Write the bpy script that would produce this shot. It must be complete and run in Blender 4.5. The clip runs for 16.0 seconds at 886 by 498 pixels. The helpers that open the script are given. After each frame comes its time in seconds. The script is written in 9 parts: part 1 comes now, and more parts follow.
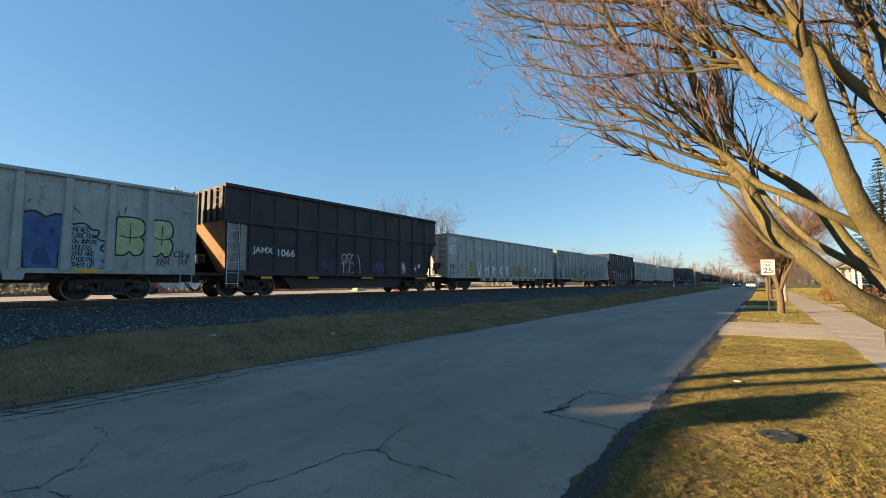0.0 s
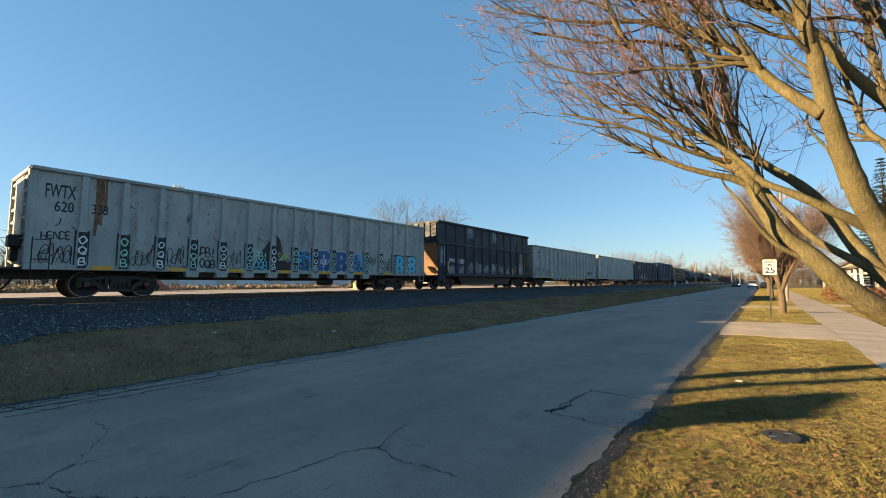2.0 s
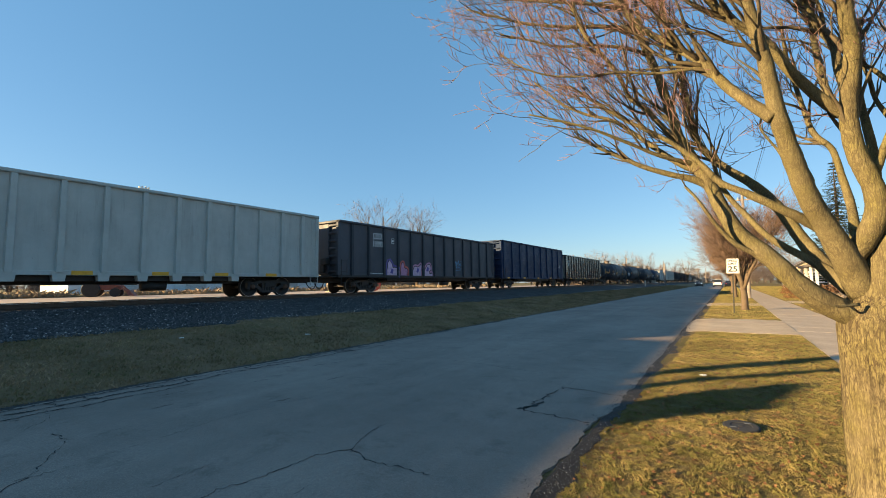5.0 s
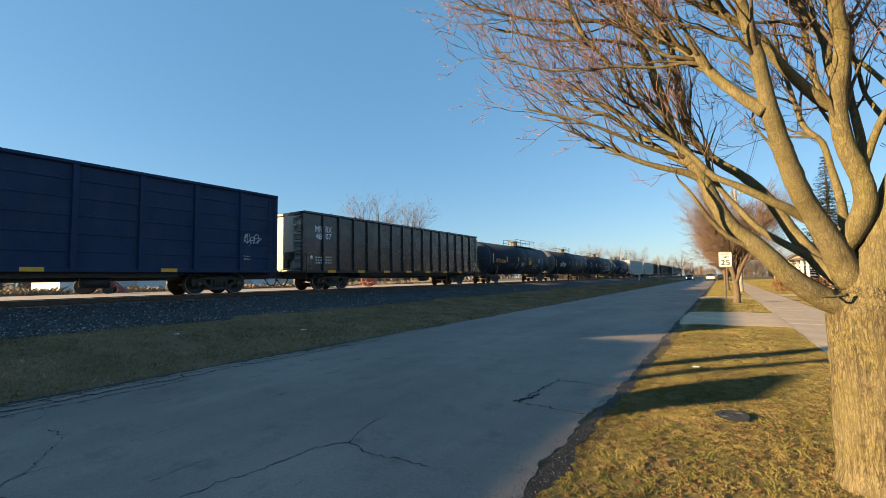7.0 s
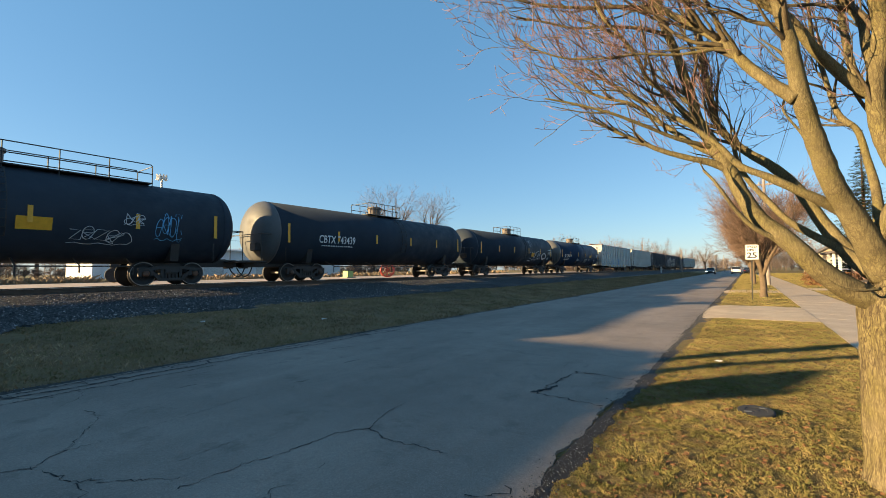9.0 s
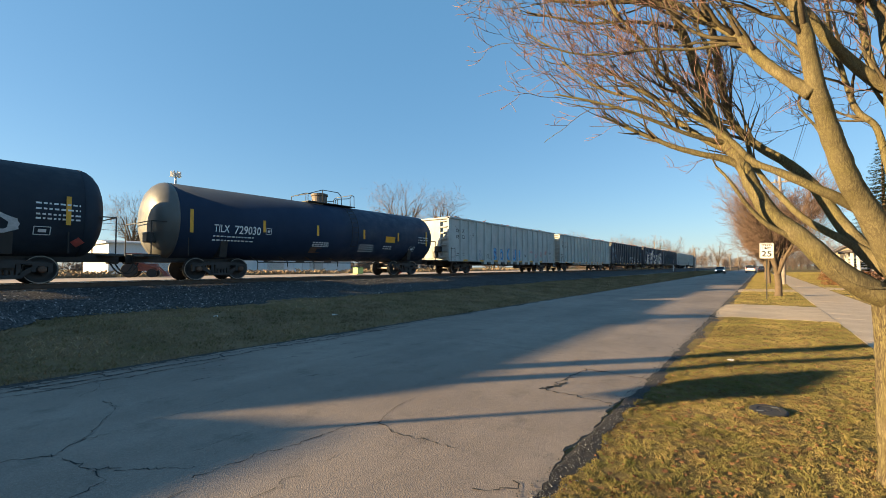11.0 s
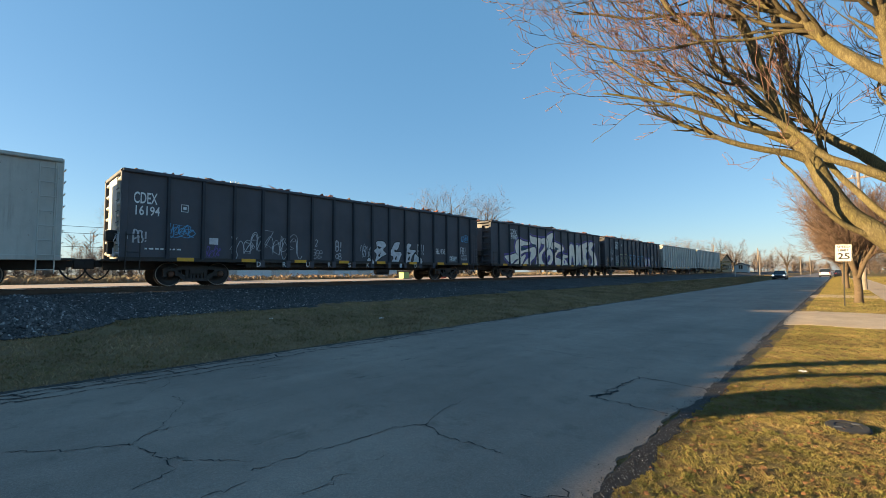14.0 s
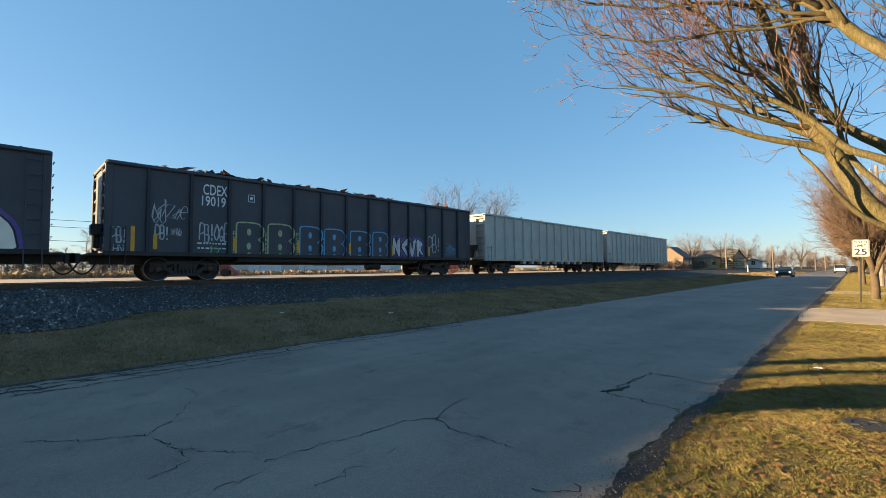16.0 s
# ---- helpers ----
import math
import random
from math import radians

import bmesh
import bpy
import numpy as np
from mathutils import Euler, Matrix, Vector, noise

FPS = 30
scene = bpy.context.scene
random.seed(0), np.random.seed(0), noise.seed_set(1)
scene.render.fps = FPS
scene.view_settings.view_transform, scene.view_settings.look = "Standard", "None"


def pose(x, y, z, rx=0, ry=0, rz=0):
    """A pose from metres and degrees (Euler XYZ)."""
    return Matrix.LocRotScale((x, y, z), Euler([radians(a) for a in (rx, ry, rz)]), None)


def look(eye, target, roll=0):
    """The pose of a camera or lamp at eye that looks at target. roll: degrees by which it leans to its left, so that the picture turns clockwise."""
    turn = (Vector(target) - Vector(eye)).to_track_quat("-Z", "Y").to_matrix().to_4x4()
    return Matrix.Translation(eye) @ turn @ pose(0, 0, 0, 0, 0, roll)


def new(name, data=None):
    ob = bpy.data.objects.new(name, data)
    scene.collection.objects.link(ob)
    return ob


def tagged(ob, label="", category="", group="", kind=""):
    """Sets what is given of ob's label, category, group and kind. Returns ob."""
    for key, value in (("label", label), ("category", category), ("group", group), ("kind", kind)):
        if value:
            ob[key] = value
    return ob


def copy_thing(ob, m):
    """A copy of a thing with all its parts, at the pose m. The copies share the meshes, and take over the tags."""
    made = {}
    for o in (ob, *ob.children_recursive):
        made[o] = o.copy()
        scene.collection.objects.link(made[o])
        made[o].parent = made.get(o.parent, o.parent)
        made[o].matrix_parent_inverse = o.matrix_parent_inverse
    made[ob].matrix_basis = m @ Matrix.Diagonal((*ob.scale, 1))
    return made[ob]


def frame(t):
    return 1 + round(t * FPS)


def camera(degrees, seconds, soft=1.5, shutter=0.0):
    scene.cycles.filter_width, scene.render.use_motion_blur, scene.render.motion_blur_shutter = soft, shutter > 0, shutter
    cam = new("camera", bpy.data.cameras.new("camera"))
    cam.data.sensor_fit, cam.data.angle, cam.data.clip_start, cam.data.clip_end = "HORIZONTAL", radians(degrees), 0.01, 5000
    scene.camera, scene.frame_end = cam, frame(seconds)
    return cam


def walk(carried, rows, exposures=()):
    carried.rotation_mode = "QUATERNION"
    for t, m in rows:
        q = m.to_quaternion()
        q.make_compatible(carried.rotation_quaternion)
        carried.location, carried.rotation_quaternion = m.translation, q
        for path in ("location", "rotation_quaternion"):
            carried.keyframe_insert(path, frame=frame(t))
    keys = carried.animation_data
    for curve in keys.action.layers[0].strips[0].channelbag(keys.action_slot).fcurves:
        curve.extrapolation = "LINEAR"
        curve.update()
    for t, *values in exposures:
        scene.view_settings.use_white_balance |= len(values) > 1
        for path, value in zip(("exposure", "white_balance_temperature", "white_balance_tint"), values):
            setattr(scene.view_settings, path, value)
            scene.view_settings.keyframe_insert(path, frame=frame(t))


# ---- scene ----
# ------------------------------------------------------------------ camera
cam = camera(92.5, 16.0, soft=0.65)


def held(x, y, z, yaw, pitch, roll):
    """A pose of the hand-held camera: yaw to the left of the road, pitch up, roll."""
    cp, sp, cy, sy = math.cos(radians(pitch)), math.sin(radians(pitch)), math.cos(radians(yaw)), math.sin(radians(yaw))
    return look((x, y, z), (x - sy * cp, y + cy * cp, z + sp), roll)


walk(cam, [
    (0.0, held(0.000, 0.000, 1.600, 36.88, 4.65, -0.35)),
    (0.5, held(0.000, 0.000, 1.600, 36.70, 4.58, -0.27)),
    (1.0, held(-0.007, 0.008, 1.596, 36.66, 4.58, -0.24)),
    (1.5, held(-0.015, 0.012, 1.591, 36.85, 4.51, -0.20)),
    (2.0, held(-0.019, 0.009, 1.592, 37.01, 4.46, -0.08)),
    (2.5, held(-0.019, 0.004, 1.592, 37.14, 4.51, 0.00)),
    (3.0, held(-0.011, 0.000, 1.586, 37.41, 4.66, 0.03)),
    (3.5, held(-0.003, 0.000, 1.586, 37.54, 4.76, -0.05)),
    (4.0, held(0.010, 0.000, 1.588, 37.67, 4.83, -0.18)),
    (4.5, held(0.017, 0.015, 1.582, 36.22, 4.90, -0.36)),
    (5.0, held(0.022, 0.020, 1.572, 33.80, 4.68, -0.69)),
    (5.2, held(0.022, 0.020, 1.571, 33.62, 4.63, -0.75)),
    (6.2, held(0.024, 0.005, 1.562, 33.10, 4.30, -0.95)),
    (7.3, held(0.025, -0.012, 1.555, 33.25, 3.90, -1.02)),
    (7.5, held(0.025, -0.016, 1.554, 33.79, 3.79, -1.00)),
    (8.0, held(0.028, -0.019, 1.555, 35.20, 3.44, -0.88)),
    (8.5, held(0.027, -0.024, 1.555, 35.42, 3.11, -0.70)),
    (9.6, held(0.034, -0.028, 1.547, 35.90, 2.68, -0.45)),
    (11.0, held(0.042, -0.040, 1.541, 36.92, 2.51, -0.27)),
    (11.5, held(0.040, -0.056, 1.545, 37.83, 2.68, -0.17)),
    (12.0, held(0.042, -0.065, 1.549, 40.00, 3.03, -0.15)),
    (12.5, held(0.042, -0.070, 1.547, 41.73, 3.13, -0.17)),
    (13.0, held(0.037, -0.062, 1.535, 42.56, 3.26, -0.22)),
    (13.5, held(0.039, -0.059, 1.534, 42.79, 3.16, -0.29)),
    (14.0, held(0.049, -0.059, 1.532, 42.96, 3.17, -0.37)),
    (14.5, held(0.049, -0.055, 1.527, 42.95, 3.16, -0.44)),
    (15.0, held(0.041, -0.052, 1.524, 43.05, 3.01, -0.37)),
    (15.5, held(0.029, -0.057, 1.523, 43.20, 2.77, -0.27)),
    (16.0, held(0.025, -0.064, 1.522, 44.10, 2.55, -0.27)),
], exposures=[(0.0, 1.79, 6500, 10), (16.0, 1.79, 6500, 10)])

# ------------------------------------------------------------------ sky and sun
SUN_AZ, SUN_EL = 223.0, 12.0        # clockwise from +y, above the horizon
world = bpy.data.worlds.new("sky")
scene.world = world
world.use_nodes = True
wn = world.node_tree.nodes
sky = wn.new("ShaderNodeTexSky")
sky.sky_type, sky.sun_disc = "NISHITA", False
sky.sun_elevation, sky.sun_rotation = radians(SUN_EL), radians(SUN_AZ)
sky.air_density, sky.dust_density, sky.ozone_density, sky.altitude = 1.0, 0.35, 1.8, 200
wn["Background"].inputs["Strength"].default_value = 0.068
tone = wn.new("ShaderNodeMix")          # clear winter blue over the sky model
tone.data_type = "RGBA"
tone.inputs[0].default_value = 0.55
tone.inputs[7].default_value = (0.51, 1.69, 3.08, 1)
world.node_tree.links.new(sky.outputs["Color"], tone.inputs[6])
world.node_tree.links.new(tone.outputs[2], wn["Background"].inputs["Color"])
sun = new("sun", bpy.data.lights.new("sun", "SUN"))
sun.data.energy, sun.data.angle, sun.data.color = 5.0, radians(0.55), (1.0, 0.72, 0.37)
sun_way = Vector((math.sin(radians(SUN_AZ)) * math.cos(radians(SUN_EL)), math.cos(radians(SUN_AZ)) * math.cos(radians(SUN_EL)), math.sin(radians(SUN_EL))))
sun.matrix_world = look(sun_way * 100, (0, 0, 0))
# ------------------------------------------------------------------ materials


class Nodes:
    """A short way to wire a node material."""

    def __init__(self, name, rough=0.6, metal=0.0, spec=0.5):
        self.m = bpy.data.materials.new(name)
        self.m.use_nodes = True
        self.t = self.m.node_tree
        self.b = self.t.nodes["Principled BSDF"]
        self.b.inputs["Roughness"].default_value = rough
        self.b.inputs["Metallic"].default_value = metal
        self.b.inputs["Specular IOR Level"].default_value = spec
        self.co = self.t.nodes.new("ShaderNodeTexCoord").outputs["Object"]

    def link(self, a, b):
        self.t.links.new(a, b)

    def scaled(self, sx, sy, sz):
        n = self.t.nodes.new("ShaderNodeMapping")
        n.inputs["Scale"].default_value = (sx, sy, sz)
        self.link(self.co, n.inputs["Vector"])
        return n.outputs["Vector"]

    def brushed(self, turn, along, across):
        """Coordinates drawn out along a slant in the (y, z) plane."""
        n = self.t.nodes.new("ShaderNodeMapping")
        n.vector_type = "TEXTURE"
        n.inputs["Rotation"].default_value = (radians(turn), 0, 0)
        n.inputs["Scale"].default_value = (1, along, across)
        self.link(self.co, n.inputs["Vector"])
        return n.outputs["Vector"]

    def noise(self, scale, detail=4, rough=0.6, co=None):
        n = self.t.nodes.new("ShaderNodeTexNoise")
        n.inputs["Scale"].default_value, n.inputs["Detail"].default_value, n.inputs["Roughness"].default_value = scale, detail, rough
        self.link(co or self.co, n.inputs["Vector"])
        return n.outputs["Fac"]

    def voronoi(self, scale, out="Distance", co=None):
        n = self.t.nodes.new("ShaderNodeTexVoronoi")
        n.inputs["Scale"].default_value = scale
        self.link(co or self.co, n.inputs["Vector"])
        return n.outputs[out]

    def ramp(self, fac, *stops):
        n = self.t.nodes.new("ShaderNodeValToRGB")
        e = n.color_ramp.elements
        while len(e) < len(stops):
            e.new(0.5)
        for el, (at, c) in zip(e, stops):
            el.position = at
            el.color = (*c, 1) if not isinstance(c, (int, float)) else (c, c, c, 1)
        self.link(fac, n.inputs["Fac"])
        return n.outputs["Color"]

    def mix(self, fac, a, b, kind="MIX"):
        n = self.t.nodes.new("ShaderNodeMix")
        n.data_type, n.blend_type = "RGBA", kind
        for key, v in ((0, fac), (6, a), (7, b)):
            s = n.inputs[key]
            if hasattr(v, "is_linked"):
                self.link(v, s)
            else:
                s.default_value = v if key == 0 else (*v, 1)
        return n.outputs[2]

    def colour(self, c):
        self.link(c, self.b.inputs["Base Color"])

    def rough(self, c):
        self.link(c, self.b.inputs["Roughness"])

    def bump(self, h, strength=0.4, dist=0.01):
        n = self.t.nodes.new("ShaderNodeBump")
        n.inputs["Strength"].default_value, n.inputs["Distance"].default_value = strength, dist
        self.link(h, n.inputs["Height"])
        self.link(n.outputs["Normal"], self.b.inputs["Normal"])

    def random(self, island=False):
        if island:
            return self.t.nodes.new("ShaderNodeNewGeometry").outputs["Random Per Island"]
        return self.t.nodes.new("ShaderNodeObjectInfo").outputs["Random"]


def lit(c, k):
    return tuple(min(1.0, v * k) for v in c)


def plain(name, c, rough=0.6, metal=0.0, scale=6.0, vary=0.25, bump=0.15, fine=90.0):
    """A surface of one colour with broad and fine unevenness."""
    n = Nodes(name, rough, metal)
    broad = n.ramp(n.noise(scale), (0.3, lit(c, 1 - vary)), (0.7, lit(c, 1 + vary)))
    small = n.ramp(n.noise(fine, 3), (0.3, 0.75), (0.7, 1.0))
    n.colour(n.mix(0.6, broad, small, "MULTIPLY"))
    n.rough(n.ramp(n.noise(scale * 2), (0.3, max(0, rough - 0.1)), (0.7, min(1, rough + 0.12))))
    n.bump(n.noise(fine, 4), bump, 0.006)
    return n.m


def car_paint(name, c, rust=0.3, rough=0.5, grime=(0.12, 0.09, 0.07), spec=0.16, dent=0.03):
    """Weathered paint on a freight car: streaks down the sheet, scratches, rust spots."""
    n = Nodes(name, rough, 0.0, spec)
    broad = n.ramp(n.noise(0.6, 6, 0.65), (0.3, lit(c, 0.86 - 0.12 * rust)), (0.72, lit(c, 1.10)))
    streak = n.ramp(n.noise(1.6, 4, 0.6, n.scaled(1, 1, 0.16)), (0.50, 0.0), (0.85, 0.22 + 0.4 * rust))
    dirty = n.mix(streak, broad, grime)
    zone = n.ramp(n.noise(0.9, 3), (0.38, 0.0), (0.56, 1.0))
    spots = n.ramp(n.noise(5.5, 10, 0.8), (0.64 - rust * 0.09, 0.0), (0.68, 1.0))
    rusty = n.mix(n.mix(1.0, spots, zone, "MULTIPLY"), dirty, (0.10, 0.05, 0.032))
    smudge = n.ramp(n.noise(2.4, 7, 0.7, n.scaled(1, 1.3, 0.55)), (0.56, 0.0), (0.70, min(1, 0.85 * rust)))
    rusty = n.mix(smudge, rusty, lit(tuple(0.3 * a + 0.7 * b for a, b in zip(c, grime)), 0.95))
    runs = n.ramp(n.noise(4.2, 6, 0.7, n.scaled(1, 1, 0.07)), (0.56, 0.0), (0.72, 0.25 + 0.55 * rust))
    low = n.ramp(n.noise(0.8, 3), (0.40, 0.15), (0.62, 1.0))
    rusty = n.mix(n.mix(1.0, runs, low, "MULTIPLY"), rusty, lit(grime, 0.85))
    for turn, at in ((64, 0.66), (-50, 0.675)):
        scratch = n.ramp(n.noise(1.5, 7, 0.7, n.brushed(turn, 1.6, 0.07)), (at - 0.03 * rust, 0.0), (at - 0.03 * rust + 0.04, 0.8 * rust))
        rusty = n.mix(scratch, rusty, lit(tuple(0.5 * (a + b) for a, b in zip(c, grime)), 0.35))
    n.colour(rusty)
    n.rough(n.ramp(n.noise(1.5, 6), (0.3, rough - 0.12), (0.7, rough + 0.2)))
    n.bump(n.noise(1.1, 5), 0.35, dent)
    return n.m


def grass_ground(name, dry, green, soil):
    n = Nodes(name, 0.95, spec=0.1)
    patch = n.ramp(n.noise(0.55, 5, 0.65), (0.38, dry), (0.62, green))
    tuft = n.mix(n.ramp(n.noise(9, 5, 0.7), (0.45, 0.0), (0.72, 0.7)), patch, soil)
    grain = n.ramp(n.noise(60, 4, 0.7), (0.3, 0.55), (0.7, 1.15))
    n.colour(n.mix(0.8, tuft, grain, "MULTIPLY"))
    n.bump(n.noise(45, 5, 0.7), 0.9, 0.03)
    return n.m


M = {}
M["gray_a"] = car_paint("pale gray car paint", (0.42, 0.435, 0.415), 0.55)
M["gray_b"] = car_paint("scratched gray car paint", (0.40, 0.41, 0.385), 0.85)
M["gray_c"] = car_paint("clean gray car paint", (0.455, 0.46, 0.43), 0.15)
M["cream"] = car_paint("cream gray car paint", (0.46, 0.475, 0.455), 0.25)
M["black_rib"] = car_paint("black rib paint", (0.046, 0.050, 0.060), 0.1, 0.5, (0.085, 0.075, 0.070), 0.14)
M["black_car"] = car_paint("black car paint", (0.082, 0.084, 0.098), 0.25, 0.5, (0.125, 0.108, 0.100), 0.14)
M["black_shiny"] = car_paint("glossy black car paint", (0.020, 0.020, 0.025), 0.1, 0.22, (0.05, 0.044, 0.042), 0.5, 0.004)
M["brown_car"] = car_paint("brown black car paint", (0.056, 0.046, 0.048), 0.4, 0.55, (0.095, 0.074, 0.066))
M["navy_car"] = car_paint("navy black car paint", (0.038, 0.043, 0.054), 0.25, 0.5, (0.068, 0.066, 0.072))
M["blue_car"] = car_paint("blue car paint", (0.016, 0.034, 0.082), 0.4, 0.5, (0.04, 0.04, 0.05))
M["tank_black"] = car_paint("satin black tank paint", (0.030, 0.040, 0.055), 0.0, 0.6, (0.038, 0.046, 0.058), 0.12, 0.006)
M["tank_navy"] = car_paint("satin navy tank paint", (0.024, 0.040, 0.074), 0.0, 0.55, (0.032, 0.047, 0.078), 0.14, 0.006)
M["mural_white"] = plain("pale sprayed paint", (0.95, 0.82, 0.69), 0.5, vary=0.08, scale=2.5)
M["tread"] = plain("dusty wheel rim steel", (0.30, 0.27, 0.24), 0.5, 0.4)
M["steel_dark"] = plain("oily dark steel", (0.034, 0.031, 0.030), 0.6, 0.2)
M["steel_rust"] = plain("rusty steel", (0.13, 0.07, 0.045), 0.8, 0.1)
M["rail_side"] = plain("brown rail steel", (0.10, 0.065, 0.045), 0.75, 0.3)
M["bright"] = plain("polished steel", (0.55, 0.55, 0.55), 0.3, 1.0, vary=0.1)
M["yellow"] = plain("yellow reflector", (0.75, 0.36, 0.02), 0.45, vary=0.12)
M["white"] = plain("white lettering paint", (0.72, 0.74, 0.74), 0.6, vary=0.1)
M["ink"] = plain("black lettering paint", (0.015, 0.015, 0.017), 0.55, vary=0.1)
M["silver"] = plain("silver spray paint", (0.56, 0.57, 0.60), 0.5, vary=0.2)
M["spray_blue"] = plain("blue spray paint", (0.045, 0.11, 0.27), 0.6, vary=0.45, scale=1.6)
M["spray_sky"] = plain("light blue spray paint", (0.10, 0.36, 0.62), 0.6, vary=0.2)
M["spray_lime"] = plain("pale lime spray paint", (0.42, 0.47, 0.24), 0.6, vary=0.2)
M["spray_yellow"] = plain("ochre spray paint", (0.52, 0.32, 0.06), 0.6, vary=0.2)
M["spray_green"] = plain("green spray paint", (0.20, 0.48, 0.18), 0.6, vary=0.2)
M["spray_red"] = plain("red spray paint", (0.55, 0.11, 0.09), 0.6, vary=0.2)
M["spray_pink"] = plain("pink spray paint", (0.50, 0.22, 0.34), 0.6, vary=0.25)
M["spray_lilac"] = plain("pale lilac spray paint", (0.60, 0.42, 0.56), 0.6, vary=0.25)
M["spray_purple"] = plain("purple spray paint", (0.12, 0.08, 0.30), 0.6, vary=0.25)
M["spray_white"] = plain("thin white spray paint", (0.45, 0.47, 0.50), 0.7, vary=0.3)
M["rubber"] = plain("black rubber", (0.015, 0.015, 0.015), 0.75)
M["wood_tie"] = plain("creosoted timber", (0.05, 0.038, 0.03), 0.9, scale=3, bump=0.6)
M["wood_pole"] = plain("weathered pole timber", (0.24, 0.20, 0.17), 0.9, scale=2, bump=0.5)
M["sign_white"] = plain("white sign sheet", (0.62, 0.61, 0.60), 0.45, vary=0.06)
M["post"] = plain("dark steel post", (0.045, 0.045, 0.04), 0.6, 0.5)
M["lid"] = plain("black plastic lid", (0.02, 0.02, 0.022), 0.85)
M["galv_dull"] = plain("dull gray plastic", (0.12, 0.12, 0.12), 0.8)
M["litter"] = plain("white paper", (0.75, 0.75, 0.73), 0.7)

# grass, soil, stone
M["lawn"] = grass_ground("winter lawn", (0.238, 0.167, 0.075), (0.145, 0.123, 0.044), (0.088, 0.062, 0.035))
M["verge"] = grass_ground("verge grass", (0.27, 0.175, 0.10), (0.19, 0.14, 0.07), (0.13, 0.088, 0.056))
M["field"] = grass_ground("far field", (0.26, 0.20, 0.11), (0.18, 0.16, 0.07), (0.17, 0.13, 0.08))


def make_ballast():
    n = Nodes("crushed stone", 0.9, spec=0.25)
    stone = n.ramp(n.voronoi(16, "Color"), (0.0, (0.026, 0.025, 0.027)), (0.5, (0.068, 0.065, 0.068)), (1.0, (0.165, 0.16, 0.16)))
    # shade in the gaps between stones, put into the colour
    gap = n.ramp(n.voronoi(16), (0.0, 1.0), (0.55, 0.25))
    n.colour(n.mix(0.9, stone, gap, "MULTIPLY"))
    n.bump(n.voronoi(16), -1.0, 0.06)
    return n.m


def make_stone():
    n = Nodes("stone piece", 0.85, spec=0.3)
    n.colour(n.ramp(n.random(True), (0.0, (0.031, 0.032, 0.035)), (0.6, (0.070, 0.070, 0.073)), (0.93, (0.125, 0.125, 0.127)), (1.0, (0.36, 0.35, 0.34))))
    return n.m


def make_asphalt():
    n = Nodes("worn asphalt", 0.8, spec=0.22)
    broad = n.ramp(n.noise(0.35, 6, 0.6), (0.3, (0.205, 0.166, 0.138)), (0.7, (0.290, 0.236, 0.194)))
    wear = n.ramp(n.noise(0.8, 5, 0.6, n.scaled(1, 0.12, 1)), (0.35, 0.82), (0.65, 1.1))
    grain = n.ramp(n.voronoi(130, "Color"), (0.0, 0.62), (0.8, 1.05), (1.0, 1.45))
    c = n.mix(0.75, n.mix(0.8, broad, wear, "MULTIPLY"), grain, "MULTIPLY")
    spots = n.ramp(n.noise(2.2, 9, 0.75), (0.54, 0.0), (0.70, 0.5))
    n.colour(n.mix(spots, c, (0.085, 0.072, 0.06)))
    n.rough(n.ramp(n.noise(3, 4), (0.3, 0.68), (0.7, 0.88)))
    n.bump(n.voronoi(120), 0.5, 0.004)
    return n.m


def make_concrete(name="old concrete", c=(0.47, 0.37, 0.27)):
    n = Nodes(name, 0.9, spec=0.25)
    broad = n.ramp(n.noise(0.9, 6, 0.6), (0.3, lit(c, 0.78)), (0.7, lit(c, 1.08)))
    grain = n.ramp(n.noise(80, 4, 0.7), (0.3, 0.72), (0.7, 1.1))
    stain = n.ramp(n.noise(3.5, 7, 0.7), (0.56, 0.0), (0.7, 0.45))
    n.colour(n.mix(stain, n.mix(0.8, broad, grain, "MULTIPLY"), lit(c, 0.4)))
    n.bump(n.noise(70, 5), 0.5, 0.008)
    return n.m


def make_bark(name, light, dark, moss, depth):
    """Bark: shallow upright furrows of uneven length, fine grain, smooth and mossy patches."""
    n = Nodes(name, 0.92, spec=0.12)
    long = n.ramp(n.noise(34, 3, 0.55, n.scaled(1, 1, 0.17)), (0.45, 1.0), (0.49, 0.0), (0.51, 0.0), (0.55, 1.0))
    short = n.ramp(n.noise(70, 3, 0.6, n.scaled(1, 1, 0.26)), (0.43, 1.0), (0.5, 0.25), (0.57, 1.0))
    furrow = n.mix(1.0, long, short, "MULTIPLY")
    grain = n.noise(150, 5, 0.7, n.scaled(1, 1, 0.45))
    tone = n.ramp(n.noise(7, 6, 0.65), (0.32, lit(light, 0.70)), (0.68, lit(light, 1.12)))
    c = n.mix(0.55, tone, n.ramp(grain, (0.3, 0.55), (0.7, 1.2)), "MULTIPLY")
    c = n.mix(n.ramp(n.noise(2.6, 7, 0.7), (0.46, 0.0), (0.70, 0.62)), c, n.mix(0.6, moss, n.ramp(grain, (0.3, 0.5), (0.7, 1.2)), "MULTIPLY"))
    worn = n.ramp(n.noise(3.3, 4, 0.6), (0.36, depth * 0.45), (0.58, depth))
    keep = n.mix(worn, (1, 1, 1), furrow)
    n.colour(n.mix(keep, dark, c))
    n.bump(n.mix(0.5, furrow, grain), 0.35 + 0.45 * depth, 0.008)
    return n.m


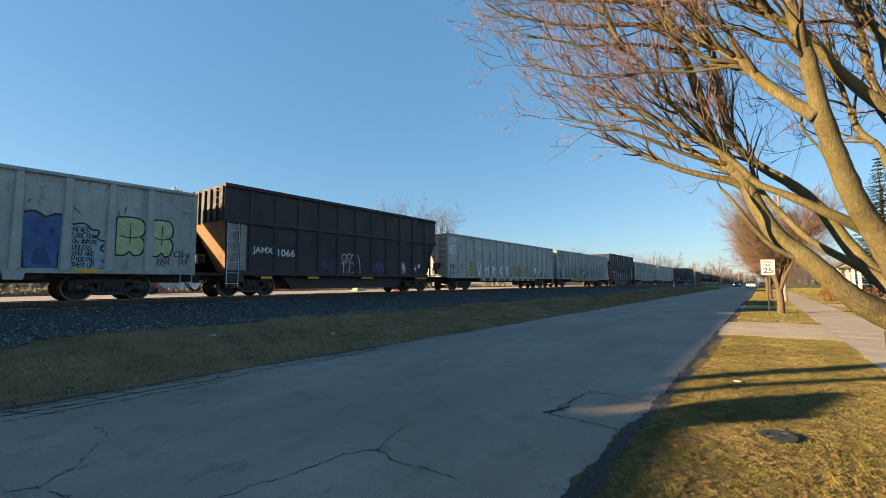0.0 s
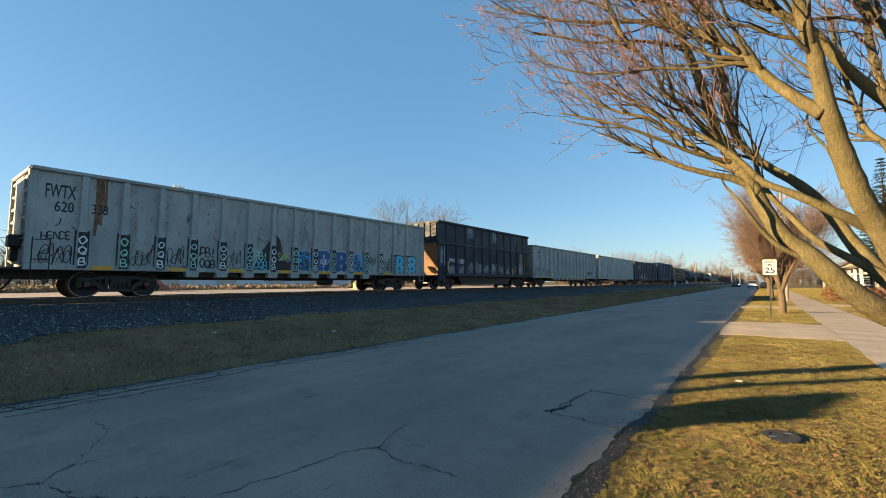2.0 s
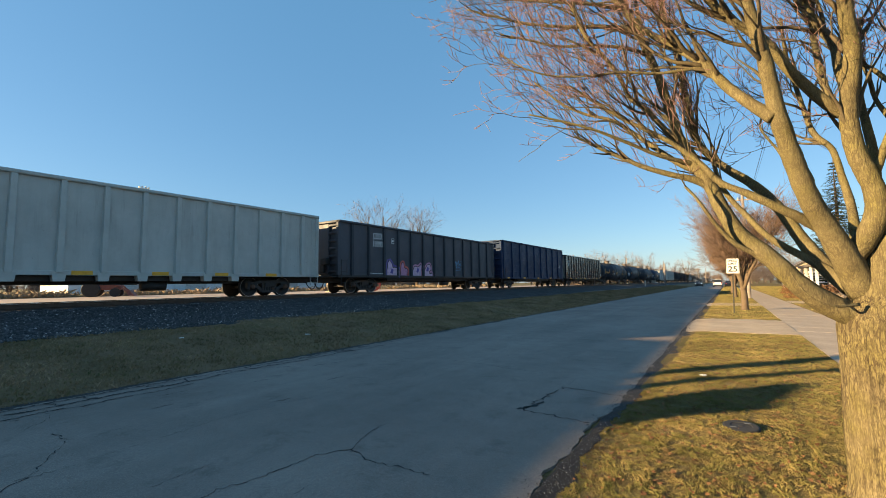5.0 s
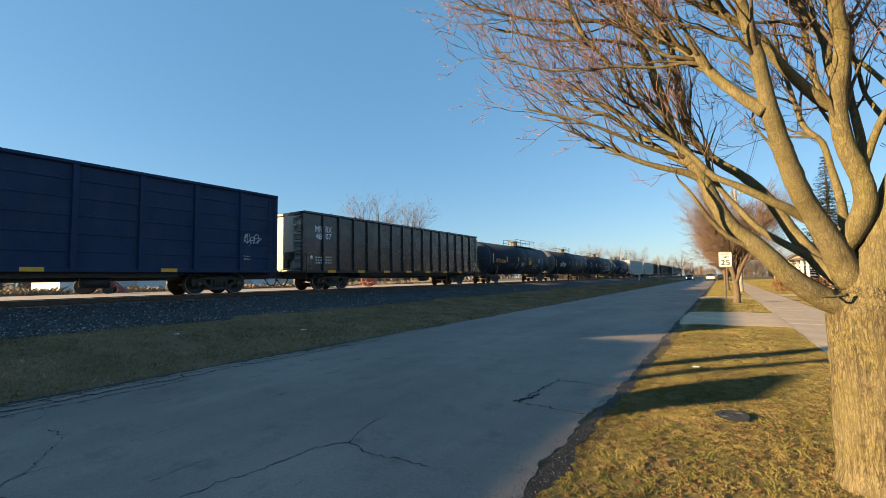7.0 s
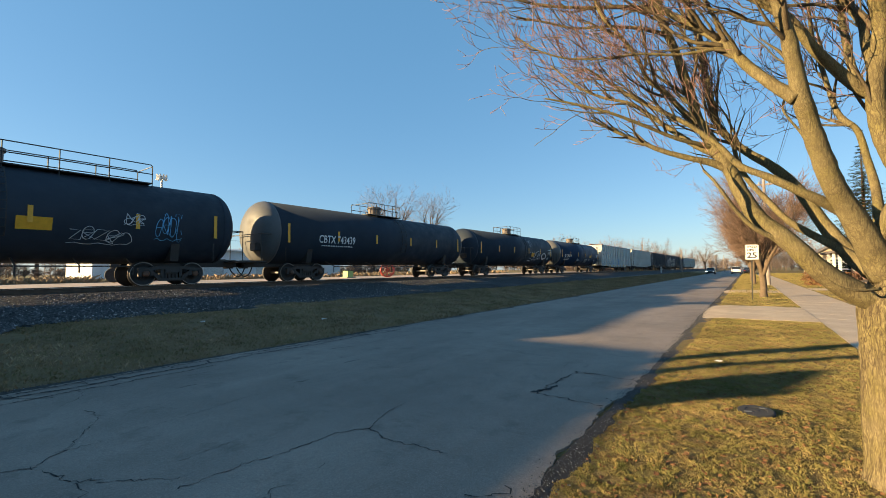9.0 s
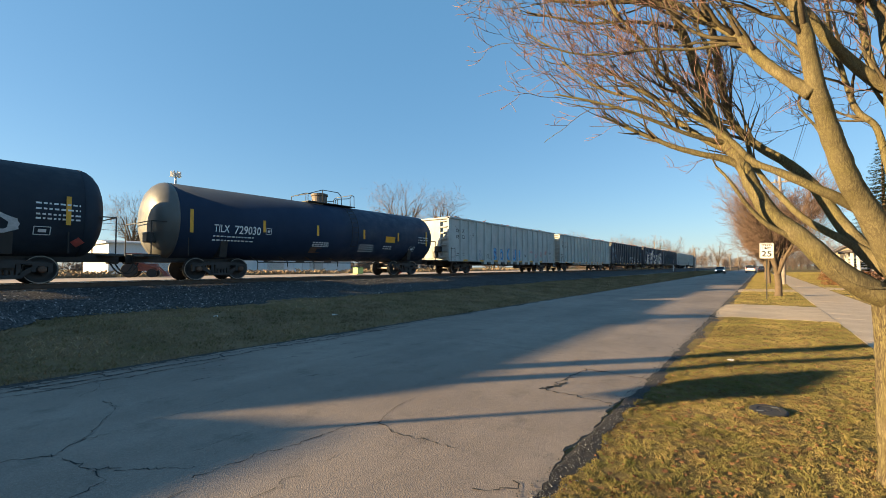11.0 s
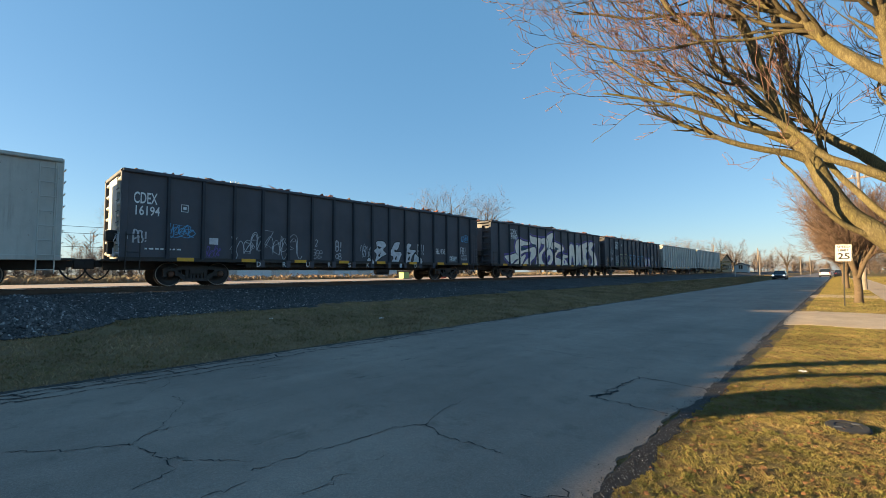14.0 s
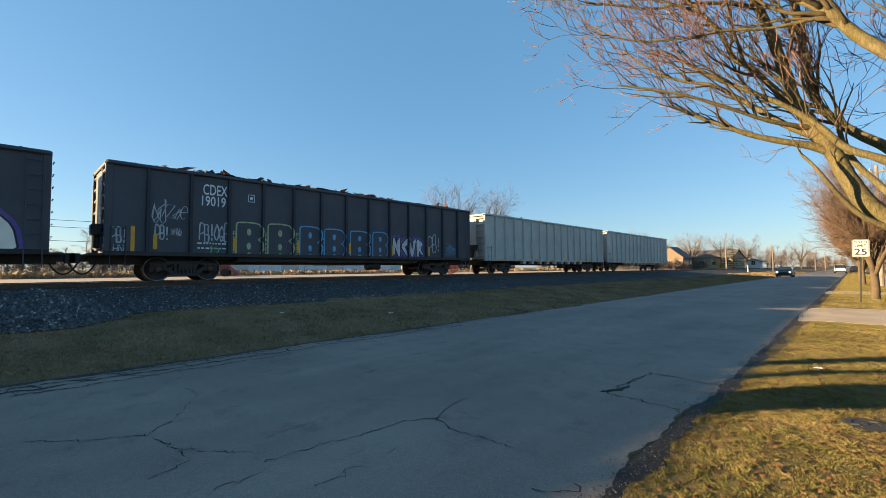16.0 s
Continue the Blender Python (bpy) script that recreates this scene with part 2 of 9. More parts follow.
def make_twig(name, a, b):
    n = Nodes(name, 0.8, spec=0.2)
    n.colour(n.ramp(n.random(True), (0.0, a), (1.0, b)))
    return n.m


def make_blades(name, *cols, mix=0.55, thatch=None):
    n = Nodes(name, 0.85, spec=0.15)
    k = len(cols) - 1
    patch = n.mix(0.45, n.noise(1.3, 6, 0.62), n.noise(9.0, 4, 0.6))
    pick = n.mix(mix, n.random(True), n.ramp(patch, (0.38, 0.0), (0.62, 1.0)))
    c = n.ramp(pick, *((i / k, c) for i, c in enumerate(cols)))
    if thatch:
        c = n.mix(n.ramp(n.noise(3.1, 6, 0.66), (0.53, 0.0), (0.63, 0.8)), c, thatch)
    n.colour(n.mix(1.0, c, n.ramp(n.noise(0.7, 5, 0.6), (0.36, 0.66), (0.60, 1.08)), "MULTIPLY"))
    return n.m


def make_glass():
    n = Nodes("dark glass", 0.08)
    n.b.inputs["Base Color"].default_value = (0.02, 0.025, 0.03, 1)
    return n.m


def make_glow(name, c, power):
    n = Nodes(name, 0.3)
    n.b.inputs["Base Color"].default_value = (*c, 1)
    n.b.inputs["Emission Color"].default_value = (*c, 1)
    n.b.inputs["Emission Strength"].default_value = power
    return n.m


M["ballast"], M["stone"], M["asphalt"], M["concrete"] = make_ballast(), make_stone(), make_asphalt(), make_concrete()
M["apron"] = make_concrete("gritty apron", (0.50, 0.385, 0.265))
M["lot"] = make_concrete("pale gravel lot", (0.48, 0.37, 0.29))
M["tar"] = plain("tar and dark grit", (0.018, 0.018, 0.018), 0.9)
M["edge"] = plain("broken asphalt edge", (0.030, 0.026, 0.023), 0.95, scale=4, bump=0.9, fine=50)
M["bark"] = make_bark("maple bark", (0.185, 0.150, 0.084), (0.050, 0.037, 0.024), (0.165, 0.142, 0.043), 0.95)
M["bark_limb"] = make_bark("maple limb bark", (0.178, 0.147, 0.078), (0.060, 0.045, 0.028), (0.176, 0.152, 0.042), 0.7)
M["branch"] = make_bark("tan branch bark", (0.125, 0.098, 0.064), (0.052, 0.039, 0.026), (0.125, 0.106, 0.038), 0.4)
M["bark_far"] = make_bark("brown bark", (0.163, 0.120, 0.082), (0.060, 0.041, 0.029), (0.129, 0.103, 0.060), 0.6)
M["twig"] = make_twig("reddish twigs", (0.110, 0.060, 0.050), (0.285, 0.170, 0.140))
M["twig_row"] = make_twig("brown twigs", (0.103, 0.067, 0.050), (0.215, 0.142, 0.103))
M["twig_far"] = make_twig("far twigs", (0.14, 0.105, 0.088), (0.25, 0.19, 0.155))
M["needles"] = make_twig("spruce needles", (0.040, 0.056, 0.030), (0.095, 0.11, 0.055))
M["needles_far"] = make_twig("pine needles", (0.065, 0.075, 0.035), (0.15, 0.15, 0.075))
M["shrub"] = make_twig("rusty shrub leaves", (0.10, 0.05, 0.024), (0.21, 0.11, 0.05))
M["blades"] = make_blades("lawn blades", (0.072, 0.088, 0.024), (0.132, 0.130, 0.038), (0.198, 0.166, 0.056), (0.270, 0.205, 0.082), (0.380, 0.285, 0.140), thatch=(0.165, 0.108, 0.055))
M["blades_left"] = make_blades("verge blades", (0.104, 0.100, 0.043), (0.190, 0.148, 0.073), (0.296, 0.208, 0.120), (0.42, 0.30, 0.185))
M["leaf"] = make_blades("fallen leaves", (0.096, 0.044, 0.020), (0.192, 0.096, 0.044), (0.288, 0.168, 0.080))
M["stone_pale"] = make_twig("pale limestone", (0.22, 0.21, 0.19), (0.52, 0.50, 0.46))
M["seam"] = plain("old filled crack", (0.075, 0.065, 0.056), 0.95)
M["glass"] = make_glass()
M["headlight"] = make_glow("lit headlamp", (1.0, 0.95, 0.85), 6.0)


# ------------------------------------------------------------------ mesh helpers


def mesh_of(bm, name, material, smooth=False):
    me = bpy.data.meshes.new(name)
    bmesh.ops.recalc_face_normals(bm, faces=bm.faces)
    bm.to_mesh(me)
    bm.free()
    for m in (material if isinstance(material, (list, tuple)) else [material]):
        me.materials.append(m)
    if smooth:
        me.polygons.foreach_set("use_smooth", [True] * len(me.polygons))
    return me


def part(name, bm, material, parent=None, label="", smooth=False, m=None):
    """Links a bmesh, or a mesh that is shared, as one mesh object under a thing or a part."""
    me = bm if isinstance(bm, bpy.types.Mesh) else mesh_of(bm, name, material, smooth)
    ob = new(name, me)
    if parent is not None:
        ob.parent = parent
    if m is not None:
        ob.matrix_basis = m
    if label:
        ob["label"] = label
    return ob


def raw(name, verts, faces, material, parent=None, label="", smooth=False):
    me = bpy.data.meshes.new(name)
    me.from_pydata([tuple(v) for v in verts] if not isinstance(verts, np.ndarray) else verts.tolist(), [], faces if isinstance(faces, list) else faces.tolist())
    me.materials.append(material)
    if smooth:
        me.polygons.foreach_set("use_smooth", [True] * len(me.polygons))
    me.update()
    ob = new(name, me)
    if parent is not None:
        ob.parent = parent
    if label:
        ob["label"] = label
    return ob


def box(bm, x0, x1, y0, y1, z0, z1, bevel=0.0):
    made = bmesh.ops.create_cube(bm, size=1, matrix=Matrix.Translation(((x0 + x1) / 2, (y0 + y1) / 2, (z0 + z1) / 2)) @ Matrix.Diagonal((abs(x1 - x0), abs(y1 - y0), abs(z1 - z0), 1)))
    if bevel:
        edges = {e for v in made["verts"] for e in v.link_edges}
        bmesh.ops.bevel(bm, geom=list(edges), offset=bevel, segments=1, affect="EDGES")
    return bm


def boxes(*rows, bevel=0.0):
    bm = bmesh.new()
    for r in rows:
        box(bm, *r, bevel=bevel)
    return bm


def extrude(bm, pts, axis, a, b):
    """A prism: a closed outline in the two other axes, from a to b along the axis."""
    def at(p, q):
        v = [p[0], p[1]]
        v.insert(axis, q)
        return bm.verts.new(v)
    lo, hi = [at(p, a) for p in pts], [at(p, b) for p in pts]
    bm.faces.new(lo)
    bm.faces.new(hi[::-1])
    for i in range(len(pts)):
        j = (i + 1) % len(pts)
        bm.faces.new((lo[i], hi[i], hi[j], lo[j]))
    return bm


def rod(bm, a, b, r, sides=6, r2=None):
    """A round bar from a to b."""
    a, b = Vector(a), Vector(b)
    d = b - a
    m = Matrix.Translation((a + b) / 2) @ d.to_track_quat("Z", "Y").to_matrix().to_4x4()
    bmesh.ops.create_cone(bm, cap_ends=True, segments=sides, radius1=r, radius2=r if r2 is None else r2, depth=d.length, matrix=m)
    return bm


def rods(r, *pairs, sides=6):
    bm = bmesh.new()
    for a, b in pairs:
        rod(bm, a, b, r, sides)
    return bm


def lathe(bm, profile, axis=1, sides=24, caps=True):
    """Turns (along, radius) pairs round an axis through the origin."""
    rings = []
    for along, r in profile:
        ring = []
        for i in range(sides):
            a = 2 * math.pi * i / sides
            v = [r * math.cos(a), r * math.sin(a)]
            v.insert(axis, along)
            ring.append(bm.verts.new(v))
        rings.append(ring)
    for p, q in zip(rings, rings[1:]):
        for i in range(sides):
            bm.faces.new((p[i], p[(i + 1) % sides], q[(i + 1) % sides], q[i]))
    if caps:
        bm.faces.new(rings[0][::-1])
        bm.faces.new(rings[-1])
    return bm


def ribbon(bm, pts, width, x, rise=0.00006):
    """A flat painted stroke near the plane x, through (y, z) points, each piece a hair over the last."""
    pts = [Vector(p) for p in pts]
    prev = None
    for i, p in enumerate(pts):
        d = (pts[min(i + 1, len(pts) - 1)] - pts[max(i - 1, 0)])
        d = d.normalized() if d.length > 1e-6 else Vector((1, 0))
        n = Vector((-d.y, d.x)) * width / 2
        cur = [bm.verts.new((x + rise * i, p.x + n.x, p.y + n.y)), bm.verts.new((x + rise * i, p.x - n.x, p.y - n.y))]
        if prev:
            bm.faces.new((prev[0], prev[1], cur[1], cur[0]))
        prev = cur
    return bm


def glyph(rng, kind):
    """One loose letter stroke in a unit box."""
    n = 14
    f = [k / (n - 1) for k in range(n)]
    if kind == 0:       # round bowl
        a, b = rng.uniform(0.5, 1.5), rng.uniform(4.6, 6.6)
        return [(0.5 + 0.45 * math.cos(a + b * t), 0.45 + 0.42 * math.sin(a + b * t)) for t in f]
    if kind == 1:       # s-curve
        return [(0.5 + 0.42 * math.sin(6.0 * t + 0.6), 1.0 - t) for t in f]
    if kind == 2:       # stem with a hook
        return [(0.3 + 0.1 * t, 1.05 - 1.6 * t) if t < 0.6 else (0.36 + 1.6 * (t - 0.6), 0.09 - 0.35 * math.sin((t - 0.6) * 7)) for t in f]
    if kind == 3:       # arch
        return [(0.1 + 0.8 * t, 0.95 * math.sin(math.pi * min(1, 0.12 + t * 0.9)) ** 0.6) for t in f]
    if kind == 4:       # small e
        return [(0.15 + 0.7 * min(1, t * 3), 0.5 + 0.1 * t) if t < 0.3 else (0.5 + 0.4 * math.cos((t - 0.3) * 7.5), 0.5 + 0.45 * math.sin((t - 0.3) * 7.5)) for t in f]
    return [(0.1, 0.95), (0.85, 0.9), (0.2, 0.1), (0.95, 0.05)]


def scrawl(rng, w, h, strokes, stroke, x=0.0):
    """Illegible sprayed handwriting about w wide and h high, from the origin."""
    bm = bmesh.new()
    n = max(2, int(strokes * 1.15))
    line = []
    for k in range(n):
        cx, cw = w * k / n, w / n * 1.45
        for again in range(rng.choice((1, 2, 2))):
            gw, gh, dz, lean = cw * rng.uniform(0.7, 1.1), h * rng.uniform(0.6, 1.0), h * rng.uniform(-0.08, 0.2), rng.uniform(0.05, 0.35)
            line += [(cx + gw * (a + lean * (b - 0.5)), dz + gh * b) for a, b in glyph(rng, rng.randrange(6))]
    if rng.random() < 0.5:
        line += [(w * t / 8, h * (-0.1 + 0.06 * math.sin(t * 1.9))) for t in range(8, -1, -1)]
    ribbon(bm, line, stroke * rng.uniform(0.42, 0.6), x)
    return bm


def sheet(pts, x=0.0):
    """A flat painted area in the plane x, from its outline of (y, z) points."""
    bm = bmesh.new()
    bm.faces.new([bm.verts.new((x, y, z)) for y, z in pts])
    return bm


def bubble(w, h, x, grow=0.0, sides=28, lobes=2):
    """A rounded throw-up letter with two bellies, as an outline of (y, z) points."""
    pts = []
    for i in range(sides):
        a = 2 * math.pi * i / sides
        r = 1 + 0.10 * math.cos(4 * a) + 0.05 * math.cos(lobes * a + 1)
        pts.append((w / 2 + (w / 2 + grow) * r * math.cos(a) * (1 - 0.16 * (abs(math.sin(a)) < 0.25)), h / 2 + (h / 2 + grow) * r * math.sin(a)))
    return sheet(pts, x)


def frame_of(w, h, t, x):
    """A painted rectangle outline."""
    bm = bmesh.new()
    for pts in (((0, 0), (w, 0)), ((w, 0), (w, h)), ((w, h), (0, h)), ((0, h), (0, 0))):
        ribbon(bm, pts, t, x)
    return bm
# ------------------------------------------------------------------ ground, road, pavement
ROAD_L, ROAD_R = -7.95, -1.27
RAIL_Z, TRACK_X = 1.08, -19.80
PROFILE = [(-3000, 1.0), (-240, 0.9), (-70, 0.82), (-46, 0.80), (-24, 0.80), (-22.6, 0.84), (-22.2, 0.90), (-17.5, 0.90), (-16.0, 0.66), (-13.4, 0.44),
           (-12.0, 0.36), (-9.6, 0.13), (-8.2, 0.005), (-7.9, -0.03), (-1.35, -0.03), (-1.15, -0.012), (-0.6, 0.02), (1.61, 0.03), (1.70, -0.03), (3.22, -0.03), (3.31, 0.04), (14, 0.12), (60, 0.2), (3000, 0.2)]


def ground_z(x, y=0.0):
    for (x0, z0), (x1, z1) in zip(PROFILE, PROFILE[1:]):
        if x <= x1:
            return z0 + (z1 - z0) * (x - x0) / (x1 - x0)
    return PROFILE[-1][1]


def ragged(y, seed, amount):
    """How far a worn edge wanders at y."""
    return amount * (noise.noise((seed, y * 0.35, 0)) + 0.6 * noise.noise((seed + 7, y * 1.3, 0)) + 0.5 * noise.noise((seed + 3, y * 4.1, 0)) + 0.35 * noise.noise((seed + 1, y * 11.0, 0)))


def swells(x, y):
    """The unevenness of the grass on top of the cross-section."""
    if ROAD_L - 0.3 < x < ROAD_R + 0.1 or (x > ROAD_R and (14.8 < y < 21.2 or 31.0 < y < 35.6)) or 1.65 < x < 3.3 or not (-17.4 < x < 6 and -6 < y < 80):
        return 0.0
    rough = 0.05 if x < ROAD_L - 0.4 else 0.025
    return rough * (noise.noise((x * 0.5, y * 0.5, 1)) + 0.6 * noise.noise((x * 1.9, y * 1.9, 5)))


def build_ground():
    xs = sorted({x for x, _ in PROFILE} | {round(-17.5 + 0.3 * i, 2) for i in range(33)} | {round(-1.2 + 0.2 * i, 2) for i in range(15)} | {-6, -4, -2.5, 5, 7, 10, 20, 35, -30, -36, -55, -100, -150, -600, 150, 600})
    ys = [-3000, -800, -200, -80, -40, -20, -10] + [round(-6 + 0.4 * i, 2) for i in range(140)]
    step = 0.6
    while ys[-1] < 3000:
        ys.append(ys[-1] + step)
        step *= 1.12
    verts, faces, slots = [], [], []
    for y in ys:
        for x in xs:
            z = ground_z(x)
            verts.append((x, y, z + swells(x, y)))
    w = len(xs)
    for j in range(len(ys) - 1):
        for i in range(w - 1):
            faces.append((j * w + i, j * w + i + 1, (j + 1) * w + i + 1, (j + 1) * w + i))
            mx, my = (xs[i] + xs[i + 1]) / 2, (ys[j] + ys[j + 1]) / 2
            toe = -13.3 + ragged(my, 11, 0.5)
            slots.append(0 if mx > -1.3 and mx < 14 else 1 if toe < mx < -1.3 else 2 if -22.4 < mx <= toe else 3 if -46 < mx <= -22.4 else 4)
    ob = raw("ground", verts, faces, M["lawn"])
    for k in ("verge", "ballast", "lot", "field"):
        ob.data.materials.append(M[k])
    ob.data.polygons.foreach_set("material_index", slots)
    ob.data.polygons.foreach_set("use_smooth", [True] * len(faces))
    return tagged(ob, "winter grass, ballast and pale gravel ground beside the road", "ground", kind="structure")


build_ground()


def strip(name, left, right, y0, y1, z, thick, material, step=0.07, far=None):
    """A slab along the road whose two edges are functions of y."""
    ys, s = [y0], step
    while ys[-1] < y1:
        ys.append(min(y1, ys[-1] + s))
        if ys[-1] > 16:
            s = min(s * 1.04, 25)
    verts, faces = [], []
    for y in ys:
        l, r = left(y), right(y)
        for k in range(7):
            f = k / 6
            verts.append((l + (r - l) * f, y, z if 0 < k < 6 else z - 0.004))
        verts += [(r, y, z - thick), (l, y, z - thick)]
    for j in range(len(ys) - 1):
        a, b = j * 9, (j + 1) * 9
        for k in range(9):
            n = (k + 1) % 9
            faces.append((a + k, a + n, b + n, b + k))
    return raw(name, verts, faces, material)


road = strip("road", lambda y: ROAD_L + ragged(y, 2, 0.16), lambda y: ROAD_R + ragged(y, 5, 0.10), -60, 2500, 0.0, 0.06, M["asphalt"])
tagged(road, "worn gray asphalt road with cracks and broken edges", "road", kind="structure")
def wider(y, seed):
    """The dark margin beside the lawn spreads away from the camera."""
    return 0.20 * min(1.0, max(0.0, (y - 5) / 6)) if seed == 21 else 0.0


for name, x0, x1, seed in (("road_edge", ROAD_R - 0.02, ROAD_R + 0.14, 21), ("road_edge", ROAD_L - 0.26, ROAD_L + 0.05, 31)):
    e = strip(name, lambda y: x0 + ragged(y, seed, 0.06), lambda y: x1 + wider(y, seed) + ragged(y, seed + 4, 0.15), -20, 240, -0.006, 0.03, M["edge"])
    tagged(e, "crumbling dark asphalt edge of the road", "road edge", kind="structure")


def crack(points, width, seed, name="road_crack", material=M["tar"]):
    """A tar-dark crack that wanders between a few corners, 4 mm over the road."""
    rng = random.Random(seed)
    verts, faces, line = [], [], []
    for (xa, ya), (xb, yb) in zip(points, points[1:]):
        n = max(2, int(math.hypot(xb - xa, yb - ya) / 0.04))
        for i in range(n):
            f = i / n
            line.append((xa + (xb - xa) * f + rng.gauss(0, 1) * 0.016 + 0.05 * noise.noise((seed * 3.1, len(line) * 0.17, 0)), ya + (yb - ya) * f + rng.gauss(0, 1) * 0.016 + 0.05 * noise.noise((seed * 5.7, 4, len(line) * 0.17))))
    line.append(points[-1])
    for i, (x, y) in enumerate(line):
        x2, y2 = line[min(i + 1, len(line) - 1)]
        x1, y1 = line[max(i - 1, 0)]
        d = Vector((x2 - x1, y2 - y1))
        d = d.normalized() if d.length else Vector((1, 0))
        w = 0.34 * width * rng.uniform(0.1, 1.7) / 2
        verts += [(x - d.y * w, y + d.x * w, 0.004), (x + d.y * w, y - d.x * w, 0.004)]
        if i:
            faces.append((2 * i - 2, 2 * i - 1, 2 * i + 1, 2 * i))
    return raw(name, verts, faces, material, road)


# cracks of the near asphalt
crack([(-3.08, 2.99), (-3.24, 2.75), (-3.27, 2.39), (-3.30, 2.08), (-3.33, 1.90), (-3.36, 1.4)], 0.026, 1)
crack([(-3.08, 2.99), (-3.19, 3.33), (-3.26, 3.57), (-3.30, 3.85)], 0.018, 2)
crack([(-3.08, 2.99), (-2.68, 2.93), (-2.40, 2.96), (-2.08, 2.97)], 0.026, 3)
crack([(-4.70, 0.89), (-4.89, 1.06), (-5.06, 1.22), (-5.56, 1.48), (-5.76, 1.61), (-6.17, 1.60)], 0.024, 4)
crack([(-4.70, 0.89), (-4.44, 0.95), (-4.08, 1.03), (-3.78, 1.25), (-3.54, 1.49)], 0.026, 5)
crack([(-4.08, 1.03), (-3.85, 0.98), (-3.7, 0.7)], 0.022, 6)
crack([(-4.70, 0.89), (-4.78, 0.76), (-4.95, 0.45), (-5.3, 0.1)], 0.024, 7)
crack([(-6.56, 1.46), (-6.9, 1.75), (-7.48, 1.83)], 0.016, 10)
crack([(-4.80, 7.51), (-4.2, 7.44), (-3.67, 7.33), (-2.76, 7.26)], 0.026, 15)
crack([(-1.43, 2.74), (-1.36, 2.66), (-1.62, 2.50)], 0.030, 9)
crack([(-2.81, 2.13), (-2.80, 2.33)], 0.016, 8)
crack([(-4.92, 1.71), (-5.02, 2.22), (-5.09, 2.9), (-4.96, 3.91), (-4.89, 4.96), (-4.47, 6.24), (-4.2, 8.1)], 0.016, 16, material=M["seam"])
crack([(-6.1, 3.2), (-6.0, 4.6), (-5.9, 5.9)], 0.012, 17, material=M["seam"])
for k in range(9):
    r = random.Random(40 + k)
    y = r.uniform(9, 45)
    x = r.uniform(-7, -2)
    crack([(x, y), (x + r.uniform(0.4, 1.0), y + r.uniform(0.5, 2.5)), (x + r.uniform(0.8, 1.8), y + r.uniform(0.8, 3))], 0.02, 60 + k)
for k in range(26):
    r = random.Random(240 + k)
    x, y = r.uniform(-7.4, -2.0), r.uniform(0.8, 12)
    n = r.uniform(0.12, 0.45)
    crack([(x, y), (x + r.uniform(-0.05, 0.05), y + n)], r.uniform(0.014, 0.024), 260 + k, material=M["seam"])
for k in range(26):
    r = random.Random(140 + k)
    y = -1 + 24 * r.random() ** 1.5
    crack([(ROAD_L + 0.1, y), (ROAD_L + r.uniform(0.25, 0.5), y + r.uniform(-0.1, 0.3)), (ROAD_L + r.uniform(0.4, 0.9), y + r.uniform(0.1, 0.6))], 0.026, 160 + k)
# the broken far edge: long cracks joined by short ones
rng_e = random.Random(12)
for k, (off, y0, y1, width) in enumerate(((0.16, -1.0, 13.0, 0.10), (0.40, -1.0, 8.5, 0.10), (0.68, -0.5, 3.6, 0.07))):
    crack([(ROAD_L + off + rng_e.uniform(-0.06, 0.06), y0 + (y1 - y0) * i / 14) for i in range(15)], width, 40 + k)
for k in range(15):
    y = -0.6 + 0.62 * k + rng_e.uniform(-0.2, 0.2)
    crack([(ROAD_L + 0.14, y), (ROAD_L + rng_e.uniform(0.36, 0.48), y + rng_e.uniform(-0.12, 0.5))], 0.08, 50 + k)
for k, (x, y) in enumerate(((-6.9, 3.0), (-6.6, 4.1), (-6.3, 2.6), (-5.6, 4.9), (-6.8, 5.6), (-5.2, 3.6))):
    crack([(x, y), (x + rng_e.uniform(0.0, 0.12), y + rng_e.uniform(0.25, 0.5))], 0.05, 70 + k)

# the square repair with a sunken corner
crack([(-2.18, 5.08), (-2.14, 6.42)], 0.07, 11)
crack([(-2.14, 6.42), (-1.28, 6.34)], 0.05, 12)
crack([(-2.18, 5.08), (-1.77, 5.0), (-1.36, 4.99)], 0.06, 13)
crack([(-2.27, 5.04), (-2.15, 5.20), (-2.12, 5.55)], 0.14, 14)

sidewalk = new("sidewalk")
tagged(sidewalk, "pale worn concrete sidewalk slabs beside the lawn", "sidewalk", kind="structure")


def build_sidewalk():
    rng = random.Random(5)
    bm = bmesh.new()
    box(bm, 1.62, 3.30, 0, 1.494, -0.06, 0.035)
    me = mesh_of(bm, "slab", M["concrete"])
    for i in range(80):
        part("slab", me, None, sidewalk, m=pose(0, -12 + 1.5 * i, rng.uniform(-0.0015, 0.0015), rng.uniform(-0.03, 0.03), rng.uniform(-0.05, 0.05), 0))


build_sidewalk()


def slab_xy(name, x0, x1, y0, y1, lift, material, label, seed):
    """A driveway across the lawn with uneven long edges."""
    verts, faces, n = [], [], 26
    for i in range(n + 1):
        x = x0 + (x1 - x0) * i / n
        a, b = y0 + ragged(x * 3, seed, 0.28), y1 + ragged(x * 3, seed + 2, 0.3)
        z = ground_z(x) + lift
        verts += [(x, a, z - 0.08), (x, a, z), (x, (a + b) / 2, z + 0.010), (x, b, z), (x, b, z - 0.08)]
        if i:
            faces += [(5 * i - 5 + k, 5 * i + k, 5 * i + k + 1, 5 * i - 4 + k) for k in range(4)]
    return tagged(raw(name, verts, faces, material), label, "driveway", kind="structure")


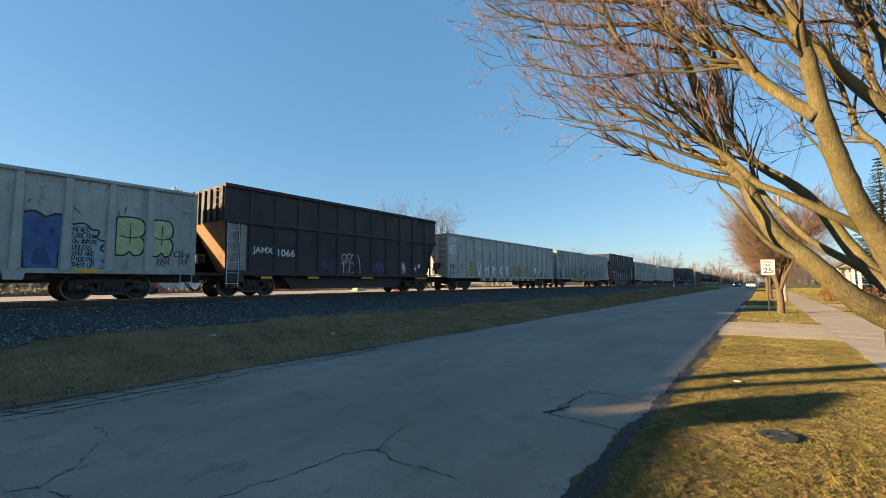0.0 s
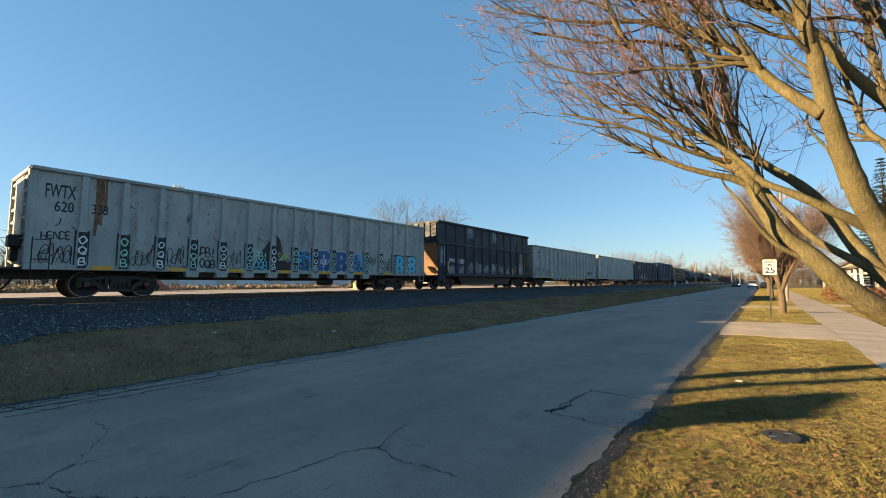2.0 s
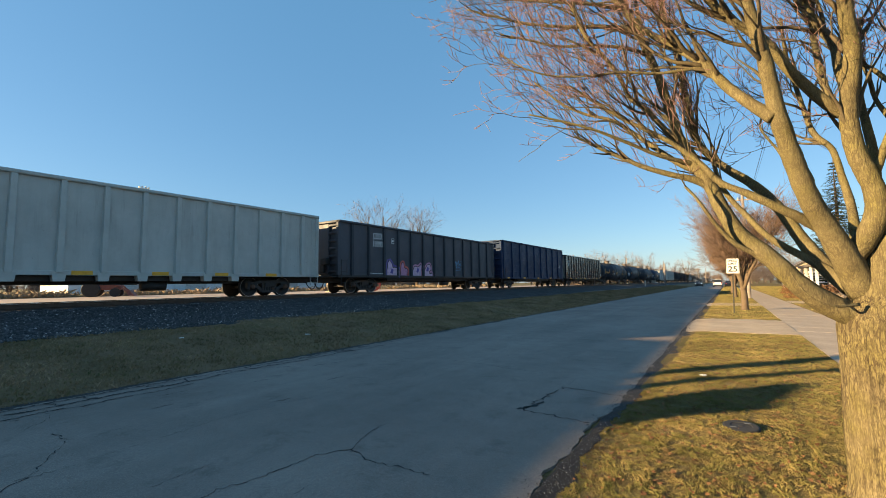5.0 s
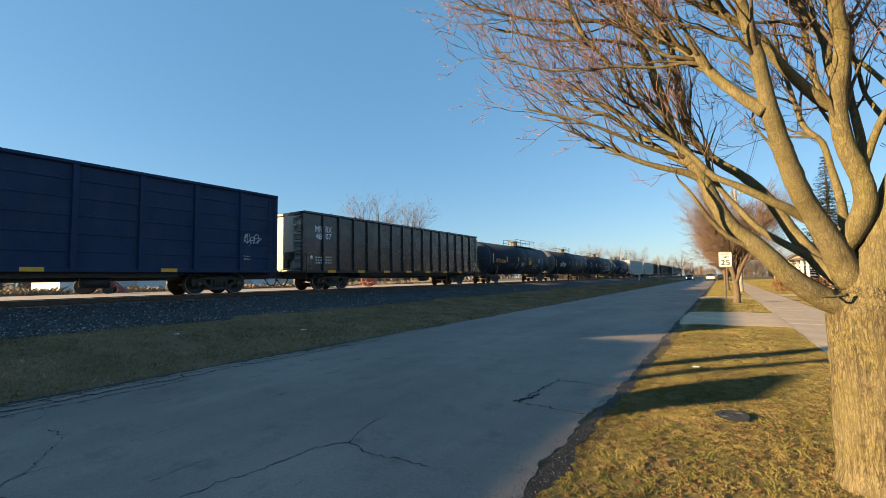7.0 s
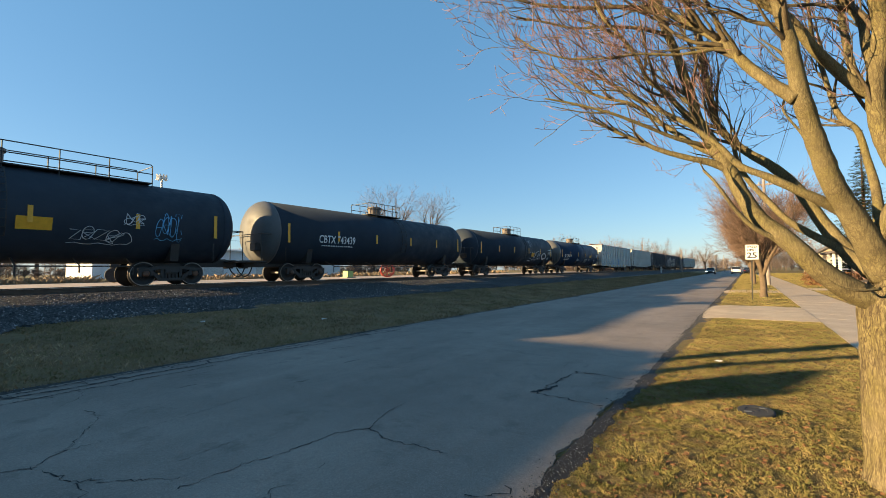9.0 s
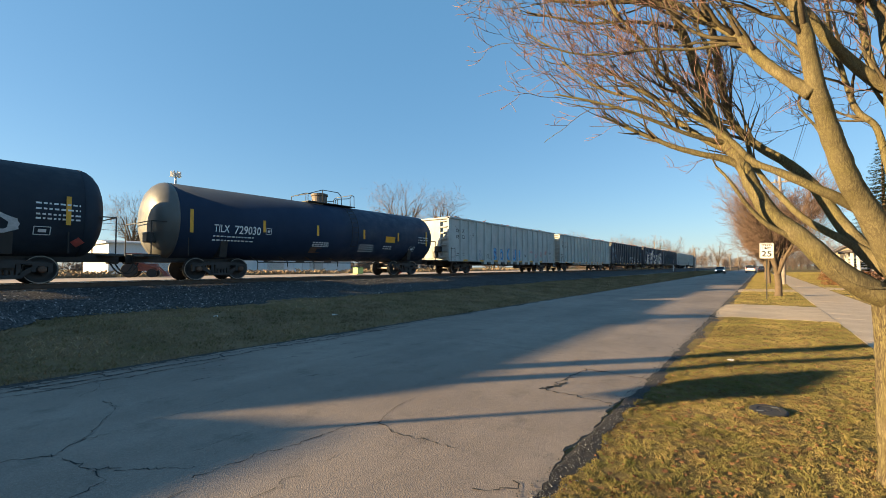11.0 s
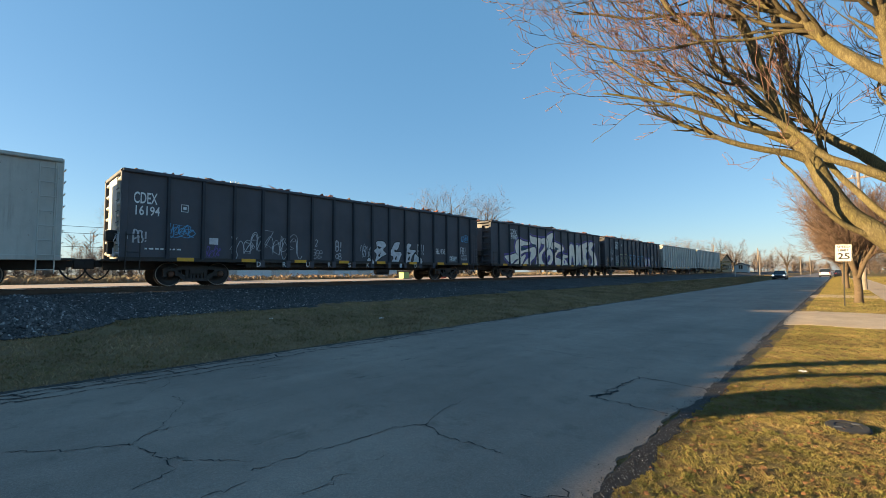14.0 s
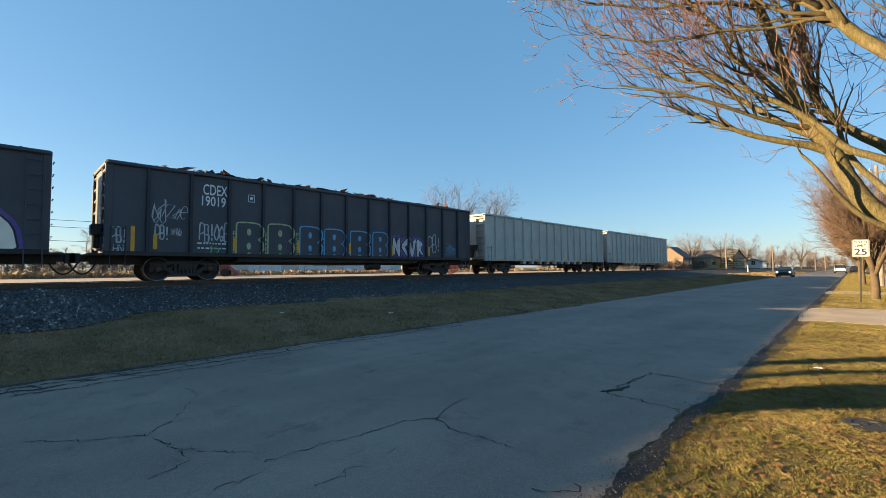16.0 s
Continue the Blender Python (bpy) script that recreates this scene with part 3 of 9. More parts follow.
slab_xy("driveway_1", ROAD_R + 0.02, 1.61, 15.4, 20.6, 0.008, M["apron"], "gritty pale driveway apron between road and sidewalk", 3)
slab_xy("driveway_2", ROAD_R + 0.02, 1.61, 31.5, 35.0, 0.008, M["apron"], "gritty pale driveway apron between road and sidewalk", 8)
slab_xy("driveway_3", 3.31, 14, 35.5, 39.0, 0.012, M["apron"], "gritty pale driveway leading to the houses", 13)


def scatter_blades(name, x0, x1, y0, y1, count, height, material, label, seed, keep=lambda x, y: True, width=0.006):
    """Grass as single bent blades, thicker near the camera."""
    rng = np.random.RandomState(seed)
    u = rng.rand(count)
    y = y0 + (y1 - y0) * (np.exp(2.2 * u) - 1) / (math.exp(2.2) - 1)
    behind = rng.rand(count) < 0.2
    y = np.where(behind, y0 - rng.exponential(1.6, count), y)
    x = rng.uniform(x0, x1, count)
    ok = np.array([keep(a, b) for a, b in zip(x, y)])
    x, y = x[ok], y[ok]
    n = len(x)
    z = np.array([ground_z(a) + swells(a, b) for a, b in zip(x, y)])
    far = 1 + np.maximum(0, y - y0) * 0.09
    a = rng.uniform(0, 6.28, n)
    clump = np.array([noise.noise((p * 9, q * 9, 1)) + 0.6 * noise.noise((p * 24, q * 24, 5)) for p, q in zip(x, y)])
    h = height * rng.uniform(0.3, 1.0, n) * np.clip(0.85 + 1.1 * clump, 0.35, 1.7)
    lean = h * rng.uniform(0.3, 1.5, n)
    b = rng.uniform(0, 6.28, n)
    w = width * far * rng.uniform(0.7, 1.5, n)
    base = np.stack([x, y, z - 0.012], 1)
    side = np.stack([np.cos(a) * w, np.sin(a) * w, 0 * a], 1)
    bend = np.stack([np.cos(b) * lean, np.sin(b) * lean, 0 * b], 1)
    up = np.stack([0 * h, 0 * h, h + 0.012], 1)
    v = np.concatenate([base - side, base + side, base + bend * 0.4 + up * 0.75 + side * 0.6, base + bend + up], 1).reshape(-1, 3)
    i = np.arange(n)[:, None] * 4
    f = np.concatenate([i + [0, 1, 2], i + [0, 2, 3]], 1).reshape(-1, 3)
    return tagged(raw(name, v, f, material), label, "grass", kind="stuff")


def on_lawn(x, y):
    return ROAD_R + 0.13 + wider(y, 21) + ragged(y, 25, 0.12) < x and not 15.3 < y < 20.7 and noise.noise((x * 1.4, y * 1.4, 3)) + 0.7 * noise.noise((x * 14, y * 14, 3)) > -0.92


scatter_blades("lawn_grass", -1.2, 1.6, 1.2, 15.4, 620000, 0.019, M["blades"], "short dry yellow-green winter grass beside the road", 1, on_lawn, 0.0015)
scatter_blades("lawn_grass", -1.1, 1.6, 20.6, 150, 120000, 0.035, M["blades"], "short dry yellow-green winter grass beside the road", 2, on_lawn, 0.0045)
scatter_blades("lawn_grass", 3.35, 11, 2, 130, 130000, 0.04, M["blades"], "short dry yellow-green winter grass beside the sidewalk", 3, width=0.005)
scatter_blades("verge_grass", -13.2, ROAD_L - 0.1, -2, 130, 240000, 0.05, M["blades_left"], "dull green and tan verge grass below the ballast", 4,
               lambda x, y: noise.noise((x * 0.9, y * 0.9, 9)) + 0.8 * noise.noise((x * 7, y * 7, 9)) > -0.45 and x > -13.1 + ragged(y, 11, 0.6), 0.006)


def scatter_leaves():
    rng = random.Random(9)
    verts, faces = [], []
    for _ in range(2600):
        y = 1.5 + 12 * rng.random() ** 2
        x = rng.uniform(-1.1, 1.55)
        s, a, z = rng.uniform(0.006, 0.019), rng.uniform(0, 6.28), ground_z(x) + swells(x, y) + rng.uniform(0.008, 0.02)
        k = len(verts)
        for i in range(6):
            t = a + i * 1.047
            rr = s * (1.0 if i % 3 else 1.5)
            verts.append((x + rr * math.cos(t), y + rr * math.sin(t), z + rng.uniform(-0.010, 0.010)))
        faces.append([k + i for i in range(6)])
    tagged(raw("fallen_leaves", verts, faces, M["leaf"]), "curled brown maple leaves scattered in the lawn", "leaves", kind="stuff")


scatter_leaves()


def stones(name, count, place, label, seed, size=0.032, material=M["stone"]):
    """Loose broken stones, each an uneven little block."""
    rng = np.random.RandomState(seed)
    base = np.array([(1, 0, 0), (-1, 0, 0), (0, 1, 0), (0, -1, 0), (0, 0, 0.8), (0, 0, -0.6)])
    tri = np.array([(0, 2, 4), (2, 1, 4), (1, 3, 4), (3, 0, 4), (2, 0, 5), (1, 2, 5), (3, 1, 5), (0, 3, 5)])
    c = place(rng, count)
    v = base[None] * (size * rng.uniform(0.5, 1.5, (len(c), 1, 1))) * rng.uniform(0.6, 1.3, (len(c), 6, 1))
    a = rng.uniform(0, 6.28, len(c))
    rot = np.stack([np.stack([np.cos(a), -np.sin(a), 0 * a], 1), np.stack([np.sin(a), np.cos(a), 0 * a], 1), np.stack([0 * a, 0.3 * np.sin(a * 3), 0 * a + 1], 1)], 1)
    v = np.einsum("nij,nkj->nki", rot, v) + c[:, None]
    f = (np.arange(len(c))[:, None, None] * 6 + tri[None]).reshape(-1, 3)
    return tagged(raw(name, v.reshape(-1, 3), f, material), label, "gravel", kind="stuff")


def ballast_place(rng, n):
    x = rng.uniform(-17.6, -13.0, n)
    y = -3 + 50 * rng.rand(n) ** 1.6
    z = np.array([ground_z(a) for a in x]) + 0.012
    return np.stack([x, y, z], 1)


def pile_place(rng, n):
    a, r = rng.uniform(0, 6.28, n), np.sqrt(rng.rand(n))
    x, y = -13.2 + 1.75 * r * np.cos(a), 0.40 + 1.7 * r * np.sin(a)
    floor = np.array([ground_z(v) + 0.02 for v in x])
    return np.stack([x, y, np.maximum(floor, 0.40 + 0.70 * np.maximum(0, 1 - r) ** 0.9 - 0.22 * r ** 5)], 1)


def crumb_place(rng, n):
    right = rng.rand(n) < 0.6
    y = np.where(right, 1.5 + 30 * rng.rand(n) ** 1.8, -1 + 40 * rng.rand(n) ** 1.4)
    x = np.where(right, ROAD_R + 0.06 + rng.normal(0, 0.07, n), ROAD_L - 0.12 + rng.normal(0, 0.09, n))
    return np.stack([x, y, 0.0 * x + 0.002], 1)


def toe_place(rng, n):
    y = -3 + 90 * rng.rand(n) ** 1.5
    drift = np.array([noise.noise((v * 0.22, 8.0, 0)) for v in y])
    keep = drift > -0.05
    x = -13.55 + 0.5 * drift + rng.normal(0, 0.16, n)
    c = np.stack([x, y, np.array([ground_z(a) for a in x]) + 0.012], 1)
    return c[keep]


stones("asphalt_crumbs", 9000, crumb_place, "crumbs of dark asphalt and grit along the road edge", 3, 0.006)
stones("pale_stones", 1500, toe_place, "pale limestone chips in the grass at the ballast toe", 6, 0.022, M["stone_pale"])
stones("ballast_stones", 60000, ballast_place, "loose blue-gray crushed stone on the track shoulder", 1, 0.027)
stones("gravel_heap", 14000, pile_place, "heap of dark crushed stone beside the track", 2, 0.04)


def build_heap():
    bm = bmesh.new()
    bmesh.ops.create_cone(bm, cap_ends=True, segments=28, radius1=2.0, radius2=0.3, depth=0.94, matrix=Matrix.Translation((-13.2, 0.40, 0.56)))
    bmesh.ops.subdivide_edges(bm, edges=bm.edges[:], cuts=3, use_grid_fill=True)
    for v in bm.verts:
        v.co += Vector((noise.noise(v.co * 1.1), noise.noise(v.co * 1.1 + Vector((5, 0, 0))), 0.6 * noise.noise(v.co * 1.7))) * 0.12
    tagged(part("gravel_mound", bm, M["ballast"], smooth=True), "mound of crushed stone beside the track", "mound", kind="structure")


build_heap()

# ------------------------------------------------------------------ track
track = new("railway_track")
tagged(track, "railway track with shiny rails on gray ballast", "railway track", kind="structure")
RAIL = [(-0.07, -0.18), (0.07, -0.18), (0.07, -0.165), (0.012, -0.145), (0.012, -0.045), (0.036, -0.03), (0.036, -0.004), (-0.036, -0.004), (-0.036, -0.03), (-0.012, -0.045), (-0.012, -0.145), (-0.07, -0.165)]
for dx in (-0.753, 0.753):
    part("rail", extrude(bmesh.new(), [(TRACK_X + dx + a, RAIL_Z + b) for a, b in RAIL], 1, -300, 900), M["rail_side"], track)
    part("rail_head", boxes((TRACK_X + dx - 0.032, TRACK_X + dx + 0.032, -300, 900, RAIL_Z - 0.004, RAIL_Z)), M["bright"], track, "polished running surface")
tie = mesh_of(boxes((-1.3, 1.3, -0.115, 0.115, -0.09, 0.09), bevel=0.012), "tie", M["wood_tie"])
for i in range(190):
    part("tie", tie, None, track, m=pose(TRACK_X + 0.03 * math.sin(i * 2.3), -12 + 0.53 * i, 0.83))
# ------------------------------------------------------------------ freight train
SPEED = 21.447          # metres a second towards -y
WHEEL_R = 0.457
MOVING, WHEELS = [], []


def wheelset_mesh():
    bm = bmesh.new()
    for s in (-1, 1):
        prof = [(s * 0.66, 0.02), (s * 0.66, 0.49), (s * 0.69, 0.49), (s * 0.70, 0.457), (s * 0.79, 0.452), (s * 0.80, 0.40), (s * 0.755, 0.37), (s * 0.735, 0.17), (s * 0.80, 0.14), (s * 0.82, 0.02)]
        lathe(bm, prof, 0, 26)
    rod(bm, (-0.98, 0, 0), (0.98, 0, 0), 0.075, 10)
    n = len(bm.faces)
    for s in (-1, 1):
        lathe(bm, [(s * 0.788, 0.447), (s * 0.803, 0.456), (s * 0.809, 0.440), (s * 0.792, 0.424)], 0, 26, False)
    bm.faces.ensure_lookup_table()
    for f in bm.faces[n:]:
        f.material_index = 1
    return mesh_of(bm, "wheelset", [M["steel_dark"], M["tread"]], True)


def sideframe_mesh():
    """A cast truss: top chord, slanting struts, tie bar, pedestals over the bearings, springs in the window."""
    bm = bmesh.new()
    extrude(bm, [(-1.02, 0.64), (-0.45, 0.76), (0.45, 0.76), (1.02, 0.64), (1.02, 0.54), (0.45, 0.63), (-0.45, 0.63), (-1.02, 0.54)], 0, 0.93, 1.07)
    for s in (-1, 1):
        extrude(bm, [(s * 0.80, 0.56), (s * 0.65, 0.56), (s * 0.33, 0.33), (s * 0.33, 0.18), (s * 0.42, 0.18)], 0, 0.94, 1.06)
        box(bm, 0.94, 1.06, s * 0.28, s * 0.39, 0.24, 0.66)
        box(bm, 0.92, 1.08, s * 0.65, s * 0.75, 0.38, 0.60)
        box(bm, 0.92, 1.08, s * 1.03, s * 1.15, 0.36, 0.60)
        box(bm, 0.92, 1.09, s * 0.65, s * 1.15, 0.575, 0.665)
        extrude(bm, [(s * 0.95, 0.26), (s * 1.02, 0.26), (s * 0.62, 0.78), (s * 0.55, 0.78)], 0, 0.86, 0.90)
    box(bm, 0.93, 1.08, -0.42, 0.42, 0.18, 0.28)
    for y in (-0.20, -0.07, 0.07, 0.20):
        rod(bm, (1.0, y, 0.28), (1.0, y, 0.50), 0.058, 8)
    box(bm, 0.86, 1.13, -0.25, 0.25, 0.50, 0.64)
    return mesh_of(bm, "sideframe", M["steel_dark"])


def bearing_mesh():
    bm = bmesh.new()
    lathe(bm, [(0.94, 0.02), (0.94, 0.115), (1.12, 0.115), (1.15, 0.07), (1.16, 0.01)], 0, 12)
    return mesh_of(bm, "bearing_cap", M["steel_rust"], True)


WHEELSET, SIDEFRAME, BEARING = wheelset_mesh(), sideframe_mesh(), bearing_mesh()
BOLSTER = mesh_of(boxes((-1.05, 1.05, -0.20, 0.20, 0.42, 0.72), (-0.3, 0.3, -0.3, 0.3, 0.66, 0.86), (-0.9, 0.9, -0.62, -0.50, 0.38, 0.52), (-0.9, 0.9, 0.50, 0.62, 0.38, 0.52), bevel=0.02), "bogie", M["steel_dark"])


def add_bogie(car, y):
    b = part("bogie", BOLSTER, None, car, "oily dark steel bogie", m=pose(0, y, 0))
    for turn in (0, 180):
        part("sideframe", SIDEFRAME, None, b, m=pose(0, 0, 0, 0, 0, turn))
    for dy in (-0.89, 0.89):
        w = part("wheelset", WHEELSET, None, b, m=pose(0, dy, WHEEL_R))
        WHEELS.append((w, dy))
        for turn in (0, 180):
            part("bearing_cap", BEARING, None, b, m=pose(0, dy, WHEEL_R, 0, 0, turn))
    return b


def add_coupler(car, y, s):
    bm = boxes((-0.11, 0.11, y, y + s * 0.55, 0.72, 0.98), (-0.19, 0.19, y + s * 0.45, y + s * 0.78, 0.66, 1.02), bevel=0.03)
    part("coupler", bm, M["steel_dark"], car)
    bm, pts = bmesh.new(), []
    for i in range(9):
        f = i / 8
        pts.append((0.42 + 0.1 * math.sin(f * 3), y + s * (0.05 + 0.75 * f), 0.70 - 0.42 * math.sin(f * math.pi) ** 0.8))
    for a, b in zip(pts, pts[1:]):
        rod(bm, a, b, 0.028, 6)
    part("brake_hose", bm, M["rubber"], car)


def add_ladder(car, y, z0, z1, x=1.66, width=0.42):
    n = max(2, int((z1 - z0) / 0.42))
    bm = rods(0.017, ((x, y - width / 2, z0), (x, y - width / 2, z1)), ((x, y + width / 2, z0), (x, y + width / 2, z1)))
    for i in range(n):
        z = z0 + 0.12 + (z1 - z0 - 0.2) * i / (n - 1)
        rod(bm, (x, y - width / 2, z), (x, y + width / 2, z), 0.014)
        rod(bm, (x - 0.1, y - width / 2, z), (x, y - width / 2, z), 0.012)
        rod(bm, (x - 0.1, y + width / 2, z), (x, y + width / 2, z), 0.012)
    return bm


REFLECTOR = mesh_of(boxes((0, 0.006, -0.29, 0.29, -0.07, 0.07)), "reflector", M["yellow"])
REFLECTOR_UP = mesh_of(boxes((0, 0.006, -0.065, 0.065, -0.27, 0.27)), "reflector", M["yellow"])


def put_on_track(car, y0, y1):
    """The car's ends along the track at the start of the clip."""
    car.matrix_basis = pose(TRACK_X, (y0 + y1) / 2, RAIL_Z)
    MOVING.append((car, (y0 + y1) / 2))
    return car


def bulk_load(length, top, rng, high=0.35):
    """Demolition scrap heaped just over the top edge: a lumpy heap with loose flat bits on it."""
    r = np.random.RandomState(rng.randrange(9999))
    ny, nx = int(length * 5), 9

    def heap(x, y):
        hump = 0.55 + 0.55 * noise.noise((y * 0.30, 3.1, length)) + 0.25 * noise.noise((y * 1.1, x, 9))
        return top - 0.04 + high * max(0.0, hump) * (1 - 0.35 * abs(x)) * 0.75 + 0.06 * noise.noise((x * 3, y * 3, 2))

    v, f = [], []
    for j in range(ny + 1):
        for i in range(nx + 1):
            x, y = -1.45 + 2.9 * i / nx, -length / 2 + 0.35 + (length - 0.7) * j / ny
            v.append((x, y, heap(x, y) - 0.03))
            if i and j:
                k = j * (nx + 1) + i
                f.append((k, k - 1, k - nx - 2, k - nx - 1))
    base = np.array([(1, 0, 0), (-1, 0, 0), (0, 1, 0), (0, -1, 0), (0.2, 0.1, 1), (-0.1, 0, -1)])
    tri = ((0, 2, 4), (2, 1, 4), (1, 3, 4), (3, 0, 4), (2, 0, 5), (1, 2, 5), (3, 1, 5), (0, 3, 5))
    for _ in range(int(length * 34)):
        x, y = rng.uniform(-1.35, 1.35), rng.uniform(-length / 2 + 0.5, length / 2 - 0.5)
        s = 0.05 + 0.16 * rng.random() ** 2.2
        m = np.array(pose(x, y, heap(x, y), rng.uniform(-28, 28), rng.uniform(-28, 28), rng.uniform(0, 360)))[:3]
        p = base * r.uniform(0.6, 1.3, (6, 1)) * np.array((s * rng.uniform(0.5, 2.6), s, s * rng.uniform(0.12, 0.6)))
        k = len(v)
        v += [tuple(q) for q in p @ m[:, :3].T + m[:, 3]]
        f += [(k + a, k + b, k + c) for a, b, c in tri]
    return v, f


SCRAP = make_blades("mixed demolition scrap", (0.045, 0.04, 0.04), (0.14, 0.08, 0.065), (0.32, 0.11, 0.075), (0.20, 0.16, 0.14), (0.12, 0.08, 0.075), (0.36, 0.16, 0.11))
PARTS_CACHE = {}


def cached(key, make):
    if key not in PARTS_CACHE:
        PARTS_CACHE[key] = make()
    return PARTS_CACHE[key]


def gondola(y0, y1, paint, label, ribs=15, first=-8.36, step=1.18, top=4.19, brackets=True, taper=0.68, rib_w=0.34, load=None, end_paint=None, smooth_end=False, reflect="flat", beads=0):
    """A high-sided gondola car: ribbed sides, open top, louvred ends, two bogies."""
    L = y1 - y0
    car = new("gondola_car")
    tagged(car, label, "freight car", "cars of the freight train")
    low, half = 1.02, L / 2
    endp = end_paint or paint
    for s in (-1, 1):
        part("side", boxes((s * 1.50, s * 1.53, -half, half, low, top)), paint, car)
        part("side_sill", boxes((s * 1.42, s * 1.60, -half - 0.05, half + 0.05, low - 0.10, low + 0.06), bevel=0.015), M["steel_dark"] if paint in (M["black_car"], M["black_shiny"]) else paint, car)
        part("top_chord", boxes((s * 1.46, s * 1.64, -half - 0.02, half + 0.02, top - 0.10, top + 0.03), bevel=0.03), paint, car)

    for k in range(beads):
        z = low + (top - low) * (k + 1) / (beads + 1)
        for s in (-1, 1):
            part("side_bead", boxes((s * 1.53, s * 1.556, -half, half, z - 0.035, z + 0.035), bevel=0.01), paint, car)

    def rib():
        bm = bmesh.new()
        a, b = rib_w / 2, rib_w / 2 * taper
        lo = [(1.53, -a, low), (1.66, -a * 0.72, low), (1.66, a * 0.72, low), (1.53, a, low)]
        hi = [(1.53, -b, top - 0.1), (1.63, -b * 0.72, top - 0.1), (1.63, b * 0.72, top - 0.1), (1.53, b, top - 0.1)]
        v = [bm.verts.new(p) for p in lo + hi]
        for f in ((0, 1, 5, 4), (1, 2, 6, 5), (2, 3, 7, 6), (3, 0, 4, 7), (4, 5, 6, 7), (3, 2, 1, 0)):
            bm.faces.new([v[i] for i in f])
        return mesh_of(bm, "rib", M["black_rib"] if paint == M["black_car"] else paint)

    def foot():
        bm = bmesh.new()
        a = rib_w / 2 * 1.25
        extrude(bm, [(-a * 1.25, low), (a * 1.25, low), (a, low - 0.3), (-a, low - 0.3)], 0, 1.34, 1.62)
        return mesh_of(bm, "bracket", paint)

    key = (paint.name, top, taper, rib_w)
    ys = [first + step * i for i in range(ribs)]
    for y in ys:
        for turn in (0, 180):
            part("rib", cached(("rib", *key), rib), None, car, m=pose(0, y, 0, 0, 0, turn))
            if brackets and abs(y) < half - 4.1:
                part("bracket", cached(("foot", *key), foot), None, car, m=pose(0, y, 0, 0, 0, turn))
    part("floor", boxes((-1.50, 1.50, -half, half, 0.98, 1.04)), M["steel_dark"], car)
    part("centre_sill", boxes((-0.35, 0.35, -half - 0.3, half + 0.3, 0.62, 0.975)), M["steel_dark"], car)
    part("tub", boxes((-1.3, -0.36, -half + 4.4, half - 4.4, 0.74, 0.975), (0.36, 1.3, -half + 4.4, half - 4.4, 0.74, 0.975)), M["steel_dark"], car)
    for s in (-1, 1):
        e = part("end_wall", boxes((-1.50, 1.50, s * (half - 0.16), s * (half - 0.13), low, top - 0.05)), endp, car, "sunlit end sheet")
        if not smooth_end:
            for i in range(7):
                z = low + 0.25 + (top - low - 0.5) * i / 6
                part("end_rib", boxes((-1.49, 1.49, s * (half - 0.13), s * (half + 0.02), z - 0.065, z + 0.065), bevel=0.03), endp, e)
            part("end_panel", boxes((-0.72, 0.72, s * (half - 0.12), s * (half + 0.035), low + 0.12, top - 0.16), bevel=0.01), endp, e, "flat middle sheet of the end")
        for cx in (-1, 1):
            part("corner_post", boxes((cx * 1.36, cx * 1.56, s * (half - 0.17), s * (half + 0.05), low - 0.04, top), bevel=0.02), paint, e)
        part("end_chord", boxes((-1.58, 1.58, s * (half - 0.2), s * (half + 0.05), top - 0.11, top + 0.025), bevel=0.02), paint, e)
        part("platform", boxes((-1.45, 1.45, s * (half - 0.05), s * (half + 0.42), 0.93, 1.0), bevel=0.01), M["steel_dark"], car)
        add_bogie(car, s * (half - 2.55))
        add_coupler(car, s * (half + 0.05), s)
        part("ladder", add_ladder(car, s * (half - 0.32), 0.50, top - 0.25 if s > 0 else 1.95), paint if s > 0 else M["steel_dark"], car)
        for k in range(8):
            part("rung", cached(("rung", paint.name), lambda: mesh_of(rods(0.018, ((1.05, 0, 0), (1.45, 0, 0))), "rung", paint)), None, e, m=pose(0, s * (half + 0.10), 1.1 + 0.4 * k))
    part("brake_gear", boxes((0.35, 0.85, -half - 0.32, -half + 0.0, 1.65, 2.05), (0.15, 0.5, -half - 0.2, -half, 1.2, 1.7), bevel=0.04), M["steel_dark"], car, "black brake wheel housing")
    part("air_pipe", rods(0.03, ((1.25, -half + 3.6, 0.86), (1.25, half - 3.6, 0.86)), ((1.05, -1.5, 0.62), (1.05, 1.5, 0.62))), M["steel_dark"], car)
    part("brake_tank", lathe(bmesh.new(), [(-0.45, 0.05), (-0.42, 0.2), (0.42, 0.2), (0.45, 0.05)], 1, 12), M["steel_dark"], car, m=pose(0.9, 2.1, 0.55), smooth=True)
    for i in range(0, ribs - 1, 2):
        y = (ys[i] + ys[i + 1]) / 2
        if reflect == "flat":
            part("reflector", REFLECTOR, None, car, "yellow reflective strip", m=pose(1.604, y, low - 0.01))
        elif reflect == "up":
            part("reflector", REFLECTOR_UP, None, car, "yellow reflective strip", m=pose(1.545, y - 0.45, low + 0.42))
    if load:
        raw("scrap_load", *bulk_load(L, top, random.Random(int(y0 * 10)), load), SCRAP, car, "rust-brown demolition scrap heaped to the rim")
    return put_on_track(car, y0, y1)


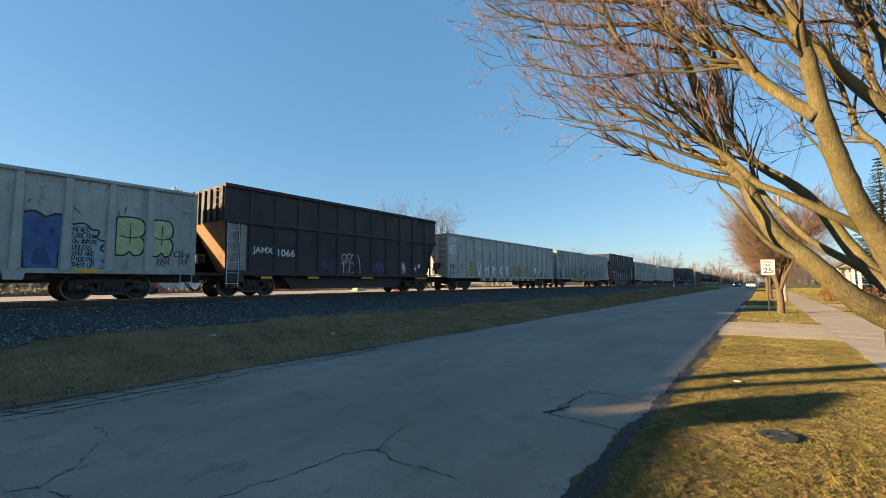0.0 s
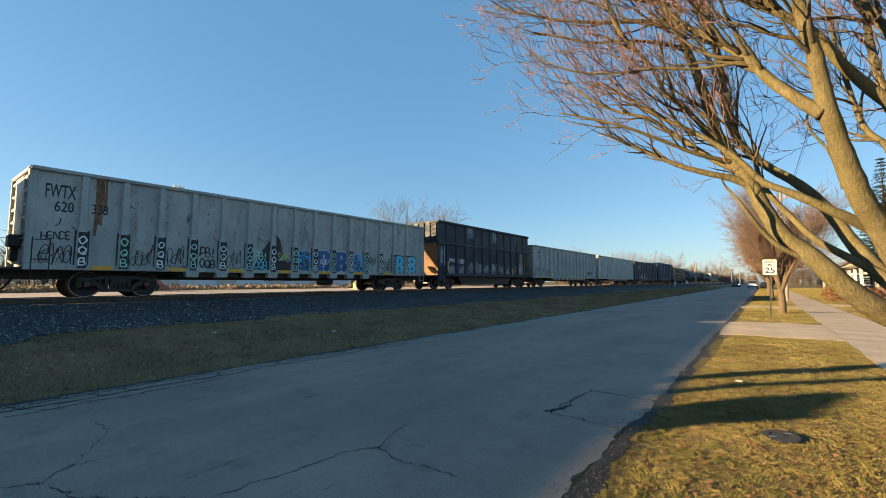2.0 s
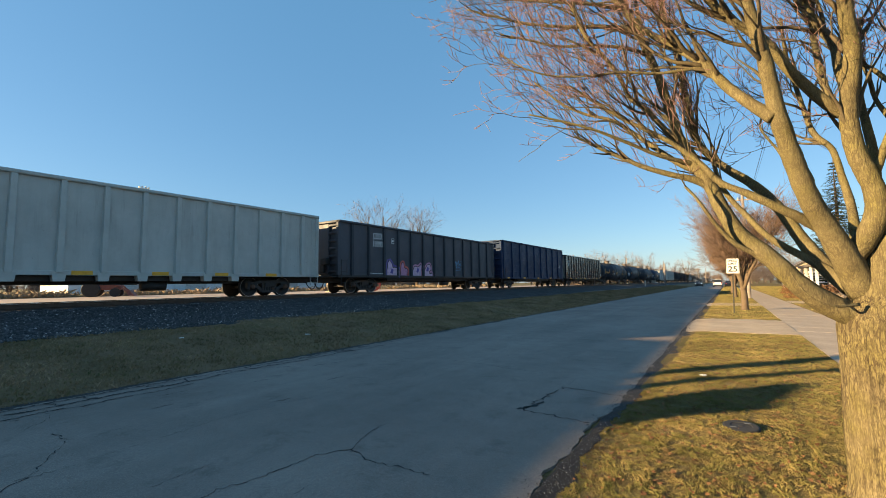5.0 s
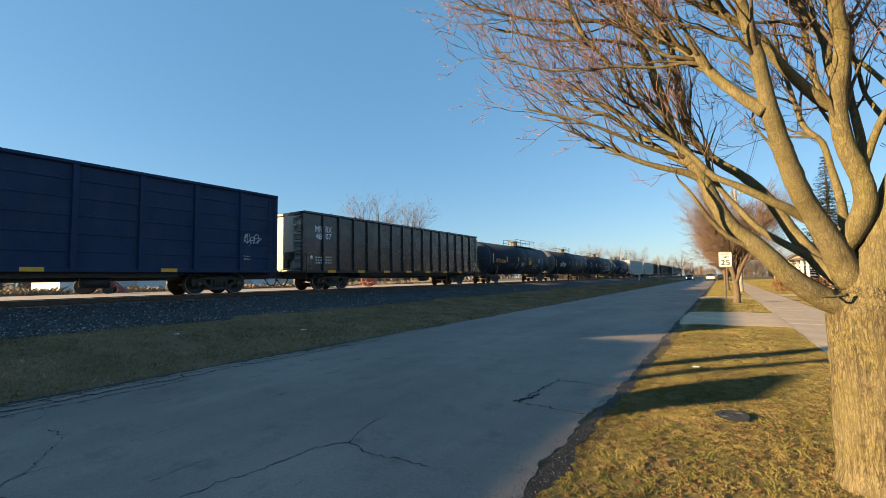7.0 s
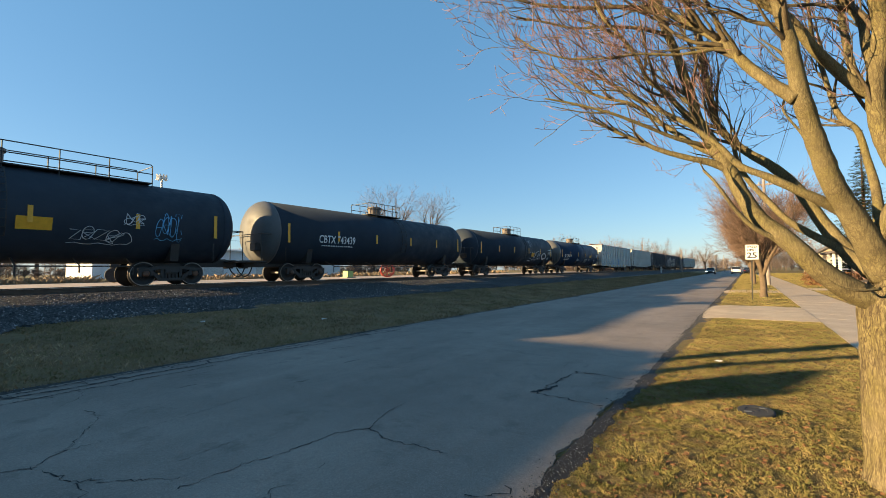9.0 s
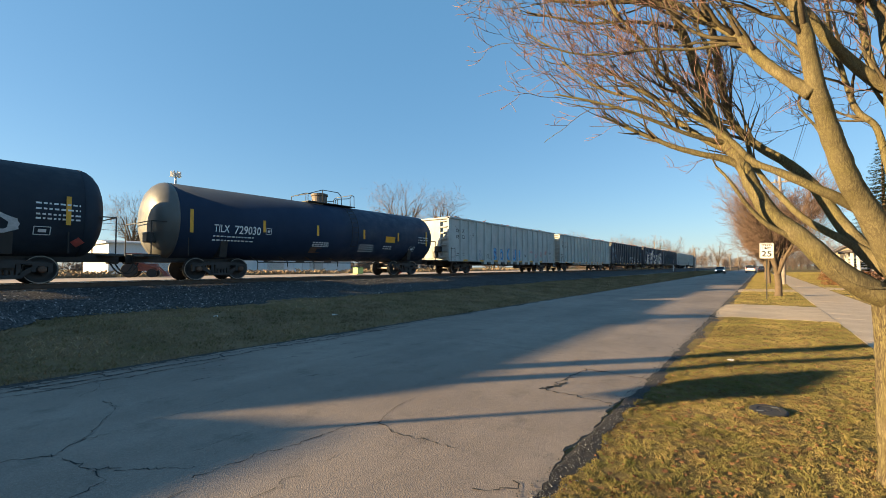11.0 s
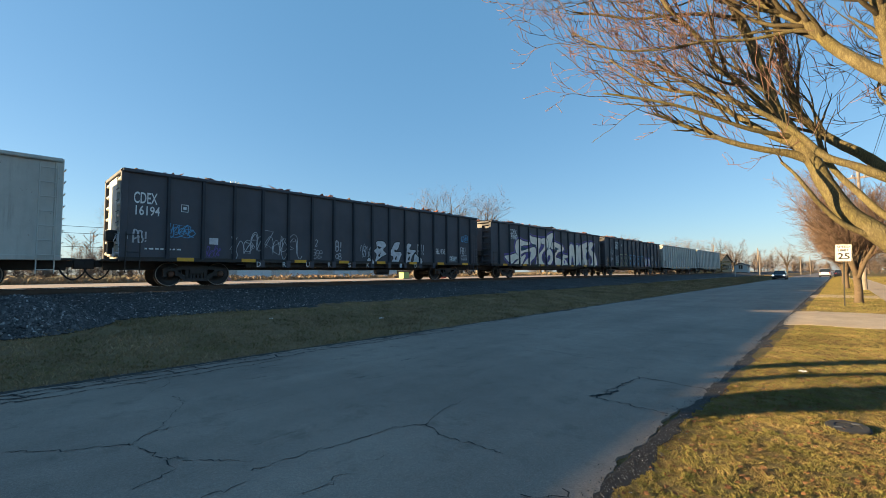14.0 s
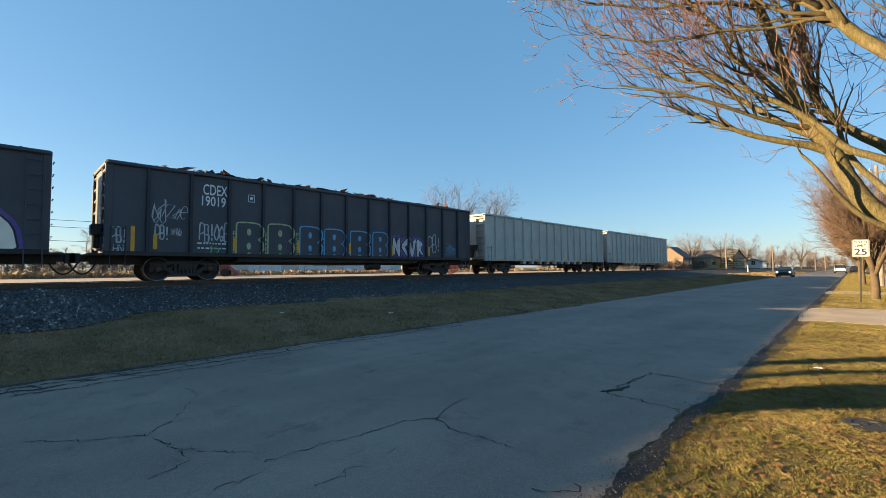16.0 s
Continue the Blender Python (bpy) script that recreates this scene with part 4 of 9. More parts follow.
def tall_gondola(y0, y1, paint, label, ribs=11, closed=False, pale=1):
    """A very high refuse gondola: upper tub, mid rail, hopper-like sloped ends, deep centre sill."""
    L = y1 - y0
    half, low, mid, top = L / 2, 1.05, 3.30, 4.88
    car = new("tall_gondola_car")
    tagged(car, label, "freight car", "cars of the freight train")
    for s in (-1, 1):
        part("upper_side", boxes((s * 1.50, s * 1.53, -half, half, mid, top)), paint, car)
        cut = 0.12 if closed else 1.25
        bm = extrude(bmesh.new(), [(-half + cut, low), (half - 1.25, low), (half - 0.05, mid), (-half + 0.05, mid)], 0, s * 1.50, s * 1.53)
        part("lower_side", bm, paint, car)
        if closed:
            part("bay_panel", boxes((s * 1.50, s * 1.537, *((half - 1.80, half - 0.75) if pale > 0 else (-half + 0.20, -half + 1.02)), low + 0.1, mid - 0.12)), M["slope"] if pale > 0 else M["bay"], car, "pale rust-stained bay panel")
            part("bay_skirt", boxes((s * 1.47, s * 1.56, -half + 0.1, -half + 0.95, 0.62, low + 0.05), bevel=0.02), paint, car)
        part("mid_rail", boxes((s * 1.50, s * 1.63, -half, half, mid - 0.09, mid + 0.09), bevel=0.02), paint, car)
        part("top_chord", boxes((s * 1.46, s * 1.65, -half - 0.02, half + 0.02, top - 0.14, top + 0.03), bevel=0.03), paint, car)
        part("side_sill", boxes((s * 1.45, s * 1.62, -half + 0.9, half - 0.9, low - 0.12, low + 0.08), bevel=0.02), paint, car)
        slope = extrude(bmesh.new(), [(s * (half - 0.06), mid), (s * (half - 0.02), mid), (s * (half - 1.25), low), (s * (half - 1.30), low)], 0, -1.5, 1.5)
        part("slope_sheet", slope, M["slope"], car, "rust-streaked pale slope sheet")
        end = part("upper_end", boxes((-1.5, 1.5, s * (half - 0.05), s * (half - 0.02), mid, top)), paint, car)
        for k in range(6):
            x = -1.4 + 2.8 * k / 5
            part("end_rib", boxes((x - 0.07, x + 0.07, s * (half - 0.02), s * (half + 0.07), mid, top - 0.1), bevel=0.015), paint, end)
        panel = extrude(bmesh.new(), [(s * (half - 0.75), low + 0.1), (s * (half - 0.72), mid - 0.15), (s * (half - 0.05), mid - 0.1), (s * (half - 1.15), low + 0.1)], 0, 1.36, 1.40)
        part("corner_panel", panel, M["slope"] if s < 0 else paint, car)
        part("platform", boxes((-1.5, 1.5, s * (half - 1.2), s * (half + 0.2), 0.92, 1.0), bevel=0.01), M["steel_dark"], car)
        part("ladder", add_ladder(car, s * (half - 0.40), 0.45, mid + 0.1 if s > 0 or not closed or pale < 0 else 1.3, 1.60, 0.50), M["silver"] if s < 0 and pale < 0 else paint, car)
        part("corner_stile", boxes((1.5, 1.58, s * (half - 0.72), s * (half - 0.64), 1.0, mid), bevel=0.01), paint, car)
        for k in range(5):
            part("rung", cached("tall_rung", lambda: mesh_of(rods(0.018, ((0.95, 0, 0), (1.4, 0, 0))), "rung", M["steel_dark"])), None, end, m=pose(0, s * (half + 0.10), mid + 0.1 + 0.3 * k))
        add_bogie(car, s * (half - 1.55))
        add_coupler(car, s * (half + 0.15), s)

    def upper():
        return mesh_of(extrude(bmesh.new(), [(1.53, -0.1), (1.60, -0.06), (1.60, 0.06), (1.53, 0.1)], 2, mid, top - 0.1), "upper_rib", paint)

    def lower():
        return mesh_of(extrude(bmesh.new(), [(1.53, -0.12), (1.62, -0.07), (1.62, 0.07), (1.53, 0.12)], 2, low, mid - 0.05), "lower_rib", paint)

    for i in range(ribs):
        y = -6.15 + 12.3 * i / (ribs - 1)
        for turn in (0, 180):
            part("upper_rib", cached(("ur", paint.name), upper), None, car, m=pose(0, y, 0, 0, 0, turn))
            if pale > 0 or y > -half + 1.1:
                part("lower_rib", cached(("lr", paint.name), lower), None, car, m=pose(0, y, 0, 0, 0, turn))
    part("centre_sill", extrude(bmesh.new(), [(-half + 2.9, 1.02), (half - 2.9, 1.02), (half - 3.6, 0.30), (-half + 3.6, 0.30)], 0, -1.2, 1.2), M["steel_dark"], car)
    part("floor", boxes((-1.5, 1.5, -half + 1.2, half - 1.2, 1.025, 1.06)), M["steel_dark"], car)
    part("draft_sill", boxes((-0.35, 0.35, -half - 0.1, half + 0.1, 0.62, 0.915)), M["steel_dark"], car)
    part("brake_gear", boxes((-0.9, -0.4, -half - 0.15, -half + 0.15, 1.5, 1.9), bevel=0.04), M["steel_dark"], car)
    return put_on_track(car, y0, y1)


def bent(bm, pts, r=0.02):
    """A bar bent through the points."""
    for a, b in zip(pts, pts[1:]):
        rod(bm, a, b, r)
    return bm


def tank_car(y0, y1, paint, label, r=1.60, rail=(-1.3, 3.0), manway=0.0, end_paint=None, hoops=False):
    """A tank car: rolled shell with domed heads, top platform, stub sills."""
    L = y1 - y0
    half, cz, dome = L / 2, 2.45, 0.72
    car = new("tank_car")
    tagged(car, label, "tank car", "cars of the freight train")
    part("shell", lathe(bmesh.new(), [(-half + dome, r), (-1.2, r), (-1.19, r + 0.012), (1.19, r + 0.012), (1.2, r), (half - dome, r)], 1, 56), paint, car, smooth=True, m=pose(0, 0, cz))
    for s in (-1, 1):
        prof = [(s * (half - dome), r + 0.004)] + [(s * (half - dome + dome * math.sin(a)), r * math.cos(a) ** 0.62 + 0.004) for a in (0.15, 0.35, 0.6, 0.85, 1.1, 1.3, 1.45, 1.55)]
        part("head", lathe(bmesh.new(), prof, 1, 56), end_paint or paint, car, smooth=True, m=pose(0, 0, cz))
        part("saddle", extrude(bmesh.new(), [(-1.25, 0.95), (1.25, 0.95), (1.38, 1.66), (1.2, 1.5), (0.7, 1.12), (0, 0.95), (-0.7, 1.12), (-1.2, 1.5), (-1.38, 1.66)], 1, s * (half - 2.7), s * (half - 2.4)), M["steel_dark"], car)
        part("stub_sill", boxes((-0.4, 0.4, s * (half - 3.6), s * (half + 0.45), 0.72, 1.05), (-1.45, 1.45, s * (half - 0.1), s * (half + 0.45), 0.92, 1.0), bevel=0.02), M["steel_dark"], car)
        part("end_railing", rods(0.022, ((1.4, s * (half + 0.2), 1.0), (1.4, s * (half + 0.2), 2.3)), ((-1.4, s * (half + 0.2), 1.0), (-1.4, s * (half + 0.2), 2.3)), ((-1.4, s * (half + 0.2), 2.3), (1.4, s * (half + 0.2), 2.3)), ((1.4, s * (half + 0.2), 2.3), (1.4, s * (half - 1.1), 2.3)), ((1.4, s * (half - 1.1), 2.3), (1.4, s * (half - 1.1), 1.0))), M["steel_dark"], car)
        add_bogie(car, s * (half - 2.55))
        add_coupler(car, s * (half + 0.4), s)
    part("brake_gear", boxes((0.3, 0.8, -half - 0.15, -half + 0.25, 1.5, 1.9), bevel=0.04), M["steel_dark"], car)
    part("side_rail", rods(0.024, ((1.5, -half + 4, 0.74), (1.5, half - 4, 0.74)), *(((1.5, -half + 4 + (L - 8) * k / 6, 0.42 + 0.1 * (k % 2)), (1.5, -half + 4 + (L - 8) * k / 6, 0.80)) for k in range(7)), *(((1.5, -half + 4 + (L - 8) * k / 6, 0.78), (0.7, -half + 4 + (L - 8) * k / 6, 1.05)) for k in range(7))), M["steel_dark"], car)
    top = cz + r
    part("manway", lathe(bmesh.new(), [(top - 0.1, 0.42), (top + 0.44, 0.42), (top + 0.45, 0.47), (top + 0.56, 0.47), (top + 0.60, 0.36)], 2, 20), M["manway"], car, "rusty ribbed manway with a flat lid", m=pose(0, manway, 0))
    r0, r1 = rail[0], rail[0] + rail[1]

    def bar(*pts):
        part("railing_bar", bent(bmesh.new(), pts), M["steel_dark"], car)

    for x in (-0.75, 0.75):
        if hoops:
            bar((x, -1.38, top - 0.25), (x, -1.38, top + 0.36), (x, -0.46, top + 0.68), (x, 0.62, top + 0.68), (x, 0.86, top + 0.45), (x, 0.86, top - 0.2))
            bar((x, -0.46, top - 0.2), (x, -0.46, top + 0.68))
            bar((x, 0.38, top - 0.2), (x, 0.42, top + 0.22), (x, 0.55, top + 0.30), (x, 1.5, top + 0.45))
            bar((x, 1.5, top - 0.2), (x, 1.49, top + 0.5), (x, 1.62, top + 0.66), (x, 1.78, top + 0.60), (x, 1.80, top - 0.2))
        else:
            bar((x, r0, top + 0.35), (x, r1, top + 0.35))
            bar((x, r0, top - 0.2), (x, r0, top + 0.66), (x, r0 + 0.06, top + 0.72), (x, r1 - 0.06, top + 0.72), (x, r1, top + 0.66), (x, r1, top - 0.2))
            for k in range(1, 4):
                bar((x, r0 + (r1 - r0) * k / 4, top - 0.2), (x, r0 + (r1 - r0) * k / 4, top + 0.72))
    for y, z in ((-1.38, 0.36), (1.62, 0.66)) if hoops else ((r0, 0.66), (r1, 0.66)):
        bar((-0.75, y, top + z), (0.75, y, top + z))
    part("walkway", boxes((-0.8, 0.8, r0, r1, top - 0.04, top + 0.0)), M["steel_dark"], car)
    bm = bmesh.new()
    for dy in (-0.22, 0.22):
        prev = None
        for k in range(9):
            a = radians(8 + 82 * k / 8 - 35)
            p = ((r + 0.12) * math.cos(a), 1.08 + dy, cz + (r + 0.12) * math.sin(a))
            if prev:
                rod(bm, prev, p, 0.018)
            prev = p
    for k in range(10):
        a = radians(-27 + 82 * k / 9)
        rod(bm, ((r + 0.12) * math.cos(a), 0.86, cz + (r + 0.12) * math.sin(a)), ((r + 0.12) * math.cos(a), 1.30, cz + (r + 0.12) * math.sin(a)), 0.014)
    part("ladder", bm, M["steel_dark"], car)
    for k in range(6):
        y = (-7.42, -4.30, -1.36, 1.82, 4.68, 7.45)[k] * half / 8.55
        part("reflector", REFLECTOR_UP, None, car, "yellow reflective strip", m=pose(r + 0.004, y, cz - 0.06) @ Matrix.Diagonal((1, 1, 1.75 if k in (0, 5) else 1, 1)))
    return put_on_track(car, y0, y1)


M["manway"] = plain("rusty gray steel", (0.16, 0.13, 0.11), 0.7, 0.2)
# sun glow on car n's head, put into its paler paint
M["tank_sunlit"] = car_paint("satin tank head with sun glow", (0.11, 0.11, 0.105), 0.2, 0.4, spec=0.35)
# head paint of car l, paler than its black shell
M["tank_head"] = car_paint("paler gray tank head", (0.10, 0.105, 0.11), 0.3)
M["bay"] = car_paint("rust-run pale bay paint", (0.36, 0.31, 0.28), 1.0, 0.7, (0.09, 0.055, 0.045))
M["slope"] = car_paint("rust streaked pale steel", (0.33, 0.215, 0.135), 1.0, 0.7, (0.10, 0.05, 0.032))

# each car by its two ends at the start of the clip
CARS = {}
GRAY = "scratched gray ribbed gondola car "
CARS["z"] = gondola(-32.0, -13.4, M["gray_a"], GRAY + "ahead of the graffiti cars", top=4.4)
CARS["a"] = gondola(-11.9, 7.62, M["gray_b"], GRAY + "with blue and lime graffiti")
CARS["b"] = tall_gondola(8.76, 23.45, M["brown_car"], "brown-black very tall refuse gondola car with sloped rusty ends", closed=True, pale=-1)
CARS["c"] = gondola(24.96, 44.38, M["gray_a"], GRAY + "with white and ochre graffiti letters", first=-8.39, step=1.175)
CARS["d"] = gondola(45.59, 64.91, M["gray_b"], GRAY + "with black and blue sill graffiti", first=-8.32, step=1.16)
CARS["e"] = tall_gondola(66.44, 80.88, M["navy_car"], "blue-black very tall refuse gondola car with white scrawls", closed=True)
CARS["f"] = gondola(82.11, 101.72, M["gray_b"], "gray ribbed gondola car, dented and rust-streaked", first=-8.06, step=1.17)
CARS["g"] = gondola(103.07, 122.43, M["gray_c"], "clean light gray ribbed gondola car", first=-8.14, step=1.2, rib_w=0.24, taper=0.85)
CARS["h"] = gondola(123.91, 143.02, M["black_car"], "black gondola car with pink and lilac graffiti letters", ribs=13, first=-8.55, step=1.40, brackets=False, taper=0.9, rib_w=0.2, reflect="")
CARS["i"] = gondola(144.85, 163.10, M["blue_car"], "dark blue high boxy gondola car", ribs=9, first=-8.74, step=2.0, top=4.70, beads=5, brackets=False, taper=1.0, rib_w=0.22)
CARS["j"] = gondola(164.72, 183.61, M["black_shiny"], "glossy black gondola car with a pale ribbed end", first=-8.13, step=1.167, brackets=False, taper=0.9, rib_w=0.17, end_paint=M["gray_c"], load=0.35)
CARS["k"] = tank_car(185.70, 203.05, M["tank_black"], "long satin black tank car with yellow numbers", rail=(-0.12, 5.6), manway=1.02)
CARS["l"] = tank_car(204.35, 221.55, M["tank_black"], "satin black tank car with white number", end_paint=M["tank_head"])
CARS["m"] = tank_car(222.85, 240.75, M["tank_black"], "satin black tank car with silver graffiti")
CARS["n"] = tank_car(242.25, 259.35, M["tank_navy"], "satin navy-black tank car with white number and stencils", rail=(-1.38, 3.2), manway=-0.10, end_paint=M["tank_sunlit"], hoops=True)
CARS["o"] = gondola(261.03, 280.66, M["cream"], "cream-gray ribbed gondola car with blue graffiti letters and scrap", first=-8.38, step=1.165, load=0.4)
CARS["p"] = gondola(282.40, 301.74, M["gray_c"], "clean light gray ribbed gondola car heaped with scrap", first=-8.53, step=1.165, rib_w=0.24, taper=0.85, load=0.45)
CARS["q"] = gondola(303.35, 323.30, M["black_car"], "black gondola car with white scrawls and scrap load", ribs=16, first=-8.57, step=1.186, brackets=True, taper=0.9, rib_w=0.14, end_paint=M["gray_c"], load=0.55)
CARS["r"] = gondola(325.00, 343.99, M["black_car"], "black gondola car with a wide silver graffiti piece", ribs=13, first=-8.58, step=1.375, brackets=False, taper=0.9, rib_w=0.14, load=0.65)
CARS["s"] = gondola(345.44, 364.47, M["black_car"], "black gondola car with green and blue graffiti letters", ribs=13, first=-8.33, step=1.387, brackets=False, taper=0.9, rib_w=0.14, load=0.65, reflect="up")
CARS["t"] = gondola(366.20, 385.20, M["gray_c"], "light gray ribbed gondola car near the end of the train", rib_w=0.24, taper=0.85, load=0.3)
CARS["u"] = gondola(386.40, 405.65, M["gray_c"], "light gray ribbed gondola car, last of the train", rib_w=0.24, taper=0.85)
# ------------------------------------------------------------------ trees


class Wood:
    """Collects tapered limbs as tubes in one mesh."""

    def __init__(self):
        self.v, self.f = [], []

    def tube(self, pts, radii, sides):
        k = len(self.v)
        n = len(pts)
        for i, p in enumerate(pts):
            d = (pts[min(i + 1, n - 1)] - pts[max(i - 1, 0)])
            d = d.normalized() if d.length > 1e-9 else Vector((0, 0, 1))
            a = d.orthogonal().normalized() if i == 0 else (a - d * a.dot(d)).normalized()
            b = d.cross(a)
            for s in range(sides):
                t = 2 * math.pi * s / sides
                self.v.append(tuple(p + (a * math.cos(t) + b * math.sin(t)) * radii[i]))
        for i in range(n - 1):
            for s in range(sides):
                s2 = (s + 1) % sides
                self.f.append((k + i * sides + s, k + i * sides + s2, k + (i + 1) * sides + s2, k + (i + 1) * sides + s))
        self.f.append(tuple(k + (n - 1) * sides + s for s in range(sides)))
        self.f.append(tuple(k + s for s in reversed(range(sides))))

    def link(self, name, material, parent=None, label="", kind=""):
        ob = raw(name, self.v, self.f, material, parent, label, True)
        if kind:
            ob["kind"] = kind
        return ob


def smooth_line(pts, per=6):
    """A curve through the corners."""
    p = [Vector(q) for q in pts]
    p = [p[0] * 2 - p[1]] + p + [p[-1] * 2 - p[-2]]
    out = []
    for i in range(1, len(p) - 2):
        for k in range(per):
            t = k / per
            out.append(0.5 * (2 * p[i] + (p[i + 1] - p[i - 1]) * t + (2 * p[i - 1] - 5 * p[i] + 4 * p[i + 1] - p[i + 2]) * t * t + (3 * p[i] - p[i - 1] - 3 * p[i + 1] + p[i + 2]) * t ** 3))
    out.append(p[-2])
    return out


def sprout(wood, rng, p, d, length, r, level, rules):
    """A branch that bends as it grows and carries smaller ones."""
    steps = max(3, int(length / rules["step"][level]))
    pts, rad = [p.copy()], [r]
    q, way = p.copy(), d.normalized()
    for i in range(steps):
        way = (way + Vector((rng.gauss(0, 1), rng.gauss(0, 1), rng.gauss(0, 1))) * rules["wander"][min(level, len(rules["wander"]) - 1)] + Vector((0, 0, rules["rise"])) + rules["pull"] * 0.02).normalized()
        q = q + way * length / steps
        pts.append(q.copy())
        rad.append(max(rules["thin"], r * (1 - 0.8 * (i + 1) / steps)))
    wood[level].tube(pts, rad, 6 if level == 0 else 4 if level == 1 and len(wood) > 3 else 3)
    if level + 1 >= len(rules["count"]):
        return
    n = rules["count"][level + 1]
    n = max(1, int(n * min(1.5, length / rules["length"][level]) + rng.random()))
    for k in range(n):
        f = rng.uniform(0.2, 1.0)
        i = min(int(f * steps), steps - 1)
        at = pts[i].lerp(pts[i + 1], f * steps - i)
        ax = (pts[i + 1] - pts[i]).normalized()
        side = ax.orthogonal().normalized()
        side.rotate(Matrix.Rotation(rng.uniform(0, 6.283), 3, ax))
        nd = (ax * rng.uniform(0.45, 1.0) + side * rng.uniform(0.5, 0.95) + rules["pull"] * 0.25 + Vector((0, 0, rules["lift"]))).normalized()
        sprout(wood, rng, at, nd, rules["length"][level + 1] * rng.uniform(0.5, 1.25), max(rules["thin"], rad[i] * rng.uniform(0.45, 0.7)), level + 1, rules)


def near_tree():
    """The street maple beside the camera: limbs by their corners, branches and twigs grown on them."""
    tree = new("maple_tree")
    tagged(tree, "bare street maple with mossy tan bark and reddish twigs", "tree", "street trees")
    limbs = []

    def limb(corners, r0, r1, branches, pull, length=0.9, begin=0.22):
        line = smooth_line(corners)
        n = len(line) - 1
        rad = [(r0 + (r1 - r0) * (i / n) ** 0.8) * (1 + 0.16 * max(0.0, 1 - 5 * i / n)) for i in range(n + 1)]
        rad = [r * (1 + 0.04 * noise.noise((i * 0.55, r0 * 90, 0)) + 0.03 * noise.noise((i * 1.7, r0 * 50, 3))) for i, r in enumerate(rad)]
        w = Wood()
        w.tube(line, rad, 18 if r0 > 0.03 else 9)
        ob = w.link("limb", M["bark_limb"], tree)
        for v in ob.data.vertices:
            v.co += v.normal * min(r0, 0.05) * 0.09 * (noise.noise(v.co * 9) + 0.6 * noise.noise(v.co * 23))
        limbs.append((line, rad, branches, Vector(pull), length, begin))

    w = Wood()
    line = smooth_line([(0.905, 4.27, -0.06), (0.905, 4.26, 0.10), (0.905, 4.24, 0.5), (0.905, 4.21, 1.0), (0.905, 4.19, 1.28), (0.89, 4.17, 1.42), (0.87, 4.15, 1.56)], 14)
    rad = []
    for p in line:
        z = p.z
        rad.append(0.236 + 0.035 * max(0.0, 1 - z / 0.16) ** 1.6 + 0.012 * math.exp(-((z - 1.18) / 0.16) ** 2) - 0.16 * max(0.0, (z - 1.30) / 0.26) ** 1.5)
    w.tube(line, rad, 180)
    trunk = w.link("trunk", M["bark"], tree)
    for v in trunk.data.vertices:
        p = v.co
        a = math.atan2(p.y - 4.21, p.x - 0.90)
        turn = a + 0.10 * noise.noise((p.z * 2.5, a * 2, 1.0))
        ridge = 1 - 2 * abs(noise.noise((math.cos(turn) * 5.2, math.sin(turn) * 5.2, p.z * 1.5)))
        k = 0.014 * noise.noise((a * 2.5, 2.0, p.z * 1.2)) + 0.011 * (ridge - 0.55) + 0.007 * noise.noise((a * 17, 7.0, p.z * 6.0)) + 0.004 * noise.noise((a * 34, 3.0, p.z * 14.0))
        v.co += Vector((math.cos(a), math.sin(a), 0)) * k
    left, rise_l, up, back, east = (-0.8, -0.5, 0.25), (-0.55, -0.4, 0.55), (0, 0, 0.6), (-0.2, 0.7, 0.4), (0.8, 0.1, 0.5)
    limb([(0.80, 4.15, 1.29), (0.61, 4.08, 1.39), (0.45, 4.00, 1.53), (0.29, 3.97, 1.73), (0.12, 3.98, 1.91), (0.02, 4.02, 2.12), (-0.05, 4.06, 2.32), (-0.15, 4.08, 2.54), (-0.25, 4.10, 2.76), (-0.31, 4.12, 3.02), (-0.38, 4.12, 3.32), (-0.46, 4.10, 3.60), (-0.54, 4.08, 3.83), (-0.63, 4.05, 4.12), (-0.67, 4.00, 4.40)], 0.080, 0.0220, 12, rise_l, 0.80, 0.60)
    limb([(-0.06, 4.06, 2.34), (-0.18, 4.04, 2.41), (-0.32, 4.00, 2.46), (-0.49, 3.95, 2.53), (-0.65, 3.90, 2.62), (-0.83, 3.85, 2.73), (-1.06, 3.80, 2.89)], 0.0326, 0.0103, 9, rise_l, 0.42, 0.35)
    limb([(-0.11, 4.07, 2.46), (-0.28, 4.10, 2.58), (-0.46, 4.15, 2.76), (-0.64, 4.20, 2.95), (-0.82, 4.20, 3.11), (-1.05, 4.20, 3.22), (-1.30, 4.20, 3.40), (-1.57, 4.20, 3.69)], 0.0283, 0.0091, 12, rise_l, 0.50, 0.30)
    limb([(-0.26, 4.10, 2.75), (-0.37, 4.00, 2.88), (-0.48, 3.90, 3.03), (-0.59, 3.85, 3.14), (-0.67, 3.80, 3.35), (-0.81, 3.75, 3.59), (-0.91, 3.70, 3.74), (-1.00, 3.65, 4.01)], 0.0245, 0.0126, 14, left, 0.75, 0.25)
    limb([(0.26, 3.97, 1.74), (0.10, 3.90, 1.83), (-0.01, 3.85, 1.96), (-0.09, 3.80, 2.10), (-0.15, 3.80, 2.21), (-0.22, 3.80, 2.31)], 0.0214, 0.0090, 2, rise_l, 0.30, 0.80)
